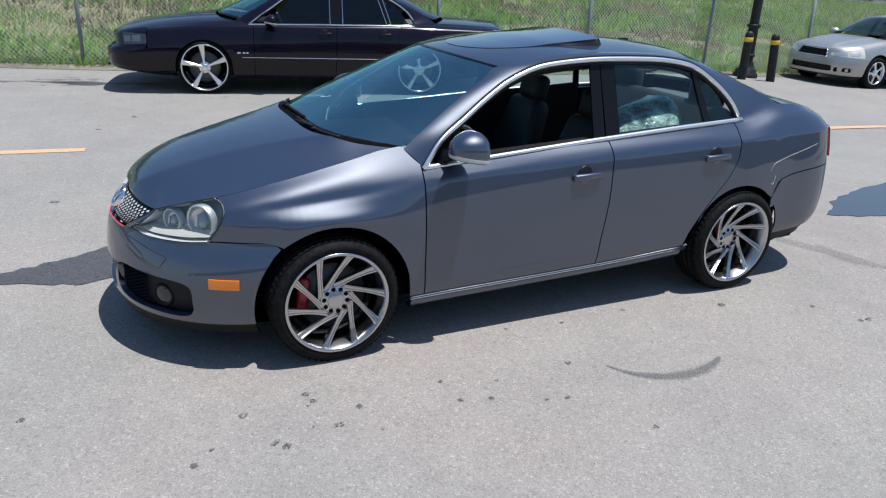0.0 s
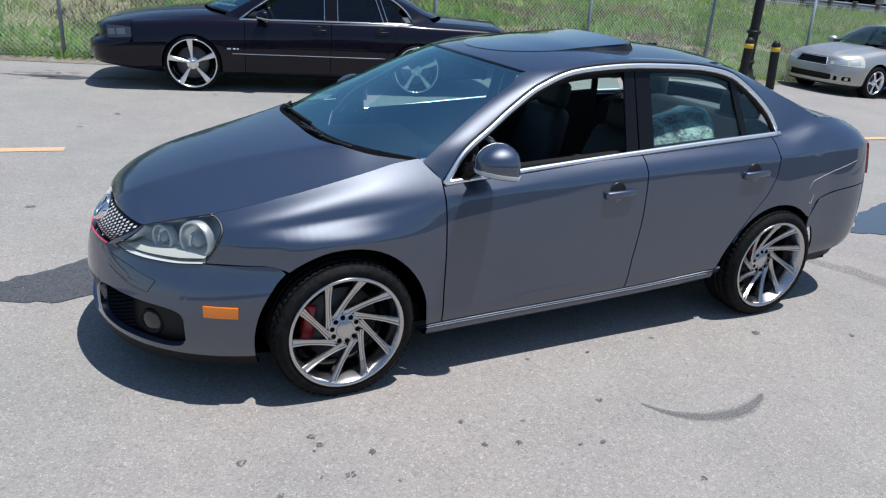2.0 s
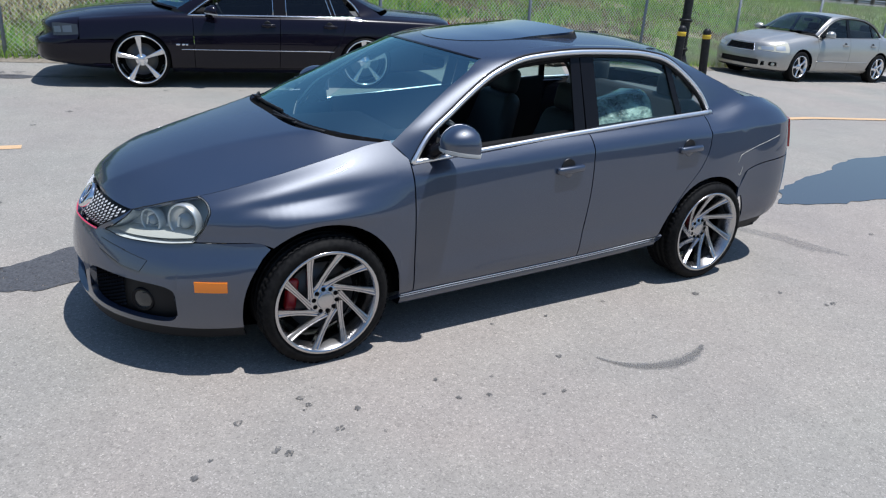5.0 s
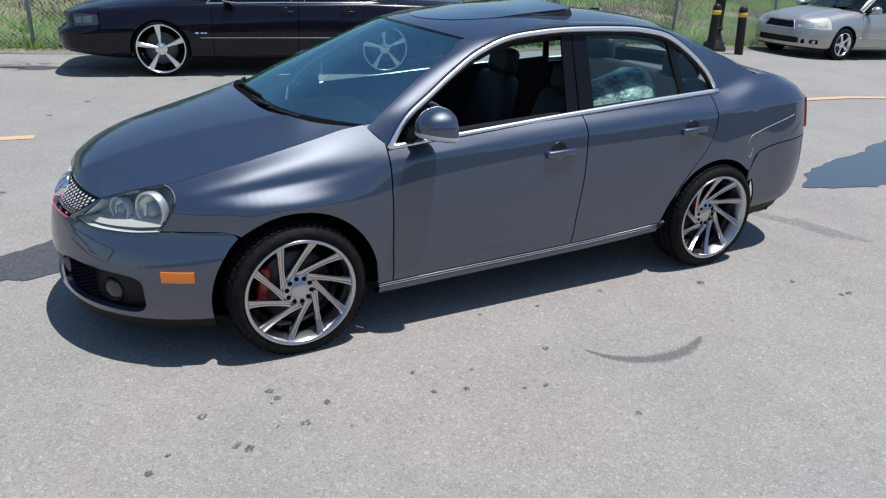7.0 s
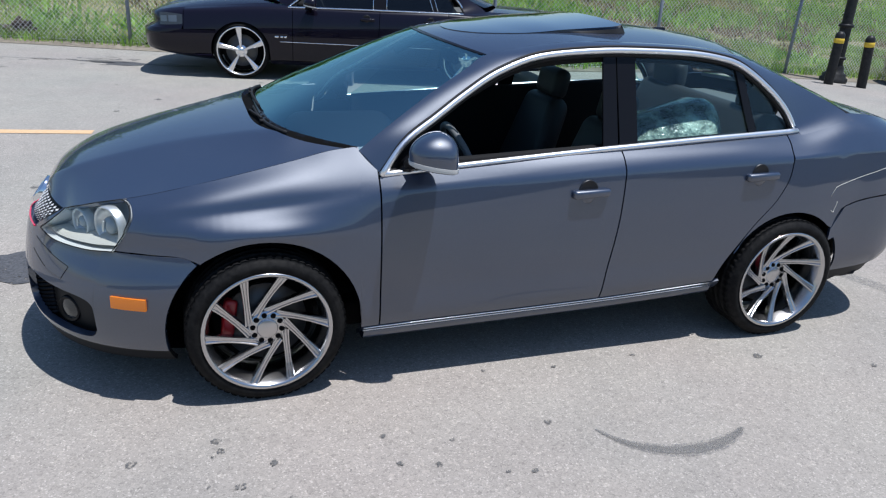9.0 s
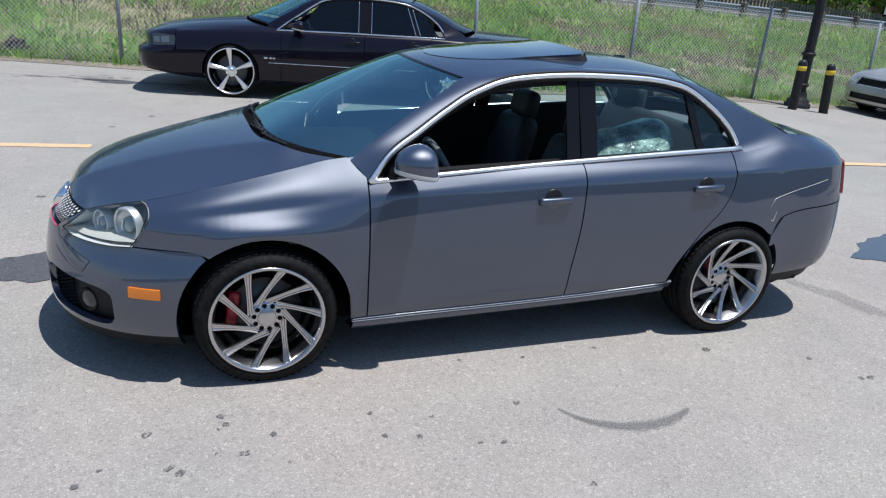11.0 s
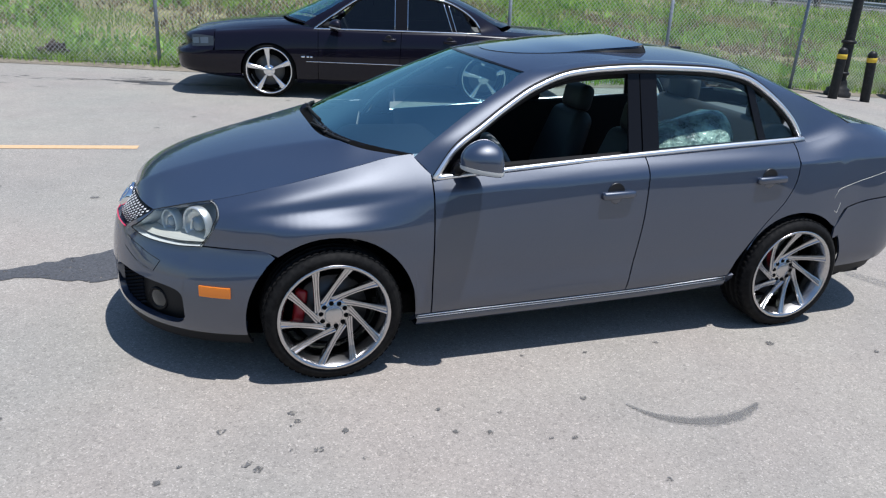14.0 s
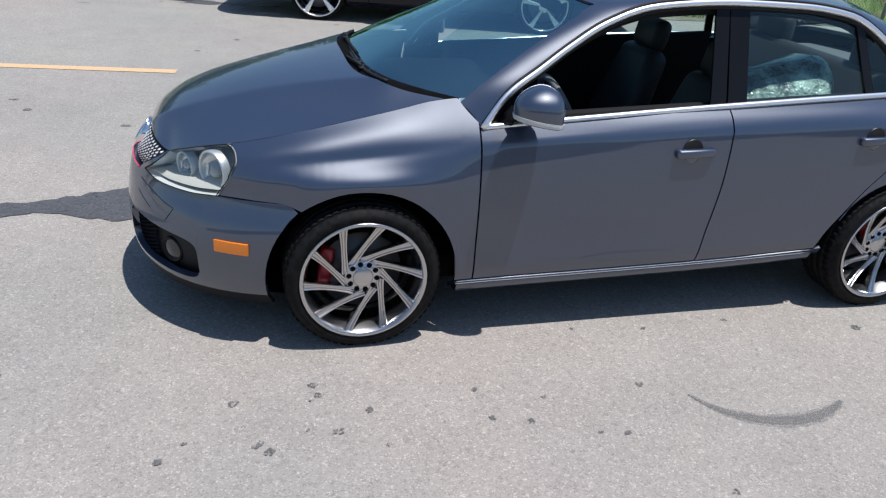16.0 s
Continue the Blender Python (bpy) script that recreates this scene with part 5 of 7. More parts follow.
grey_saloon = {
    "x0": -0.15, "x1": 3.0, "p": 2.08, "q": 3.4, "wb": 2.578, "hub_z": 0.318, "arch": 0.390, "arch_rear": 0.364, "half": 0.88, "crease": 5, "valance": 0.07, "hood_lap": -0.026, "hood_corner": 0.012, "border": 0.012,
    "rails": [
        rail([(-0.95, 0.145), (-0.4, 0.165), (0.4, 0.19), (2.2, 0.215), (2.9, 0.24), (3.2, 0.265), (3.6, 0.32)], [(-0.15, 0.80), (0.4, 0.75), (2.2, 0.75), (3.0, 0.79)], -0.932, 3.510),
        rail([(-0.95, 0.25), (-0.3, 0.265), (0.5, 0.28), (2.2, 0.325), (3.0, 0.36), (3.6, 0.40)], [(-0.15, 0.865), (0.5, 0.862), (2.2, 0.860), (3.0, 0.845)], -0.972, 3.575),
        rail([(-0.95, 0.42), (-0.3, 0.45), (0.5, 0.46), (2.6, 0.50), (3.6, 0.52)], [(-0.15, 0.885), (0.1, 0.888), (0.55, 0.868), (1.6, 0.868), (2.3, 0.872), (2.6, 0.882), (3.0, 0.855)], -0.977, 3.595),
        rail([(-0.95, 0.552), (-0.3, 0.62), (0.5, 0.63), (2.6, 0.66), (3.6, 0.66)], [(-0.15, 0.878), (0.1, 0.882), (0.55, 0.866), (1.6, 0.864), (2.3, 0.866), (2.6, 0.874), (3.0, 0.848)], -0.958, 3.600, 1.87),
        rail([(-0.938, 0.60), (-0.75, 0.632), (-0.5, 0.695), (-0.15, 0.724), (0.1, 0.729), (0.5, 0.762), (1.55, 0.785), (2.6, 0.815), (3.6, 0.81)], [(-0.15, 0.858), (0.1, 0.864), (0.3, 0.861), (0.5, 0.853), (1.6, 0.854), (2.3, 0.854), (2.6, 0.856), (3.0, 0.832)], -0.938, 3.590, 1.90),
        rail([(-0.910, 0.643), (-0.75, 0.662), (-0.5, 0.735), (-0.15, 0.792), (0.1, 0.818), (0.3, 0.842), (0.5, 0.864), (0.8, 0.883), (1.55, 0.910), (2.5, 0.945), (3.3, 0.965), (3.6, 0.955)], [(-0.15, 0.812), (0.1, 0.819), (0.3, 0.829), (0.5, 0.834), (1.6, 0.839), (2.3, 0.839), (2.6, 0.834), (3.0, 0.808)], -0.910, 3.570, 2.2),
        rail([(-0.880, 0.690), (-0.75, 0.692), (-0.5, 0.780), (-0.15, 0.855), (0.2, 0.906), (0.5, 0.934), (0.8, 0.944), (1.55, 0.962), (2.2, 0.990), (2.6, 1.002), (3.0, 1.055), (3.3, 1.035), (3.6, 0.995)], [(-0.15, 0.768), (0.2, 0.772), (0.5, 0.780), (1.6, 0.800), (2.2, 0.790), (2.6, 0.765), (3.0, 0.730)], -0.880, 3.540, 2.3),
        rail([(-0.845, 0.742), (-0.80, 0.727), (-0.757, 0.720), (-0.70, 0.750), (-0.6, 0.794), (-0.53, 0.814), (-0.48, 0.826), (-0.315, 0.866), (-0.109, 0.911), (0.156, 0.972), (0.30, 1.008), (0.42, 1.022), (0.5, 1.023), (0.65, 1.018), (1.0, 0.997), (1.55, 1.005), (2.3, 1.03), (2.6, 1.040), (2.75, 1.066), (3.0, 1.115), (3.1, 1.110), (3.37, 1.065), (3.6, 1.02)], [(-0.15, 0.688), (0.2, 0.686), (0.45, 0.698), (1.0, 0.735), (1.55, 0.742), (2.3, 0.712), (2.6, 0.690), (2.75, 0.670), (3.0, 0.630)], -0.845, 3.500, 2.4),
    ],
    "paint": GREY, "glass": SIDE_GLASS, "ws_glass": WS_GLASS, "roof_glass": material("sunroof_glass", (0.010, 0.022, 0.05), 0.04, 0.0, 1.0),
    "belt": curve((0.4, 0.918), (0.51, 0.922), (1.6, 0.995), (2.2, 1.025), (2.7, 1.04)),
    "belt_w": curve((0.4, 0.778), (0.51, 0.775), (0.9, 0.758), (1.6, 0.750), (2.2, 0.725), (2.7, 0.685)),
    "ztop": curve(*[(p[0], p[2]) for p in JC]), "ytop": curve(*[(p[0], -p[1]) for p in JC]),
    "C": knots3(JC), "D": knots3(JD), "ta": 0.455, "tc": 0.727,
    "full": curve((0, 4.2), (0.25, 2.8), (0.455, 2.2), (1, 2.4)), "bow": curve((0, -0.34), (0.2, -0.24), (0.455, -0.12), (0.6, 0.0), (0.727, 0.07), (1.0, 0.14)),
    "crown": curve((0, 0.034), (0.2, 0.034), (0.455, 0.03), (0.6, 0.032), (0.727, 0.035), (1.0, 0.02)),
    "sill": curve((0.3, 0.277), (0.5, 0.285), (1.54, 0.308), (2.17, 0.339), (2.3, 0.346), (3.2, 0.36)),
    "door_front": const(0.468), "door_mid": curve((0.29, 1.53), (0.42, 1.545), (0.72, 1.585), (1.0, 1.60)),
    "door_rear": curve((0.33, 2.165), (0.40, 2.19), (0.50, 2.255), (0.625, 2.349), (0.752, 2.463), (0.864, 2.520), (0.96, 2.535), (1.04, 2.575)),
    "seam": curve((-0.6, 0.632), (-0.45, 0.640), (-0.33, 0.640), (-0.23, 0.612)), "seam_x": -0.245,
    "fender_front": curve((0.63, -0.556), (0.68, -0.523), (0.735, -0.492), (0.78, -0.474), (0.80, -0.476), (0.815, -0.488), (0.83, -0.520)),
    "rear_seam_x": 2.840, "rear_seam_z": curve((2.84, 0.573), (2.865, 0.638), (2.89, 0.672), (2.93, 0.690), (3.1, 0.722), (3.4, 0.740)), "quarter_end": 3.42,
    "hood_mid": curve((-0.845, 0.748), (-0.80, 0.806), (-0.70, 0.866), (-0.42, 0.954), (-0.13, 1.017), (0.1, 1.056), (0.45, 1.073)), "hood_back": 0.38,
    "fold": curve((-0.82, 0.15), (-0.73, 0.22), (-0.6, 0.27), (-0.34, 0.32), (0.0, 0.43), (0.15, 0.52), (0.4, 0.60)), "fold_drop": 0.13, "swell": fender_swell,
    "deck_mid": curve((2.9, 1.13), (3.2, 1.115), (3.5, 1.06)), "deck_front": 3.02,
    "tail_u": (2.36, 2.75), "tail_s": (3.8, 5.05),
    "panes": [("open", (0.62, 0.98), (1.52, 1.55), SIDE_GLASS, "front door glass"), ("fixed", (1.70, 1.70), (2.35, 2.26), SIDE_GLASS, "rear door glass"), ("fixed", (2.40, 2.31), (2.63, 2.44), SIDE_GLASS, "small fixed rear side glass")],
    "posts": [((1.52, 1.535), (1.596, 1.598)), ((1.606, 1.604), (1.70, 1.70)), ((2.35, 2.26), (2.40, 2.31)), ((0.50, 0.58), (0.60, 0.66))],
    "trim": MATT_CHROME, "trim_r": 0.0145, "trim_t": (0.0, 1.0),
    "lip": 0.075, "lip_mat": PLASTIC,
    "bumper_top": curve((0, 0.592), (0.12, 0.592), (0.27, 0.594), (0.34, 0.612), (0.45, 0.604), (0.65, 0.615), (0.8, 0.634), (0.93, 0.640), (1.0, 0.612)),
    "openings": [(-0.2, 0.185, 0.33, 0.085, 6.0), (0.228, 0.728, 0.350, 0.094, 5.0)],
    "sunroof": (0.478, 0.60, 0.68), "dash_x": 0.42, "dash_z": 0.915, "cabin_len": 2.2, "mirror_in": (1.02, 1.29),
}


def grey_saloon_front(sp, car):
    u, ue, on, top = sp["bump"]
    K = len(sp["rails"]) - 1
    def between(f0, f1, n, m, push=0.0, lo=0.0, hi=1.0):
        """Patch from the bumper's upper edge to the hood's edge."""
        U = np.linspace(f0, f1, n) * ue
        zt = sp["bumper_top"](U / ue)
        zh = skin(sp, U, np.full(n, K - 0.001))[..., 2]
        V = lo + (hi - lo) * np.linspace(0, 1, m)
        Z = zt[:, None] + (zh - zt)[:, None] * V[None, :]
        Q = on(np.repeat(U[:, None], m, 1), Z)
        c = np.array([0.2, 0, 0.6])
        return Q + (Q - c) / np.linalg.norm(Q - c, axis=-1, keepdims=True) * push
    def slant(f0, f1, n, m, push=0.0, lo=0.0, hi=1.0, cut=None):
        """The same with ends that change with height."""
        V = lo + (hi - lo) * np.linspace(0, 1, m)
        Wg, Vg = np.meshgrid(np.linspace(0, 1, n), V, indexing="ij")
        if cut is not None:
            Vg = cut(Wg, Vg)
        U = (f0(Vg) + (f1(Vg) - f0(Vg)) * Wg) * ue
        zt = sp["bumper_top"](U / ue)
        zh = skin(sp, U, np.full(U.shape, K - 0.001))[..., 2]
        Q = on(U, zt + (zh - zt) * Vg)
        c = np.array([0.0, 0, 0.6])
        return Q + (Q - c) / np.linalg.norm(Q - c, axis=-1, keepdims=True) * push
    fg0, fg1 = curve((0, 0.272), (1, 0.445)), curve((0, 0.335), (1, 0.458))
    zz = np.linspace(0.635, 0.825, 12)
    fe = sp["fender_front"](zz) - 0.006
    ux, _ = locate(sp, fe, zz)
    fend = curve(*zip(np.linspace(0, 1, 12), ux / ue))
    # grille: dark backing, bright diamonds, coloured rim
    a = sheet("a", slant(const(0), fg0, 18, 10, -0.025), 0)
    grille = put("grille", joined("grille", [a, mirrored(a, "b")]), PLASTIC, car, "black grille with a bright diamond lattice and a red rim")
    face = slant(const(0.0), lambda v: fg0(v) - 0.008, 100, 90, -0.010, 0.02, 0.98)
    full = np.concatenate([face[:0:-1] * np.array([1, -1, 1]), face], 0)
    n, m = full.shape[:2]
    V, F = [], []
    rows, cols_ = 9, 23
    for r in range(rows):
        for c in range(cols_):
            i, j = (c + 0.5 * (r % 2)) / cols_ * (n - 1), (r + 0.5) / rows * (m - 1)
            hi_, hj = (n - 1) / cols_ * 0.29, (m - 1) / rows * 0.54
            if i - hi_ < 0 or i + hi_ > n - 1 or j - hj < 0 or j + hj > m - 1:
                continue
            q = lambda a_, b_: full[min(max(int(round(a_)), 0), n - 1), min(max(int(round(b_)), 0), m - 1)]
            b0 = len(V)
            V += [q(i - hi_, j), q(i, j - hj), q(i + hi_, j), q(i, j + hj), q(i, j) + np.array([-0.005, 0, 0.001])]
            F += [(b0, b0 + 1, b0 + 4), (b0 + 1, b0 + 2, b0 + 4), (b0 + 2, b0 + 3, b0 + 4), (b0 + 3, b0, b0 + 4)]
    put("lattice", mesh_of("lattice", V, F, range(len(F))), BRIGHT_PLASTIC, grille, "bright diamond lattice")
    e = slant(const(0.0), fg0, 24, 9, 0.002, 0.02, 0.98)
    low = np.concatenate([e[:0:-1, 0] * np.array([1, -1, 1]), e[:, 0]])
    put("grille_rim", tube("grille_rim", low, 0.0042, 6), PINK, grille, "magenta-red rim line")
    # body-coloured strip between grille and headlamp
    both("nose_strip", sheet("nose_strip", slant(lambda v: fg0(v) + 0.004, lambda v: fg1(v) - 0.004, 5, 10, 0.0, 0.0, 0.99), 0.015), GREY, car)
    # round badge as a plain disc
    bc = slant(const(0.0), const(0.01), 2, 3, 0.0, 0.56, 0.60)[0, 1]
    at = pose(bc[0], 0, bc[2], 0, 0, -90) @ pose(0, 0, 0, -36, 0, 0)
    badge = put("badge", lathe("badge", [(0.0, -0.008), (0.050, -0.006), (0.054, 0.0), (0.054, 0.02)], 40), GLOSS_BLACK, car, "round badge, plain chrome ring on black", at=at)
    put("badge_ring", lathe("badge_ring", [(0.052, -0.004), (0.054, -0.013), (0.062, -0.014), (0.067, -0.006), (0.067, 0.014)], 40), CHROME, badge, "chrome ring")
    for turn in (-28, 28):
        put("badge_bar", rbox("badge_bar", 0.009, 0.006, 0.092, 0.002, 1), CHROME, badge, at=pose(0.012 if turn > 0 else -0.012, -0.009, 0, 0, turn, 0))
    # headlamps: deep housing, two bowls, bright shelf, clear cover
    fl0 = lambda v: fg1(v) + 0.004
    body = slant(fl0, fend, 30, 20, -0.095, 0.0, 0.99)
    rim_ = slant(fl0, fend, 30, 20, -0.002, 0.0, 0.995)
    cover = slant(lambda v: fl0(v) + 0.004, lambda v: fend(v) - 0.003, 30, 20, 0.003, 0.008, 0.985)
    edge_i = [(i, 0) for i in range(30)] + [(29, j) for j in range(1, 20)] + [(i, 19) for i in range(28, -1, -1)] + [(0, j) for j in range(18, -1, -1)]
    wall = np.stack([np.array([rim_[i, j] for i, j in edge_i]), np.array([body[i, j] for i, j in edge_i])], 1)
    for sgn in (1, -1):
        f_ = (lambda me, nm: me) if sgn > 0 else mirrored
        h = put("headlamp", f_(sheet("headlamp", body, 0.0), "headlamp"), LAMPHOUSE, car, "clear-covered twin-lens headlamp")
        put("lamp_surround", f_(sheet("lamp_surround", wall, 0.0), "lamp_surround"), LAMPHOUSE, h)
        o = put("lamp_cover", f_(sheet("lamp_cover", cover, 0.010), "lamp_cover"), LAMP_GLASS, h)
        o.visible_shadow = False
        gask = np.array([cover[i, j] for i, j in edge_i])
        put("lamp_gasket", f_(tube("lamp_gasket", gask, 0.0022, 6, None, None, False), "lamp_gasket"), PLASTIC, h)
        shelf = np.stack([slant(lambda v: fl0(v) + 0.03, lambda v: fend(v) - 0.02, 26, 2, pu, lo_, lo_ + 0.01)[:, 0] for pu, lo_ in ((-0.024, 0.10), (-0.045, 0.23), (-0.085, 0.34))], 1)
        put("lamp_shelf", f_(sheet("lamp_shelf", shelf, 0.0), "lamp_shelf"), LAMPLIGHT, h)
        for f, v, r, deep in ((0.545, 0.56, 0.056, -0.058), (0.745, 0.50, 0.078, -0.050)):
            c = slant(const(f), const(f + 0.01), 2, 3, deep, v, v + 0.01)[0, 0]
            ang = 34 if f < 0.7 else 38
            prof = [(r * 1.04, 0.03), (r * 1.04, -0.004), (r * 1.0, -0.008), (r * 0.93, -0.007), (r * 0.90, 0.0)]
            m_ = pose(c[0], c[1] * sgn, c[2], 0, 0, -90 + ang if sgn > 0 else -90 - ang)
            main = f > 0.7
            put("lamp_bowl", lathe("lamp_bowl", prof, 40), LAMPRING if main else LAMPHOUSE, h, "round satin lamp rim", at=m_)
            put("lamp_reflector", lathe("lamp_reflector", [(r * 0.91, -0.001), (r * 0.84, 0.014), (r * 0.66, 0.024), (r * 0.40, 0.029), (0.0, 0.031)], 36), BOWL, h, at=m_)
            put("lamp_lens", lathe("lamp_lens", [(r * 0.46, 0.028), (r * 0.46, 0.010), (r * 0.40, 0.000), (r * 0.2, -0.006), (0.0, -0.008)], 32), LENSGLASS, h, "glassy projector lens", at=m_)
            put("bulb_shield", rbox("bulb_shield", r * 0.16, 0.006, r * 0.62, 0.0025), LAMPRING, h, at=m_ @ pose(-r * 0.2 * sgn, -0.010, 0, 0, 12 * sgn, 0))
    # side marker, fog lamps, washer caps
    for sgn in (1, -1):
        X, Zm = np.meshgrid(np.linspace(-0.575, -0.447, 8), np.linspace(0.431, 0.478, 4), indexing="ij")
        uu, ss = locate(sp, X, Zm)
        Q = skin(sp, uu, ss)
        Q = Q + np.array([-0.006, -0.010, 0])
        g = sheet("side_marker", Q, 0.012)
        put("side_marker", g if sgn > 0 else mirrored(g, "side_marker"), AMBER, car, "amber side marker lamp")
        fu = 0.52 * ue
        c = on(np.array([fu]), np.array([0.33]))[0]
        fl = put("fog_lamp", lathe("fog_lamp", [(0.0, 0.0), (0.045, 0.002), (0.052, -0.008), (0.058, 0.0), (0.058, 0.05)], 28), GLOSS_BLACK, car, "round fog lamp", at=pose(c[0] + 0.045, (c[1] + 0.015) * sgn, c[2], 0, 0, -42 if sgn > 0 else 222))
        put("fog_lens", lathe("fog_lens", [(0.0, -0.006), (0.03, -0.003), (0.043, 0.001)], 24), FOGGLASS, fl)
    # honeycomb in the fog openings
    uu = np.linspace(0.235, 0.44, 11) * ue
    for sgn in (1, -1):
        V, F = [], []
        zz = np.linspace(0.27, 0.42, 9)
        for i in range(10):
            for j in range(8):
                off = 0.5 * (i % 2)
                c = on(np.array([uu[i]]), np.array([zz[j] + off * 0.018]))[0] + np.array([0.03, 0.012, 0])
                a = np.linspace(0, 2 * math.pi, 6, endpoint=False)
                b0 = len(V)
                for rr, dx in ((0.0115, 0.0), (0.0085, 0.0), (0.0085, 0.012)):
                    V += [c + np.array([dx + 0.35 * rr * math.cos(t) * -1, rr * math.cos(t) * -0.9, rr * math.sin(t)]) for t in a]
                for q in range(6):
                    r_ = (q + 1) % 6
                    F += [(b0 + q, b0 + r_, b0 + 6 + r_, b0 + 6 + q), (b0 + 6 + q, b0 + 6 + r_, b0 + 12 + r_, b0 + 12 + q)]
        g = mesh_of("honeycomb", V, F, range(len(F)))
        put("honeycomb", g if sgn > 0 else mirrored(g, "honeycomb"), GLOSS_BLACK, car, "black honeycomb insert")
        # washer cap and the panel line that runs on towards the grille
        def outline(f0, f1, b0, b1, t0, t1):
            f = np.linspace(0, 1, 12)
            lo_ = on((f0 + (f1 - 0.03 - f0) * f) * ue, b0 + (b1 - b0) * f)
            hi_ = on((f0 + 0.01 + (f1 - f0 - 0.01) * f) * ue, t0 + (t1 - t0) * f)
            return lo_, hi_
        lo_, hi_ = outline(0.445, 0.585, 0.496, 0.486, 0.556, 0.538)
        g = sheet("washer_cap", np.stack([lo_, (lo_ + hi_) / 2 + np.array([-0.001, -0.001, 0]), hi_], 1) + np.array([-0.0015, -0.0015, 0.0005]), 0.006)
        cap = put("washer_cap", g if sgn > 0 else mirrored(g, "washer_cap"), GREY, car, "body-coloured headlamp washer cap")
        g = tube("cap_seam", np.concatenate([lo_, hi_[::-1], lo_[:1]]), 0.0020, 5)
        put("cap_seam", g if sgn > 0 else mirrored(g, "cap_seam"), PLASTIC, cap, "thin dark seam")
        lo_, hi_ = outline(0.315, 0.470, 0.527, 0.497, 0.573, 0.557)
        for e in (lo_, hi_):
            g = tube("cap_seam", e, 0.0016, 5)
            put("cap_seam", g if sgn > 0 else mirrored(g, "cap_seam"), PLASTIC, cap, "thin dark seam")


def wipers(sp, car):
    put("scuttle", sheet("scuttle", np.stack([top_point(sp, np.full(25, 0.008), np.linspace(-0.97, 0.97, 25)) + np.array([0.0, 0, 0.003]), top_point(sp, np.full(25, 0.0), np.linspace(-0.97, 0.97, 25)) + np.array([-0.09, 0, -0.045])], 0), 0, (1.3, 0, 0.4)), UNDER, car, "black plastic scuttle panel")
    for v0, v1, t0, t1, lift, joint in ((0.70, -0.14, 0.008, 0.016, 0.002, 6), (-0.02, -0.72, 0.003, 0.006, -0.006, 9)):
        p = top_point(sp, np.linspace(t0, t1, 16), np.linspace(v0, v1, 16)) + np.array([-0.014, 0, 0.004 + lift])
        put("wiper_blade", tube("wiper_blade", p, 0.006, 6, 0.010), PLASTIC, car, "black wiper blade")
        q = np.stack([p[0] + np.array([-0.02, 0, -0.02]), p[2] + np.array([-0.022, 0, 0.000]), p[joint] + np.array([-0.006, 0, 0.014])])
        put("wiper_arm", tube("wiper_arm", q, 0.0055, 6), PLASTIC, car)
        put("wiper_joint", rbox("wiper_joint", 0.022, 0.035, 0.012, 0.004), PLASTIC, car, at=pose(p[joint][0] - 0.004, p[joint][1], p[joint][2] + 0.004))


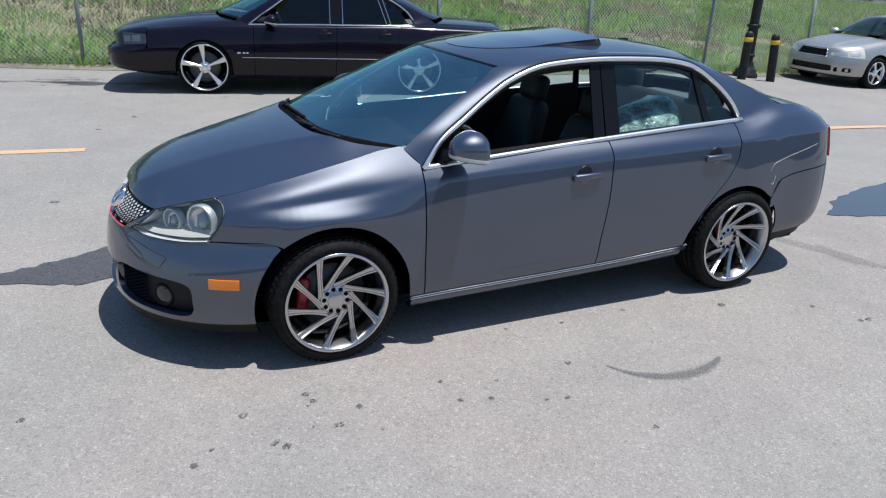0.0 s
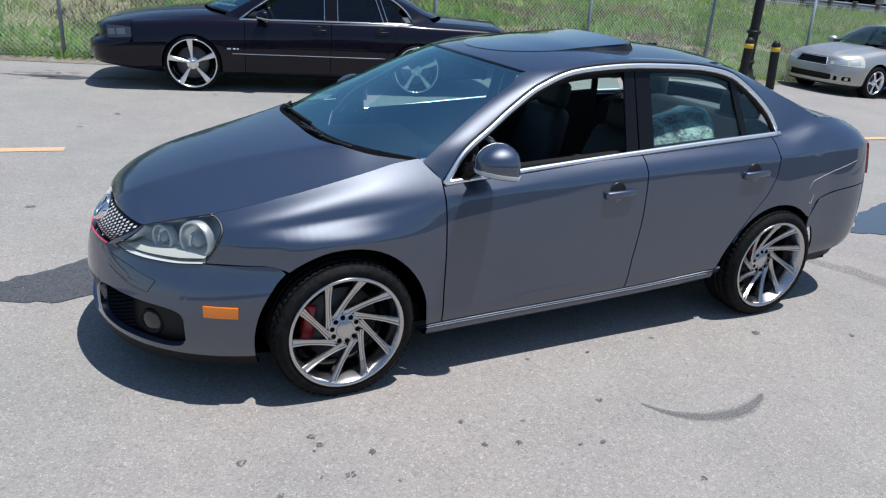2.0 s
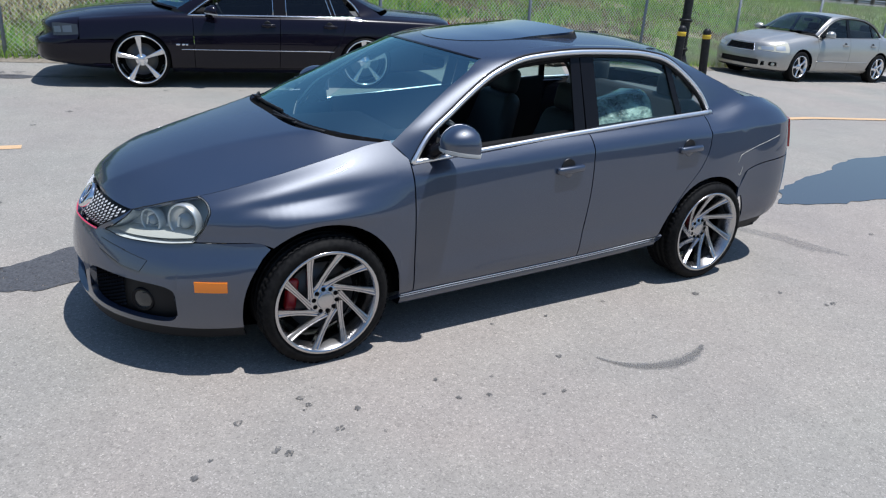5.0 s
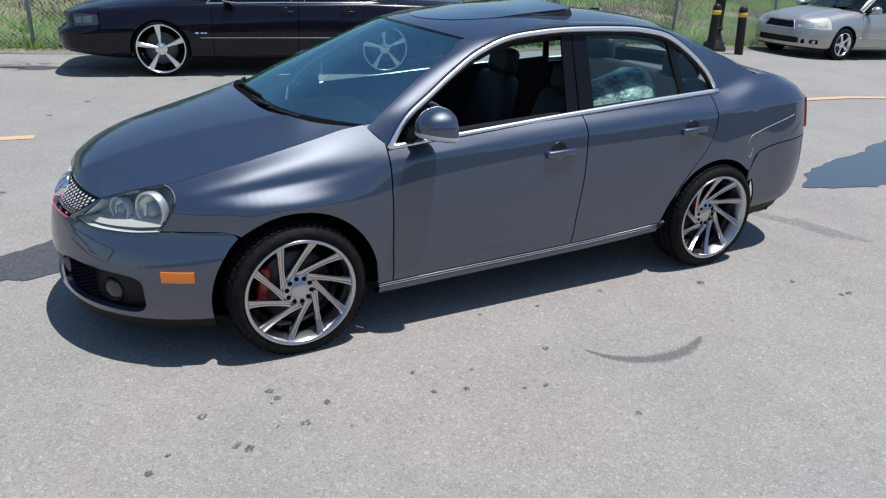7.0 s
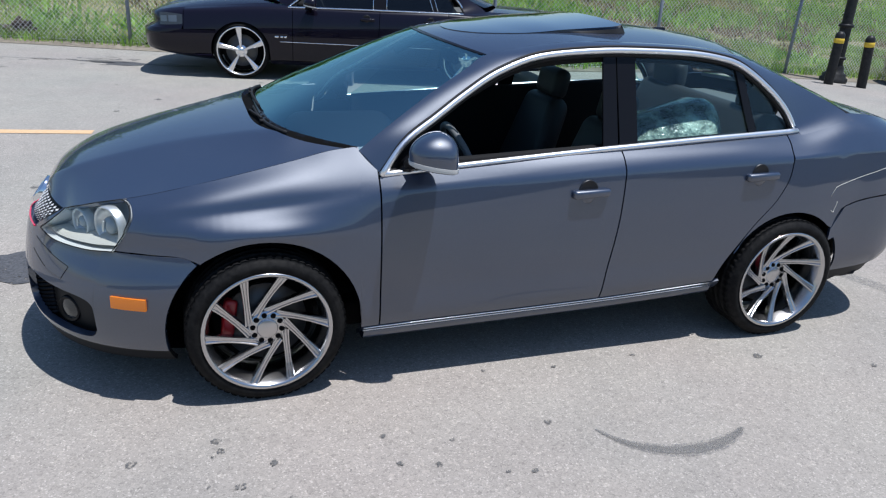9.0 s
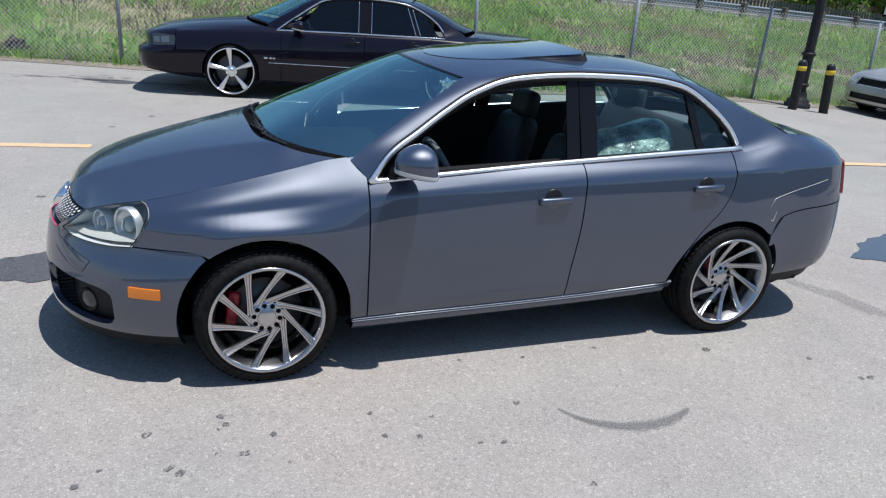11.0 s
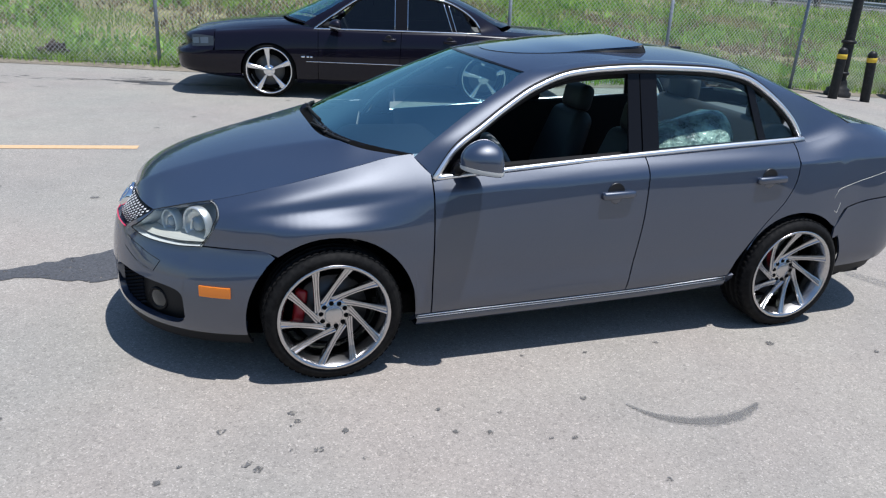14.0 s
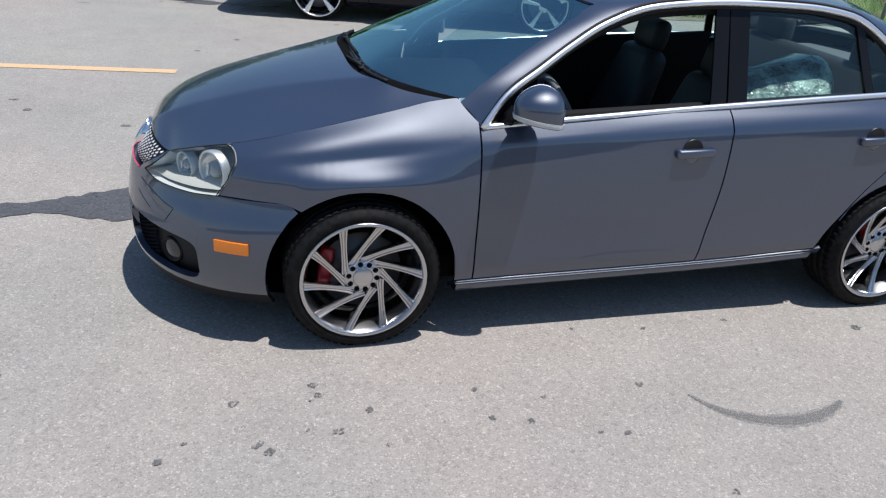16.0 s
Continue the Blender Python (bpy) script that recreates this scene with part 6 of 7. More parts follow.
def build_grey_saloon():
    car = thing("sedan_car", "graphite grey four-door sedan parked with its sunroof tilted", "car")
    sp = grey_saloon
    car_body(sp, car)
    grey_saloon_front(sp, car)
    wipers(sp, car)
    for cx, dish in ((0.0, 0.030), (2.578, 0.062)):
        for s in (-1, 1):
            wheel(car, pose(cx, s * 0.785, 0.318), 0.322, 0.258, 0.235, "swirl", RIM, s, dish, RED, 0.04 if cx < 1 else 0.3)
    handle(car, sp, 1.42, 0.825, GREY, -2)
    handle(car, sp, 2.345, 0.866, GREY, -2)
    for s in (-1, 1):
        wing_mirror(car, 0.680, 0.915, 1.035, GREY, s)
    # double bright line along the sill
    x = np.linspace(0.40, 2.15, 30)
    for dz in (0.0, -0.017):
        zz = sp["sill"](x) - 0.009 + dz
        uu, ss = locate(sp, x, zz)
        Q = skin(sp, uu, ss) + np.array([0, -0.003, 0])
        both("sill_trim", tube("sill_trim", Q, 0.0032, 6), MATT_CHROME, car, "thin bright sill line")
    # body-coloured sill panel under the doors, tucked in below the bright lines
    x = np.linspace(0.405, 2.17, 40)
    z0 = sp["sill"](x) - 0.026
    uu, ss = locate(sp, x, sp["sill"](x) - 0.02)
    y0 = skin(sp, uu, ss)[:, 1]
    rows = [(0.012, 0.004), (0.010, -0.003), (0.004, -0.010), (0.016, -0.040), (0.028, -0.052), (0.06, -0.058), (0.12, -0.056)]
    both("sill_panel", sheet("sill_panel", np.stack([np.stack([x, y0 + dy, z0 + dz], -1) for dy, dz in rows], 1), 0.0, (1.3, 0, 0.4)), GREY, car, "graphite sill panel")
    # light scrapes on the rear quarter
    for pts in ([(2.80, 0.745), (2.82, 0.785), (2.90, 0.81), (3.05, 0.845), (3.22, 0.885)], [(2.835, 0.67), (2.845, 0.69), (2.852, 0.715)], [(2.815, 0.672), (2.83, 0.662), (2.84, 0.668)]):
        f = curve(*pts)
        xs = np.linspace(pts[0][0], pts[-1][0], 16)
        uu, ss = locate(sp, xs, f(xs))
        put("scrape_mark", tube("scrape_mark", skin(sp, uu, ss) + np.array([0, 0.0002, 0]), 0.0017, 5), LAMPLIGHT, car, "light scrape in the paint")
    un = np.linspace(0, 1.0, 40)
    edge = skin(sp, un, np.full(40, 0.35)) * np.array([1, 0.96, 1]) + np.array([0.02, 0, 0.02])
    plate = sheet("splash_shield", np.stack([edge * np.array([1, t, 1]) for t in (1.0, 0.5, 0.0)], 1), 0, (0, 0, 9))
    put("splash_shield", joined("splash_shield", [plate, mirrored(plate, "m")]), UNDER, car)
    cabin(car, sp)
    put("roof_lining", sheet("roof_lining", np.stack([np.stack([top_point(sp, np.full(9, t), np.linspace(-1, 1, 9)) + np.array([0, 0, -0.035]) for t in np.linspace(0.46, 0.72, 8)])])[0], 0, (1.5, 0, 3.0)), TRIMGREY, car)
    tt = np.linspace(0.30, 0.80, 30)
    inner = np.stack([sp["C"][c](tt) for c in range(3)], -1) + np.array([0, 0.050, -0.042])
    both("roof_rail_lining", tube("roof_rail_lining", inner, 0.022, 8), CABIN, car, "dark lining along the roof edge")
    put("roof_aerial", rbox("roof_aerial", 0.09, 0.035, 0.05, 0.016, 3, True, lambda a, b, c: (a + c * 0.6, b * (1 - c * 8), c)), GLOSS_BLACK, car, "small fin aerial", at=pose(2.2, 0, 1.432))
    # bundle wrapped in clear film on the rear seat
    def lump(a, b, c):
        k = 1 + 0.10 * math.sin(9 * a + 3 * c) * math.cos(8 * b) + 0.06 * math.sin(17 * b + 11 * c)
        return (a * k, b * k, c * k)
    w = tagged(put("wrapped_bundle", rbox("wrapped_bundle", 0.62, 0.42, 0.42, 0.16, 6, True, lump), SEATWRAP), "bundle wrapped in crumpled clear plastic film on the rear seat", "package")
    w.matrix_world = pose(2.05, -0.42, 0.90, 0, -10, 0)


build_grey_saloon()

# ---- the black saloon ----
IC = [(0.60, -0.84, 0.925), (0.74, -0.81, 1.03), (0.90, -0.78, 1.14), (1.06, -0.74, 1.25), (1.23, -0.70, 1.342), (1.50, -0.675, 1.388), (1.80, -0.67, 1.398), (2.10, -0.67, 1.388), (2.36, -0.68, 1.352), (2.60, -0.70, 1.255), (2.80, -0.73, 1.11), (2.89, -0.76, 0.985)]
ID = [(0.46, -0.80, 0.985), (0.60, -0.76, 1.07), (0.78, -0.715, 1.17), (0.96, -0.665, 1.28), (1.12, -0.62, 1.360), (1.25, -0.595, 1.395), (1.70, -0.59, 1.430), (2.10, -0.585, 1.420), (2.40, -0.59, 1.375), (2.72, -0.61, 1.25), (3.00, -0.63, 1.10), (3.20, -0.64, 1.02)]
black_saloon = dict(grey_saloon)
black_saloon.update({
    "reflector": REFLECTOR,
    "fold": None, "hood_corner": 0.0, "swell": None,
    "x0": -0.55, "x1": 3.9, "p": 3.8, "q": 3.0, "wb": 2.944, "hub_z": 0.355, "arch": 0.372, "half": 0.97,
    "rails": [
        rail([(-1.05, 0.29), (-0.4, 0.23), (0.4, 0.20), (2.9, 0.20), (4.4, 0.30)], [(-0.55, 0.88), (3.9, 0.86)], -1.10, 4.28),
        rail([(-1.05, 0.33), (0.4, 0.28), (2.9, 0.29), (4.4, 0.38)], [(-0.55, 0.95), (3.9, 0.93)], -1.27, 4.34),
        rail([(-1.05, 0.45), (0.4, 0.46), (2.9, 0.47), (4.4, 0.5)], [(-0.55, 0.975), (1.5, 0.965), (3.9, 0.955)], -1.30, 4.38),
        rail([(-1.05, 0.575), (-0.7, 0.585), (0.4, 0.60), (2.9, 0.62), (4.4, 0.64)], [(-0.55, 0.975), (1.5, 0.97), (3.9, 0.955)], -1.295, 4.38),
        rail([(-1.15, 0.625), (-0.8, 0.655), (-0.4, 0.70), (0.4, 0.75), (2.9, 0.78), (4.4, 0.78)], [(-0.55, 0.955), (1.5, 0.955), (3.9, 0.94)], -1.185, 4.35),
        rail([(-1.15, 0.75), (-0.8, 0.80), (-0.5, 0.835), (0.6, 0.90), (2.9, 0.92), (4.4, 0.90)], [(-0.55, 0.90), (1.5, 0.90), (3.9, 0.88)], -1.20, 4.30),
        rail([(-1.15, 0.785), (-0.8, 0.845), (-0.5, 0.875), (0.45, 0.955), (0.7, 0.950), (1.1, 0.935), (2.6, 0.955), (3.1, 0.985), (4.3, 0.945)], [(-0.55, 0.80), (0.6, 0.80), (1.1, 0.84), (2.6, 0.83), (3.1, 0.74), (3.9, 0.72)], -1.18, 4.24)],
    "paint": BLACK_PAINT, "glass": DARK_GLASS, "ws_glass": WS_GLASS,
    "belt": curve((0.5, 0.915), (1.7, 0.935), (3.0, 0.942)), "belt_w": curve((0.6, 0.865), (1.7, 0.87), (3.3, 0.82)),
    "ztop": curve(*[(p[0], p[2]) for p in IC]), "ytop": curve(*[(p[0], -p[1]) for p in IC]), "C": knots3(IC), "D": knots3(ID),
    "bow": curve((0, -0.30), (0.455, -0.12), (0.6, 0.0), (0.727, 0.08), (1.0, 0.2)), "crown": curve((0, 0.05), (0.455, 0.03), (0.727, 0.03), (1.0, 0.02)),
    "sill": curve((0.3, 0.26), (3.0, 0.27), (4.0, 0.3)), "door_front": const(0.66), "door_mid": curve((0, 1.75), (1, 1.78)),
    "crease": 0, "arch_rear": 0.372, "border": 0.02, "valance": 0.0, "hood_lap": -0.025, "door_rear": curve((0.27, 2.40), (0.47, 2.46), (0.67, 2.60), (0.94, 2.68)), "seam": curve((-0.9, 0.592), (-0.36, 0.61)), "seam_x": -0.30,
    "fender_front": const(-0.70), "rear_seam_x": 3.30, "rear_seam_z": curve((3.29, 0.50), (3.6, 0.6), (4.4, 0.62)), "quarter_end": 4.1,
    "hood_mid": curve((-1.18, 0.785), (-1.05, 0.84), (-0.83, 0.892), (-0.35, 0.965), (0.05, 1.005), (0.46, 1.03)), "hood_back": 0.46, "hood_crease": 0.012, "hood_pow": 3.5,
    "deck_mid": curve((3.1, 1.03), (4.2, 0.98)), "deck_front": 3.2, "tail_u": (2.55, 2.95), "tail_s": (4.0, 5.3),
    "panes": [("fixed", (0.70, 1.22), (1.70, 1.70), DARK_GLASS, "dark tinted door glass"), ("fixed", (1.86, 1.86), (2.48, 2.34), DARK_GLASS, "dark tinted rear door glass"), ("fixed", (2.55, 2.42), (2.84, 2.60), DARK_GLASS, "dark tinted quarter glass")],
    "posts": [((1.70, 1.70), (1.86, 1.86)), ((2.48, 2.34), (2.55, 2.42))], "trim": CHROME, "trim_r": 0.012,
    "lip": 0.06, "lip_mat": BLACK_PAINT, "bumper_top": curve((0, 0.60), (1.0, 0.60)), "openings": [(-0.2, 0.3, 0.40, 0.05, 6.0)],
    "lamp_v": (0.16, 0.84), "lamp_taper": -0.16, "sunroof": None, "dash_x": 0.50, "dash_z": 0.93, "cabin_len": 2.5, "mirror_in": (1.4, 1.25),
})


def front_face(sp, car, grille_f, lamp_f, lamp_mat, house_mat):
    """Grille and headlamps between bumper and hood."""
    u, ue, on, top = sp["bump"]
    K = len(sp["rails"]) - 1
    def between(f0, f1, n, m, push, lo, hi, taper=0.0):
        """Patch between bumper and hood; taper narrows its inner end, or its outer one below zero."""
        U = np.linspace(f0, f1, n) * ue
        w = np.linspace(0, 1, n)[:, None]
        cut = abs(taper) * (w if taper < 0 else 1 - w) ** 2.0
        zt = sp["bumper_top"](U / ue)
        zh = skin(sp, U, np.full(n, K - 0.001))[..., 2]
        Z = zt[:, None] + (zh - zt)[:, None] * (lo + cut * 0.4 + (hi - cut - lo - cut * 0.4) * np.linspace(0, 1, m)[None])
        Q = on(np.repeat(U[:, None], m, 1), Z)
        return Q + np.array([-1, 0, 0]) * push
    a = sheet("a", between(0, grille_f, 12, 8, -0.02, 0, 1), 0)
    gr = put("grille", joined("grille", [a, mirrored(a, "b")]), PLASTIC, car, "dark grille")
    for v in np.linspace(0.15, 0.85, 5):
        e = between(0, grille_f * 0.97, 12, 2, 0.0, v, v + 0.01)[:, 0]
        put("grille_bar", tube("grille_bar", np.concatenate([e[::-1] * np.array([1, -1, 1]), e]), 0.007, 5), lamp_mat[1], gr)
    zm = float(sp["bumper_top"](1.0)) + 0.06
    fe = float(locate(sp, sp["fender_front"](np.array([zm])), np.array([zm]))[0][0]) / ue
    both("front_panel", sheet("front_panel", between(grille_f, fe - 0.003, 20, 8, 0.0, 0, 1), 0.012), sp["paint"], car)
    lamp_f = (lamp_f[0], min(lamp_f[1], fe - 0.006))
    for sgn in (1, -1):
        g = sheet("headlamp", between(lamp_f[0], lamp_f[1], 16, 6, 0.004, sp["lamp_v"][0], sp["lamp_v"][1], sp.get("lamp_taper", 0.0)), 0.02)
        h = put("headlamp", g if sgn > 0 else mirrored(g, "headlamp"), lamp_mat[0], car, "clear headlamp")
        for a0, a1 in ((0.10, 0.46), (0.54, 0.86)):
            w_, c0 = lamp_f[1] - lamp_f[0], lamp_f[0]
            v0, v1 = sp["lamp_v"]
            q = sheet("lamp_reflector", between(c0 + w_ * a0, c0 + w_ * a1, 8, 4, 0.008, v0 + (v1 - v0) * 0.25, v0 + (v1 - v0) * 0.72), 0.004)
            put("lamp_reflector", q if sgn > 0 else mirrored(q, "lamp_reflector"), sp.get("reflector", LAMPRING), h, "bright lamp reflector")


BLACK_SALOON_LAMP = material("hazed_headlamp", (0.05, 0.053, 0.05), 0.12, 0.4, 0.9)


def build_black_saloon():
    m = pose(0.525, 6.652, 0, 0, 0, math.degrees(math.atan2(-0.658, 2.833))) @ pose(0, 0.925, 0)
    car = thing("sedan_car", "black low-riding four-door sedan with large chrome five-spoke wheels", "car", m)
    sp = black_saloon
    car_body(sp, car)
    front_face(sp, car, 0.30, (0.62, 0.97), (BLACK_SALOON_LAMP, GLOSS_BLACK), PLASTIC)
    for cx in (0.0, 2.944):
        for s in (-1, 1):
            wheel(car, pose(cx, s * 0.835, 0.355), 0.355, 0.305, 0.24, 0.07, BRIGHT_RIM, s, 0.01)
    handle(car, sp, 1.62, 0.825, BLACK_PAINT)
    handle(car, sp, 2.45, 0.83, BLACK_PAINT)
    for s in (-1, 1):
        wing_mirror(car, 0.92, 1.0, 0.985, BLACK_PAINT, s, 0.85)
    x = np.linspace(0.5, 2.5, 30)
    uu, ss = locate(sp, x, 0.50 + 0 * x)
    Q = skin(sp, uu, ss) + np.array([0, -0.006, 0])
    for xb, wb_ in ((0.46, 0.05), (0.525, 0.035), (0.57, 0.03)):
        ub, sb = locate(sp, np.array([xb]), np.array([0.56]))
        yb = float(skin(sp, ub, sb)[0, 1])
        put("fender_badge", rbox("fender_badge", wb_, 0.006, 0.022, 0.003, 1), CHROME, car, "small plain chrome badge bar", at=pose(xb, yb - 0.002, 0.56))
    for xb_, xt in ((1.69, 1.69), (1.865, 1.865), (2.485, 2.345), (2.545, 2.415)):
        zb, zt = float(sp["belt"](xb_)), float(sp["ztop"](xt)) - 0.01
        f = np.linspace(0, 1, 6)
        yb, yt = float(sp["belt_w"](xb_)), float(sp["ytop"](xt))
        both("post_trim", tube("post_trim", np.stack([xb_ + (xt - xb_) * f, -(yb + (yt - yb) * f) + 0.006, zb + (zt - zb) * f], -1), 0.0055, 6), CHROME, car, "thin chrome post trim")
    both("side_moulding", tube("side_moulding", Q, 0.005, 6), CHROME, car, "thin chrome side line")
    cabin(car, sp)


build_black_saloon()

# ---- the silver saloon ----
MC = [(0.52, -0.74, 0.93), (0.64, -0.72, 1.01), (0.78, -0.69, 1.10), (0.94, -0.66, 1.20), (1.15, -0.625, 1.29), (1.45, -0.605, 1.345), (1.8, -0.60, 1.355), (2.15, -0.60, 1.335), (2.45, -0.61, 1.27), (2.65, -0.63, 1.18), (2.80, -0.65, 1.07), (2.88, -0.68, 0.985)]
MD = [(0.46, -0.71, 0.985), (0.58, -0.68, 1.05), (0.72, -0.64, 1.14), (0.9, -0.59, 1.24), (1.06, -0.55, 1.32), (1.16, -0.53, 1.35), (1.6, -0.52, 1.39), (2.0, -0.515, 1.38), (2.35, -0.52, 1.33), (2.65, -0.54, 1.22), (2.9, -0.56, 1.11), (3.08, -0.57, 1.03)]
silver_saloon = dict(grey_saloon)
silver_saloon.update({
    "fold": None, "hood_corner": 0.0, "swell": None,
    "x0": -0.35, "x1": 3.3, "p": 2.5, "q": 2.8, "wb": 2.75, "hub_z": 0.315, "arch": 0.37, "half": 0.88,
    "rails": [
        rail([(-0.95, 0.20), (0.4, 0.20), (2.7, 0.21), (3.8, 0.28)], [(-0.35, 0.80), (3.3, 0.78)], -0.90, 3.72),
        rail([(-0.95, 0.28), (0.4, 0.27), (2.7, 0.30), (3.8, 0.36)], [(-0.35, 0.86), (3.3, 0.84)], -0.94, 3.78),
        rail([(-0.95, 0.42), (0.4, 0.45), (2.7, 0.47), (3.8, 0.5)], [(-0.35, 0.88), (1.5, 0.875), (3.3, 0.86)], -0.96, 3.80),
        rail([(-0.95, 0.53), (0.4, 0.60), (2.7, 0.62), (3.8, 0.62)], [(-0.35, 0.875), (1.5, 0.872), (3.3, 0.855)], -0.945, 3.80),
        rail([(-0.95, 0.62), (-0.5, 0.665), (0.4, 0.74), (2.7, 0.77), (3.8, 0.76)], [(-0.35, 0.845), (1.5, 0.85), (3.3, 0.83)], -0.91, 3.78),
        rail([(-0.9, 0.685), (-0.4, 0.775), (0.5, 0.87), (2.7, 0.93), (3.8, 0.88)], [(-0.35, 0.775), (1.5, 0.80), (3.3, 0.76)], -0.90, 3.75),
        rail([(-0.9, 0.720), (-0.4, 0.825), (0.5, 0.945), (1.0, 0.95), (2.7, 0.985), (3.0, 0.99), (3.7, 0.92)], [(-0.35, 0.68), (0.5, 0.70), (1.0, 0.75), (2.7, 0.73), (3.0, 0.64), (3.3, 0.60)], -0.89, 3.70)],
    "paint": SILVER, "glass": LIGHT_TINT, "ws_glass": LIGHT_TINT,
    "belt": curve((0.45, 0.91), (1.6, 0.93), (2.9, 0.965)), "belt_w": curve((0.45, 0.765), (1.6, 0.775), (2.9, 0.72)),
    "ztop": curve(*[(p[0], p[2]) for p in MC]), "ytop": curve(*[(p[0], -p[1]) for p in MC]), "C": knots3(MC), "D": knots3(MD),
    "bow": curve((0, -0.25), (0.455, -0.1), (0.6, 0.0), (0.727, 0.07), (1.0, 0.15)), "crown": curve((0, 0.04), (0.455, 0.03), (0.727, 0.03), (1.0, 0.02)),
    "sill": curve((0.3, 0.26), (2.7, 0.29), (3.5, 0.3)), "door_front": const(0.50), "door_mid": curve((0, 1.56), (1, 1.60)),
    "crease": 0, "arch_rear": 0.365, "border": 0.02, "valance": 0.0, "hood_lap": -0.025, "door_rear": curve((0.28, 2.32), (0.48, 2.40), (0.68, 2.62), (0.95, 2.68)), "seam": curve((-0.9, 0.54), (-0.34, 0.56)), "seam_x": -0.33,
    "fender_front": const(-0.42), "rear_seam_x": 3.09, "rear_seam_z": curve((3.0, 0.45), (3.3, 0.56), (3.8, 0.6)), "quarter_end": 3.5,
    "hood_mid": curve((-0.89, 0.725), (-0.75, 0.80), (-0.3, 0.895), (0.2, 0.97), (0.46, 1.0)), "hood_back": 0.46, "hood_crease": 0.014,
    "hood_pow": 4.0, "deck_mid": curve((3.0, 1.02), (3.7, 0.97)), "deck_front": 3.08, "tail_u": (2.3, 2.7), "tail_s": (3.9, 5.2),
    "panes": [("fixed", (0.62, 1.0), (1.54, 1.54), LIGHT_TINT, "tinted door glass"), ("fixed", (1.64, 1.64), (2.50, 2.42), LIGHT_TINT, "tinted rear door glass"), ("fixed", (2.55, 2.47), (2.82, 2.6), LIGHT_TINT, "tinted quarter glass")],
    "posts": [((1.54, 1.54), (1.64, 1.64)), ((2.50, 2.42), (2.55, 2.47))], "trim": SILVER, "trim_r": 0.010,
    "lip": 0.03, "lip_mat": PLASTIC, "bumper_top": curve((0, 0.560), (1.0, 0.560)), "openings": [(-0.2, 0.34, 0.352, 0.060, 6.0), (0.38, 0.45, 0.340, 0.045, 4.0), (0.53, 0.72, 0.345, 0.042, 4.0)],
    "lamp_v": (0.12, 0.86), "lamp_taper": 0.30, "sunroof": None, "dash_x": 0.46, "dash_z": 0.93, "cabin_len": 2.2, "mirror_in": (1.1, 1.25),
})
SILVER_SALOON_LAMP = material("yellowed_headlamp", (0.62, 0.60, 0.48), 0.15, 0.1, 0.8)


def build_silver_saloon():
    m = pose(13.13, 5.97, -0.212, 0, 2.0, -1.5) @ pose(0, 0.776, 0) @ Matrix.Scale(0.97, 4)
    car = thing("sedan_car", "silver four-door sedan parked by the fence", "car", m)
    sp = silver_saloon
    car_body(sp, car)
    front_face(sp, car, 0.22, (0.27, 1.05), (SILVER_SALOON_LAMP, RECESS), PLASTIC)
    x = np.linspace(0.46, 2.30, 30)
    uu, ss = locate(sp, x, 0.44 + 0 * x)
    both("side_moulding", tube("side_moulding", skin(sp, uu, ss) + np.array([0, -0.004, 0]), 0.012, 6), SILVER, car, "body-coloured side moulding")
    for cx in (0.0, 2.75):
        for s in (-1, 1):
            wheel(car, pose(cx, s * 0.765, 0.315), 0.315, 0.225, 0.21, 0.3, BRIGHT_RIM, s, 0.006)
    u, ue, on, top = sp["bump"]
    K = len(sp["rails"]) - 1
    U = np.linspace(0, 0.225, 16) * ue
    zt, zh = sp["bumper_top"](U / ue), skin(sp, U, np.full(16, K - 0.001))[..., 2]
    up, dn = on(U, zh - 0.012) + np.array([-0.008, 0, 0]), on(U, zt + 0.008) + np.array([-0.008, 0, 0])
    loop = np.concatenate([up, dn[::-1]])
    put("grille_surround", tube("grille_surround", np.concatenate([loop, loop[::-1] * np.array([1, -1, 1])]), 0.009, 6), CHROME, car, "chrome grille surround")
    for s in (-1, 1):
        c = on(np.array([0.62 * ue]), np.array([0.34]))[0]
        put("fog_lamp", lathe("fog_lamp", [(0.0, -0.010), (0.028, -0.008), (0.036, 0.0), (0.036, 0.03)], 20), SILVER_SALOON_LAMP, car, "round fog lamp", at=pose(c[0] + 0.02, (c[1] + 0.015) * -s, c[2], 0, 0, -60 if s < 0 else 240))
    handle(car, sp, 1.42, 0.79, SILVER)
    handle(car, sp, 2.42, 0.80, SILVER)
    for s in (-1, 1):
        wing_mirror(car, 0.70, 0.92, 0.99, SILVER, s, 0.9)
    cabin(car, sp)


build_silver_saloon()


# ---- stains and litter on the yard ----
def ragged(outline, amp, seed, step=0.09):
    """An outline with its edges broken up."""
    r = np.random.RandomState(seed)
    out = []
    for (x0, y0), (x1, y1) in zip(outline, outline[1:] + outline[:1]):
        n = max(1, int(math.hypot(x1 - x0, y1 - y0) / step))
        for k in range(n):
            out.append((x0 + (x1 - x0) * k / n + r.uniform(-1, 1) * amp * 0.6, y0 + (y1 - y0) * k / n + r.uniform(-1, 1) * amp))
    return out


def stain(name, outline, mat, label, lift=0.004):
    return flat_mark(name, outline, mat, label, "stain", lift)


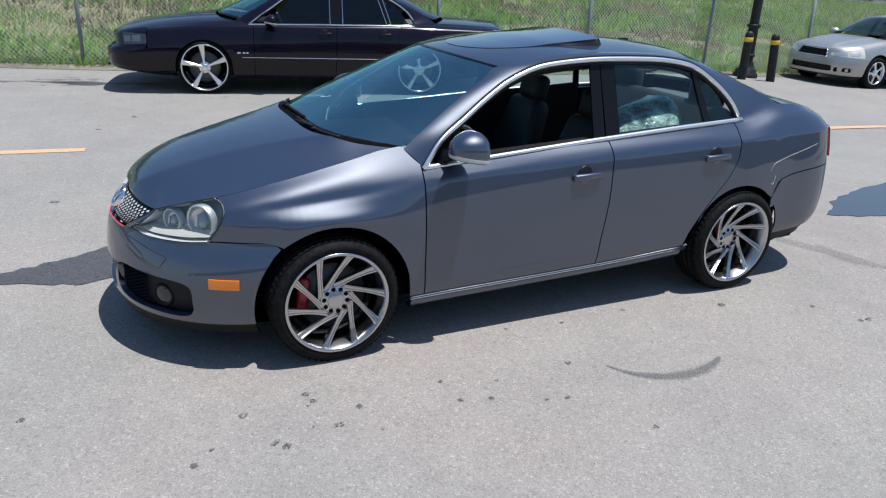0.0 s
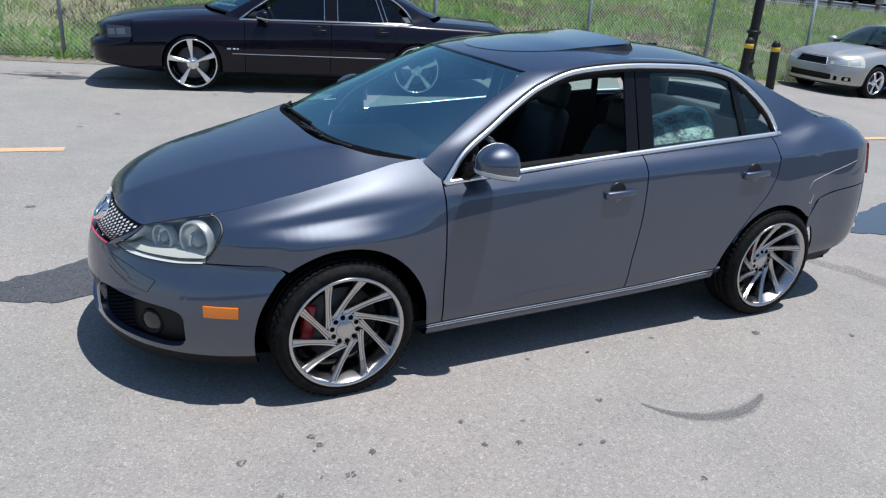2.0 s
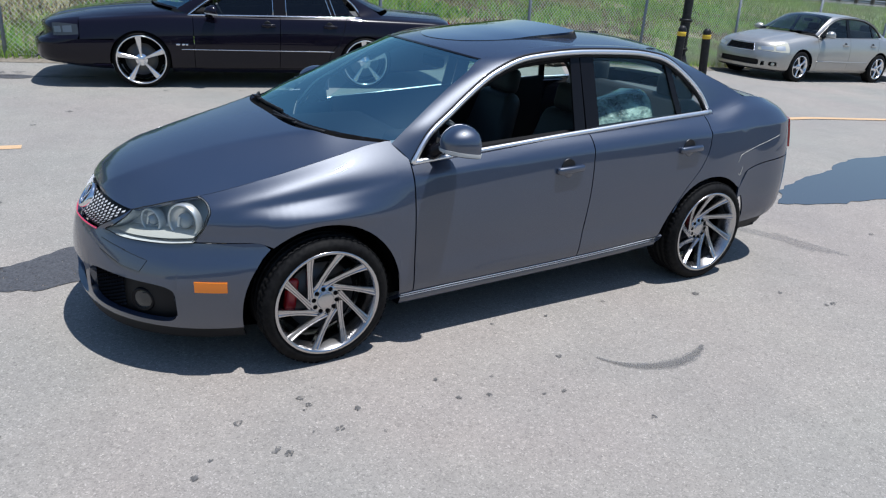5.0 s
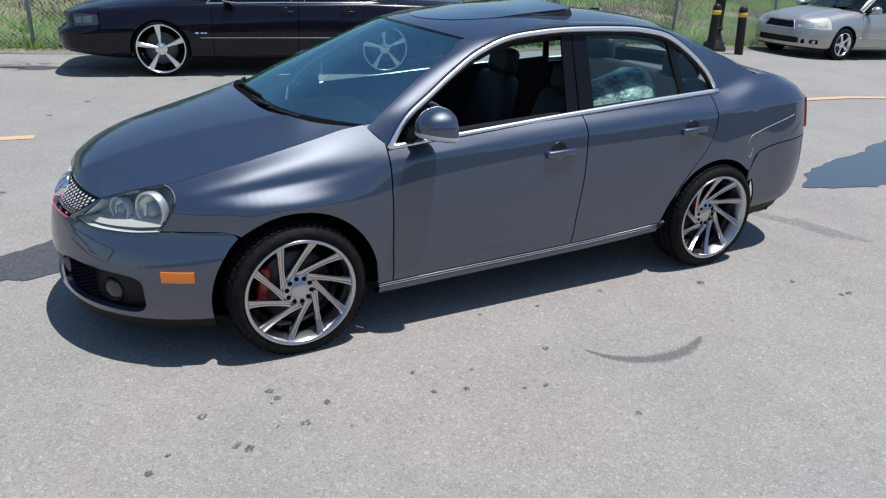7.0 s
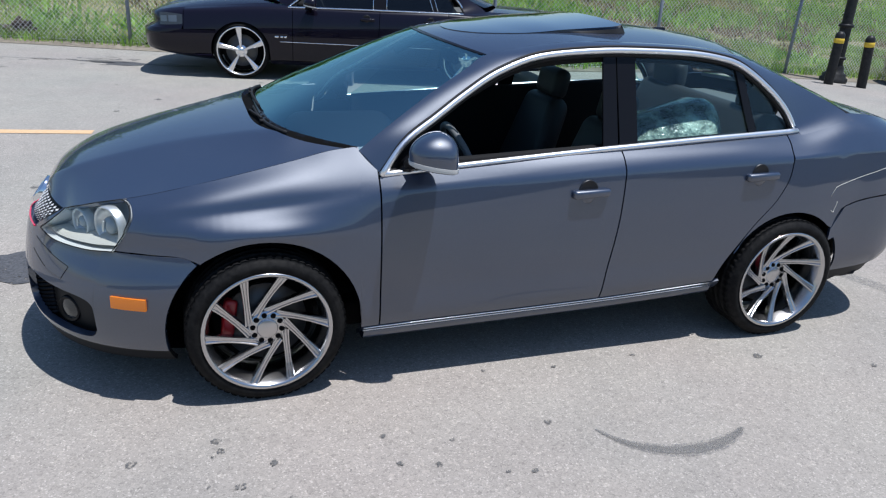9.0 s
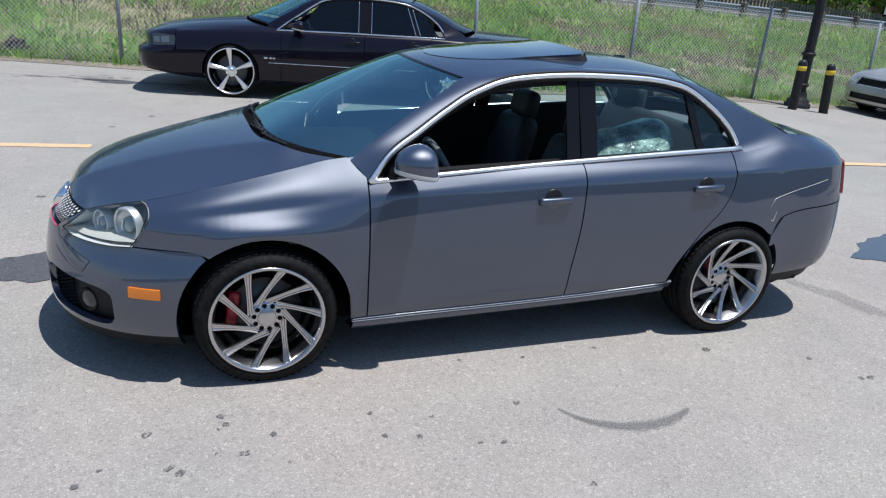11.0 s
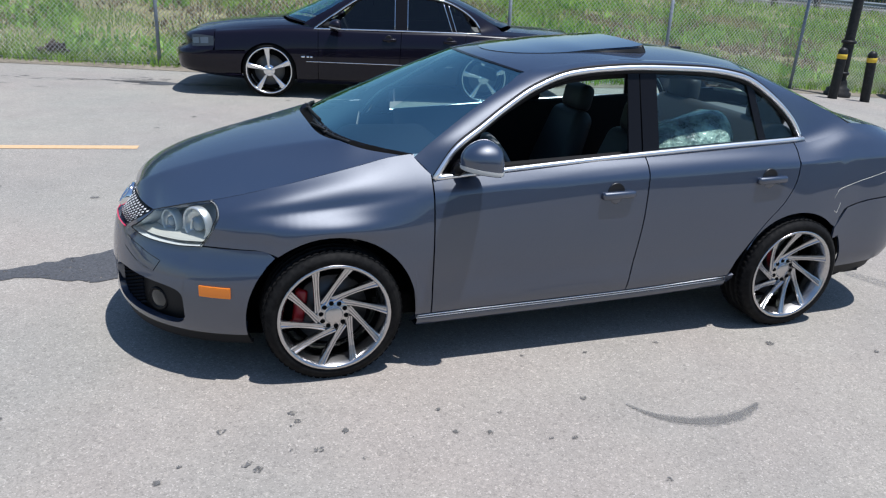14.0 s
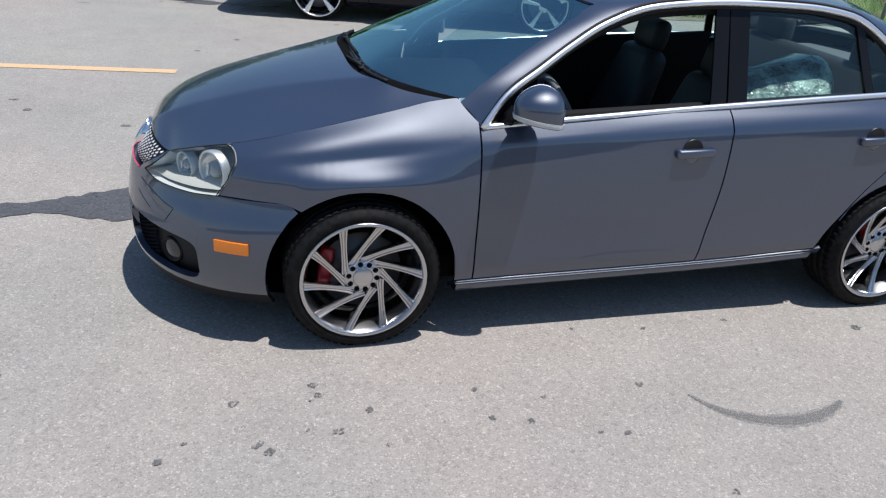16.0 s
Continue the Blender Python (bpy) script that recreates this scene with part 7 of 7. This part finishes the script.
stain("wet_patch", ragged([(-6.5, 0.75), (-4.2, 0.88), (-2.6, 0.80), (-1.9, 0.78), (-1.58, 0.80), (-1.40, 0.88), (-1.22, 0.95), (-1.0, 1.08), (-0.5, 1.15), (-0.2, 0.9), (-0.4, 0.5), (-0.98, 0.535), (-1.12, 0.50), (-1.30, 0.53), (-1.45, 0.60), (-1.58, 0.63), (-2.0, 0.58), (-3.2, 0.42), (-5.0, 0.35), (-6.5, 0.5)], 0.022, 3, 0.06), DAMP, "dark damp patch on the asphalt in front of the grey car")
puddle = stain("puddle", ragged([(4.55, -0.02), (4.75, 0.10), (4.92, 0.25), (5.22, 0.34), (5.5, 0.40), (5.75, 0.50), (6.1, 0.52), (6.4, 0.66), (6.9, 0.78), (7.5, 0.72), (7.9, 0.62), (8.35, 0.3), (8.2, -0.1), (7.6, -0.32), (6.9, -0.42), (5.9, -0.36), (5.4, -0.26), (5.1, -0.24), (4.8, -0.14)], 0.025, 4), WATER, "shallow puddle reflecting the blue sky", 0.005)
a = np.linspace(math.pi * 1.15, math.pi * 1.70, 26)
cxy, rr = (1.605, -1.24), 0.40
for width, mat_s, lift in ((0.048, FAINTSTAIN, 0.0032), (0.027, SCUFF, 0.0045)):
    wv = width * np.sin(np.linspace(0.05, math.pi - 0.12, 26)) ** 0.8 * (0.55 + 0.45 * np.linspace(0, 1, 26)) + 0.003
    V = [(cxy[0] + (rr * (1 + 0.12 * (k / 25)) + w_) * math.cos(t), cxy[1] + (rr + w_) * math.sin(t), lift) for k, (t, w_) in enumerate(zip(a, wv))] + [(cxy[0] + (rr * (1 + 0.12 * (k / 25)) - w_) * math.cos(t), cxy[1] + (rr - w_) * math.sin(t), lift) for k, (t, w_) in enumerate(zip(a, wv))][::-1]
    tagged(put("tyre_scuff", mesh_of("tyre_scuff", V, [(k, k + 1, 50 - k, 51 - k) for k in range(25)]), mat_s), "curved dark tyre scuff on the asphalt", "stain", "", "structure")
rs = np.random.RandomState(11)
spots = [(-0.232, -1.136, 0.017), (-0.215, -1.202, 0.017), (-0.532, -1.205, 0.018), (-0.037, -1.318, 0.015), (-0.164, -1.421, 0.018), (-0.449, -1.446, 0.018), (-0.41, -1.488, 0.018), (0.393, -1.257, 0.012), (0.414, -1.436, 0.014), (0.552, -1.478, 0.015), (-0.696, -1.399, 0.009), (-0.777, -1.476, 0.016), (-0.272, -1.394, 0.008), (0.651, -1.344, 0.01), (-0.245, -1.228, 0.008), (0.001, -1.518, 0.008), (1.077, -1.329, 0.015), (1.732, -0.919, 0.012), (2.36, -1.072, 0.022), (3.069, -1.538, 0.02), (3.007, -1.533, 0.015), (0.891, -1.599, 0.013), (2.892, -1.286, 0.014), (0.96, -0.891, 0.01), (1.299, -0.932, 0.011), (1.125, -1.947, 0.014), (0.792, -1.579, 0.009), (-1.4, -0.9, 0.015), (-1.9, 0.1, 0.02), (-1.3, 2.2, 0.03), (-0.2, 2.6, 0.03), (-2.2, 2.9, 0.03), (4.6, -0.85, 0.02), (5.2, -1.2, 0.02)]
spots += [(rs.uniform(-3, 6), rs.uniform(-2.8, -1.1), rs.uniform(0.002, 0.005)) for _ in range(26)] + [(rs.uniform(-6, 10), rs.uniform(2.4, 6.5), rs.uniform(0.01, 0.035)) for _ in range(40)]
for k, (x, y, r) in enumerate(spots):
    o = stain("oil_spot", blob(x, y, r * 1.15, r * 0.95, 0.3, 50 + k, 26, 0.55), OILSTAIN, "small dark oil spot on the asphalt")
    o["group"] = "oil spots"
for x, y, rx, ry, t, s, mt in ((3.80, -0.66, 0.10, 0.35, 0.2, 3, FAINTSTAIN), (-0.72, 7.72, 0.50, 0.15, -0.2, 5, DAMP), (-1.25, 7.95, 0.35, 0.10, -0.27, 6, OILSTAIN), (-2.0, 8.15, 0.5, 0.05, -0.27, 7, FAINTSTAIN)):
    stain("oil_stain", blob(x, y, rx, ry, t, s, 60, 0.9), mt, "dark grey oil stain on the asphalt", 0.0035)
for k in range(34):
    x = -0.4 - 3.4 * rs.rand() ** 1.3
    y = 7.85 - 0.2 * (x + 0.7) + rs.normal(0, 0.22)
    o = stain("oil_spot", blob(x, y, rs.uniform(0.03, 0.12), rs.uniform(0.015, 0.04), -0.2, 300 + k, 20, 1.0), OILSTAIN, "small dark oil spot on the asphalt")
    o["group"] = "oil spots"


def lump(name, label, category, x, y, sx, sy, sz, mat, seed, rough=0.35):
    """An uneven heap resting on the bank."""
    bm = bmesh.new()
    bmesh.ops.create_icosphere(bm, subdivisions=4, radius=1.0)
    o = Vector((seed * 3.1, seed * 1.7, 0))
    for v in bm.verts:
        k = 1 + rough * noise.noise(v.co * 2.2 + o) + rough * 0.7 * noise.noise(v.co * 6.0 + o)
        v.co = Vector((v.co.x * sx * k, v.co.y * sy * k, max(v.co.z, -0.2) * sz * k))
    z = float(bank_z(np.array([x]), np.array([y]))[0])
    ob = put(name, from_bm(name, bm), mat)
    ob.matrix_world = pose(x, y, z + 0.02)
    return tagged(ob, label, category)


lump("brush_heap", "dark heap of dead brush behind the fence", "heap", -2.62, 10.35, 0.22, 0.18, 0.20, HEAP, 1, 0.7)
lump("brush_heap", "low heap of dry brush by the fence foot", "heap", 8.3, 7.5, 0.55, 0.22, 0.12, HEAP, 2, 0.7)
for k, (x, y) in enumerate(((-0.46, 14.08), (2.79, 15.14), (-3.69, 11.4), (9.7, 9.4))):
    lump("plastic_litter", "crumpled white plastic litter on the grass bank", "litter", x, y, 0.10, 0.07, 0.16, LITTER, 5 + k)["group"] = "litter on the bank"


# ---- grass ----
def blades(name, label, X, Y, Z, H, W, seed, mat):
    """Many bent blades, each of three faces, as one mesh."""
    r = np.random.RandomState(seed)
    n = len(X)
    a = r.uniform(0, 2 * math.pi, n)
    lean = r.uniform(0.1, 0.75, n) * H
    d = r.uniform(0, 2 * math.pi, n)
    base = np.stack([X, Y, Z], -1)
    sx = np.stack([np.cos(a), np.sin(a), 0 * a], -1) * (W / 2)[:, None]
    bend = np.stack([np.cos(d), np.sin(d), 0 * d], -1)
    mid = base + bend * (lean * 0.35)[:, None] + np.array([0, 0, 1]) * (H * 0.6)[:, None]
    tip = base + bend * lean[:, None] + np.array([0, 0, 1]) * H[:, None]
    V = np.stack([base - sx, base + sx, mid + sx * 0.8, mid - sx * 0.8, tip], 1).reshape(-1, 3)
    me = bpy.data.meshes.new(name)
    i = np.arange(n) * 5
    loops = np.stack([i, i + 1, i + 2, i + 3, i + 3, i + 2, i + 4], 1).reshape(-1)
    me.vertices.add(len(V)), me.loops.add(len(loops)), me.polygons.add(2 * n)
    me.vertices.foreach_set("co", V.reshape(-1)), me.loops.foreach_set("vertex_index", loops)
    st = np.stack([np.arange(n) * 7, np.arange(n) * 7 + 4], 1).reshape(-1)
    me.polygons.foreach_set("loop_start", st)
    me.update(calc_edges=True)
    return tagged(put(name, me, mat), label, "grass", "", "stuff")


def scatter(n, seed, x0, x1, d0, d1, power=1.0):
    r = np.random.RandomState(seed)
    X, d = r.uniform(x0, x1, n), d0 + (d1 - d0) * r.rand(n) ** power
    Y = fence_y(X) + d / math.cos(FA)
    ok = Y < rail_y(X) - 0.1
    return X[ok], Y[ok], r


def clump(X, Y, s=0.9):
    return np.array([noise.noise(Vector((x * s, y * s, 0.0))) for x, y in zip(X, Y)])


X, Y, r = scatter(240000, 21, -12, 24, 0.05, 9.0, 1.25)
c = clump(X, Y)
dry = smooth(1.9, 3.0, off_fence(X, Y)) * smooth(7.0, 5.0, off_fence(X, Y)) * (clump(X + 11, Y, 0.5) > -0.08)
keep = r.rand(len(X)) < np.clip(0.72 + 0.9 * c, 0.12, 1) * (1 - 0.88 * dry)
X, Y, c = X[keep], Y[keep], c[keep]
blades("grass", "tall weedy grass covering the bank", X, Y, bank_z(X, Y), np.clip(0.08 + 0.10 * c + 0.07 * r.rand(len(X)), 0.03, 0.28), r.uniform(0.007, 0.019, len(X)), 22, GRASS)
X, Y, r = scatter(36000, 33, -12, 24, 1.8, 7.2)
keep = (clump(X + 11, Y, 0.5) > -0.10) & (clump(X - 5, Y, 1.6) > -0.25)
X, Y = X[keep], Y[keep]
blades("dry_grass", "dry brown weeds and thatch on the bank", X, Y, bank_z(X, Y), r.uniform(0.04, 0.20, len(X)), r.uniform(0.015, 0.05, len(X)), 34, DRY_GRASS)
X, Y, r = scatter(60000, 23, -22, 52, 4.0, 20.0)
blades("far_grass", "weedy grass on the upper bank", X, Y, bank_z(X, Y), r.uniform(0.08, 0.3, len(X)), r.uniform(0.02, 0.06, len(X)), 24, GRASS)
X, Y, r = scatter(30000, 29, 22, 50, 0.05, 7.0)
blades("roadside_grass", "weedy grass along the far fence", X, Y, bank_z(X, Y), r.uniform(0.06, 0.25, len(X)), r.uniform(0.02, 0.05, len(X)), 30, GRASS)
X, Y, r = scatter(9000, 25, -14, 24, -0.18, 0.35)
blades("fence_weeds", "rank grass along the fence foot", X, Y, bank_z(X, Y), r.uniform(0.05, 0.24, len(X)), r.uniform(0.008, 0.022, len(X)), 26, GRASS)
# broad-leaved weeds
X, Y, r = scatter(26000, 27, -12, 24, 0.2, 9.5)
c = clump(X + 40, Y, 0.6)
keep = c > 0.12
X, Y = X[keep], Y[keep]
blades("weeds", "broad-leaved weeds among the grass", X, Y, bank_z(X, Y) + 0.05, r.uniform(0.05, 0.22, len(X)), r.uniform(0.04, 0.09, len(X)), 28, WEED)


# ---- trees and sky line ----
def tree(x, y, z, h, spread, seed, mat=None):
    r = np.random.RandomState(seed)
    t = thing("tree", "leafy green tree beyond the wall", "tree", pose(x, y, z), "trees beyond the wall")
    put("trunk", tube("trunk", [(0, 0, -0.3), (0.05 * h * (r.rand() - 0.5), 0.02 * h, h * 0.3), (0.08 * h * (r.rand() - 0.5), 0, h * 0.6)], 0.03 * h, 8, None, [1, 0.75, 0.45]), BARK, t)
    for k in range(5):
        a = r.rand() * 6.28
        p0 = np.array([0, 0, h * (0.3 + 0.06 * k)])
        p2 = p0 + np.array([math.cos(a) * spread * 0.7, math.sin(a) * spread * 0.7, h * 0.25])
        put("limb", tube("limb", [p0, (p0 + p2) / 2 + np.array([0, 0, 0.05 * h]), p2], 0.012 * h, 6, None, [1, 0.7, 0.3]), BARK, t)
    n = 3600
    cl = r.normal(0, 1, (34, 3))
    cl = cl / np.linalg.norm(cl, axis=1, keepdims=True) * r.uniform(0.3, 1.0, (34, 1)) * np.array([spread, spread, h * 0.42]) + np.array([0, 0, h * 0.52])
    c = cl[r.randint(0, 34, n)] + r.normal(0, 1, (n, 3)) * np.array([0.26, 0.26, 0.2]) * spread * 0.75
    c[:, 2] = np.maximum(c[:, 2], h * 0.05)
    s = r.uniform(0.08, 0.2, n) * (h / 5)
    u = r.normal(0, 1, (n, 3)); u /= np.linalg.norm(u, axis=1, keepdims=True)
    w = np.cross(u, r.normal(0, 1, (n, 3))); w /= np.linalg.norm(w, axis=1, keepdims=True)
    V = np.stack([c - u * s[:, None], c + w * s[:, None] * 0.6, c + u * s[:, None], c - w * s[:, None] * 0.6], 1).reshape(-1, 3)
    i = np.arange(n)[:, None] * 4 + np.arange(4)[None]
    put("crown", mesh_of("crown", V, i, range(n)), mat or LEAF, t)


rt = np.random.RandomState(8)
for k, x in enumerate(np.concatenate([np.arange(-16, 36, 2.3), np.arange(40, 110, 2.6)])):
    h = rt.uniform(4.5, 7.5) if x < 30 else rt.uniform(3.4, 5.0) if x < 40 else rt.uniform(5.5, 8.0)
    tree(x + rt.uniform(-1, 1), float(rail_y(x)) + (rt.uniform(14.8, 15.6) if k % 4 == 1 else rt.uniform(17.6, 20.0)), float(crest(x)), h, h * rt.uniform(0.36, 0.5), 100 + k)


# ---- box truck standing in the highway lane ----
def truck(x, y, z, turn):
    t = thing("box_truck", "white box truck on the highway", "truck", pose(x, y, z, 0, 0, turn))
    put("box", rbox("box", 6.2, 2.3, 2.15, 0.04, 2, False), WHITE_PAINT, t, at=pose(-0.2, 0, 2.12))
    put("lower_rail", rbox("lower_rail", 6.22, 2.42, 0.10, 0.02, 1, False), UNDER, t, at=pose(-0.2, 0, 1.0))
    cab = put("cab", rbox("cab", 1.65, 2.0, 1.62, 0.12, 3, True, lambda a, b, c: (a - (0.25 * max(0, c) if a > 0 else 0), b, c)), WHITE_PAINT, t, at=pose(3.90, 0, 1.36))
    put("cab_window", rbox("cab_window", 0.72, 2.03, 0.54, 0.06, 2), GLOSS_BLACK, cab, at=pose(0.14, 0, 0.36))
    put("windscreen", rbox("windscreen", 0.04, 1.75, 0.62, 0.02, 2), GLOSS_BLACK, cab, at=pose(0.735, 0, 0.36, 0, 12, 0))
    put("cab_step", rbox("cab_step", 1.5, 2.0, 0.14, 0.03, 1, False), UNDER, cab, at=pose(0, 0, -0.84))
    for q in (-1, 1):
        put("door_seam", rbox("door_seam", 0.02, 0.012, 1.2, 0.004, 1, False), PLASTIC, cab, at=pose(-0.30, q * 1.002, -0.05))
        put("side_mirror", rbox("side_mirror", 0.06, 0.20, 0.38, 0.03, 2), PLASTIC, cab, at=pose(0.72, q * 1.12, 0.34))
    put("chassis", rbox("chassis", 8.0, 0.9, 0.28, 0.03, 1, False), UNDER, t, at=pose(0.7, 0, 0.72))
    put("tank", rbox("tank", 1.2, 0.5, 0.45, 0.08, 2), UNDER, t, at=pose(0.6, -0.85, 0.65))
    put("rear_bar", rbox("rear_bar", 0.1, 2.1, 0.14, 0.02, 1, False), UNDER, t, at=pose(-3.2, 0, 0.55))
    for cx in (-1.7, 3.85):
        for s in (-1, 1):
            w = put("wheel", lathe("wheel", [(0.0, -0.1), (0.22, -0.1), (0.25, -0.13), (0.40, -0.13), (0.43, -0.09), (0.43, 0.09), (0.40, 0.13), (0.0, 0.13)], 24), TYRE, t, at=pose(cx, s * 0.98, 0.43))
            put("hub", lathe("hub", [(0.0, -0.14), (0.13, -0.135), (0.22, -0.105)], 20), GALV, w, at=pose(0, 0, 0, 0, 0, 0 if s < 0 else 180))


truck(41.2, 28.3, float(crest(41.2)) + 0.0, 10)


# ---- white coupe on the highway ----
def coupe(x, y, turn):
    z = float(crest(x)) + 0.03
    c = thing("coupe_car", "white car on the highway behind the guard rail", "car", pose(x, y, z, 0, 0, turn))
    sp = dict(silver_saloon)
    sp["paint"] = WHITE_PAINT
    car_body(sp, c)
    front_face(sp, c, 0.30, (0.36, 1.05), (SILVER_SALOON_LAMP, GLOSS_BLACK), PLASTIC)
    for cx in (0.0, 2.75):
        for s in (-1, 1):
            wheel(c, pose(cx, s * 0.765, 0.315), 0.315, 0.235, 0.21, 0.3, GLOSS_BLACK, s, 0.012)
    for s in (-1, 1):
        wing_mirror(c, 0.70, 0.92, 0.99, WHITE_PAINT, s, 0.9)


coupe(19.8, 30.4, 190)
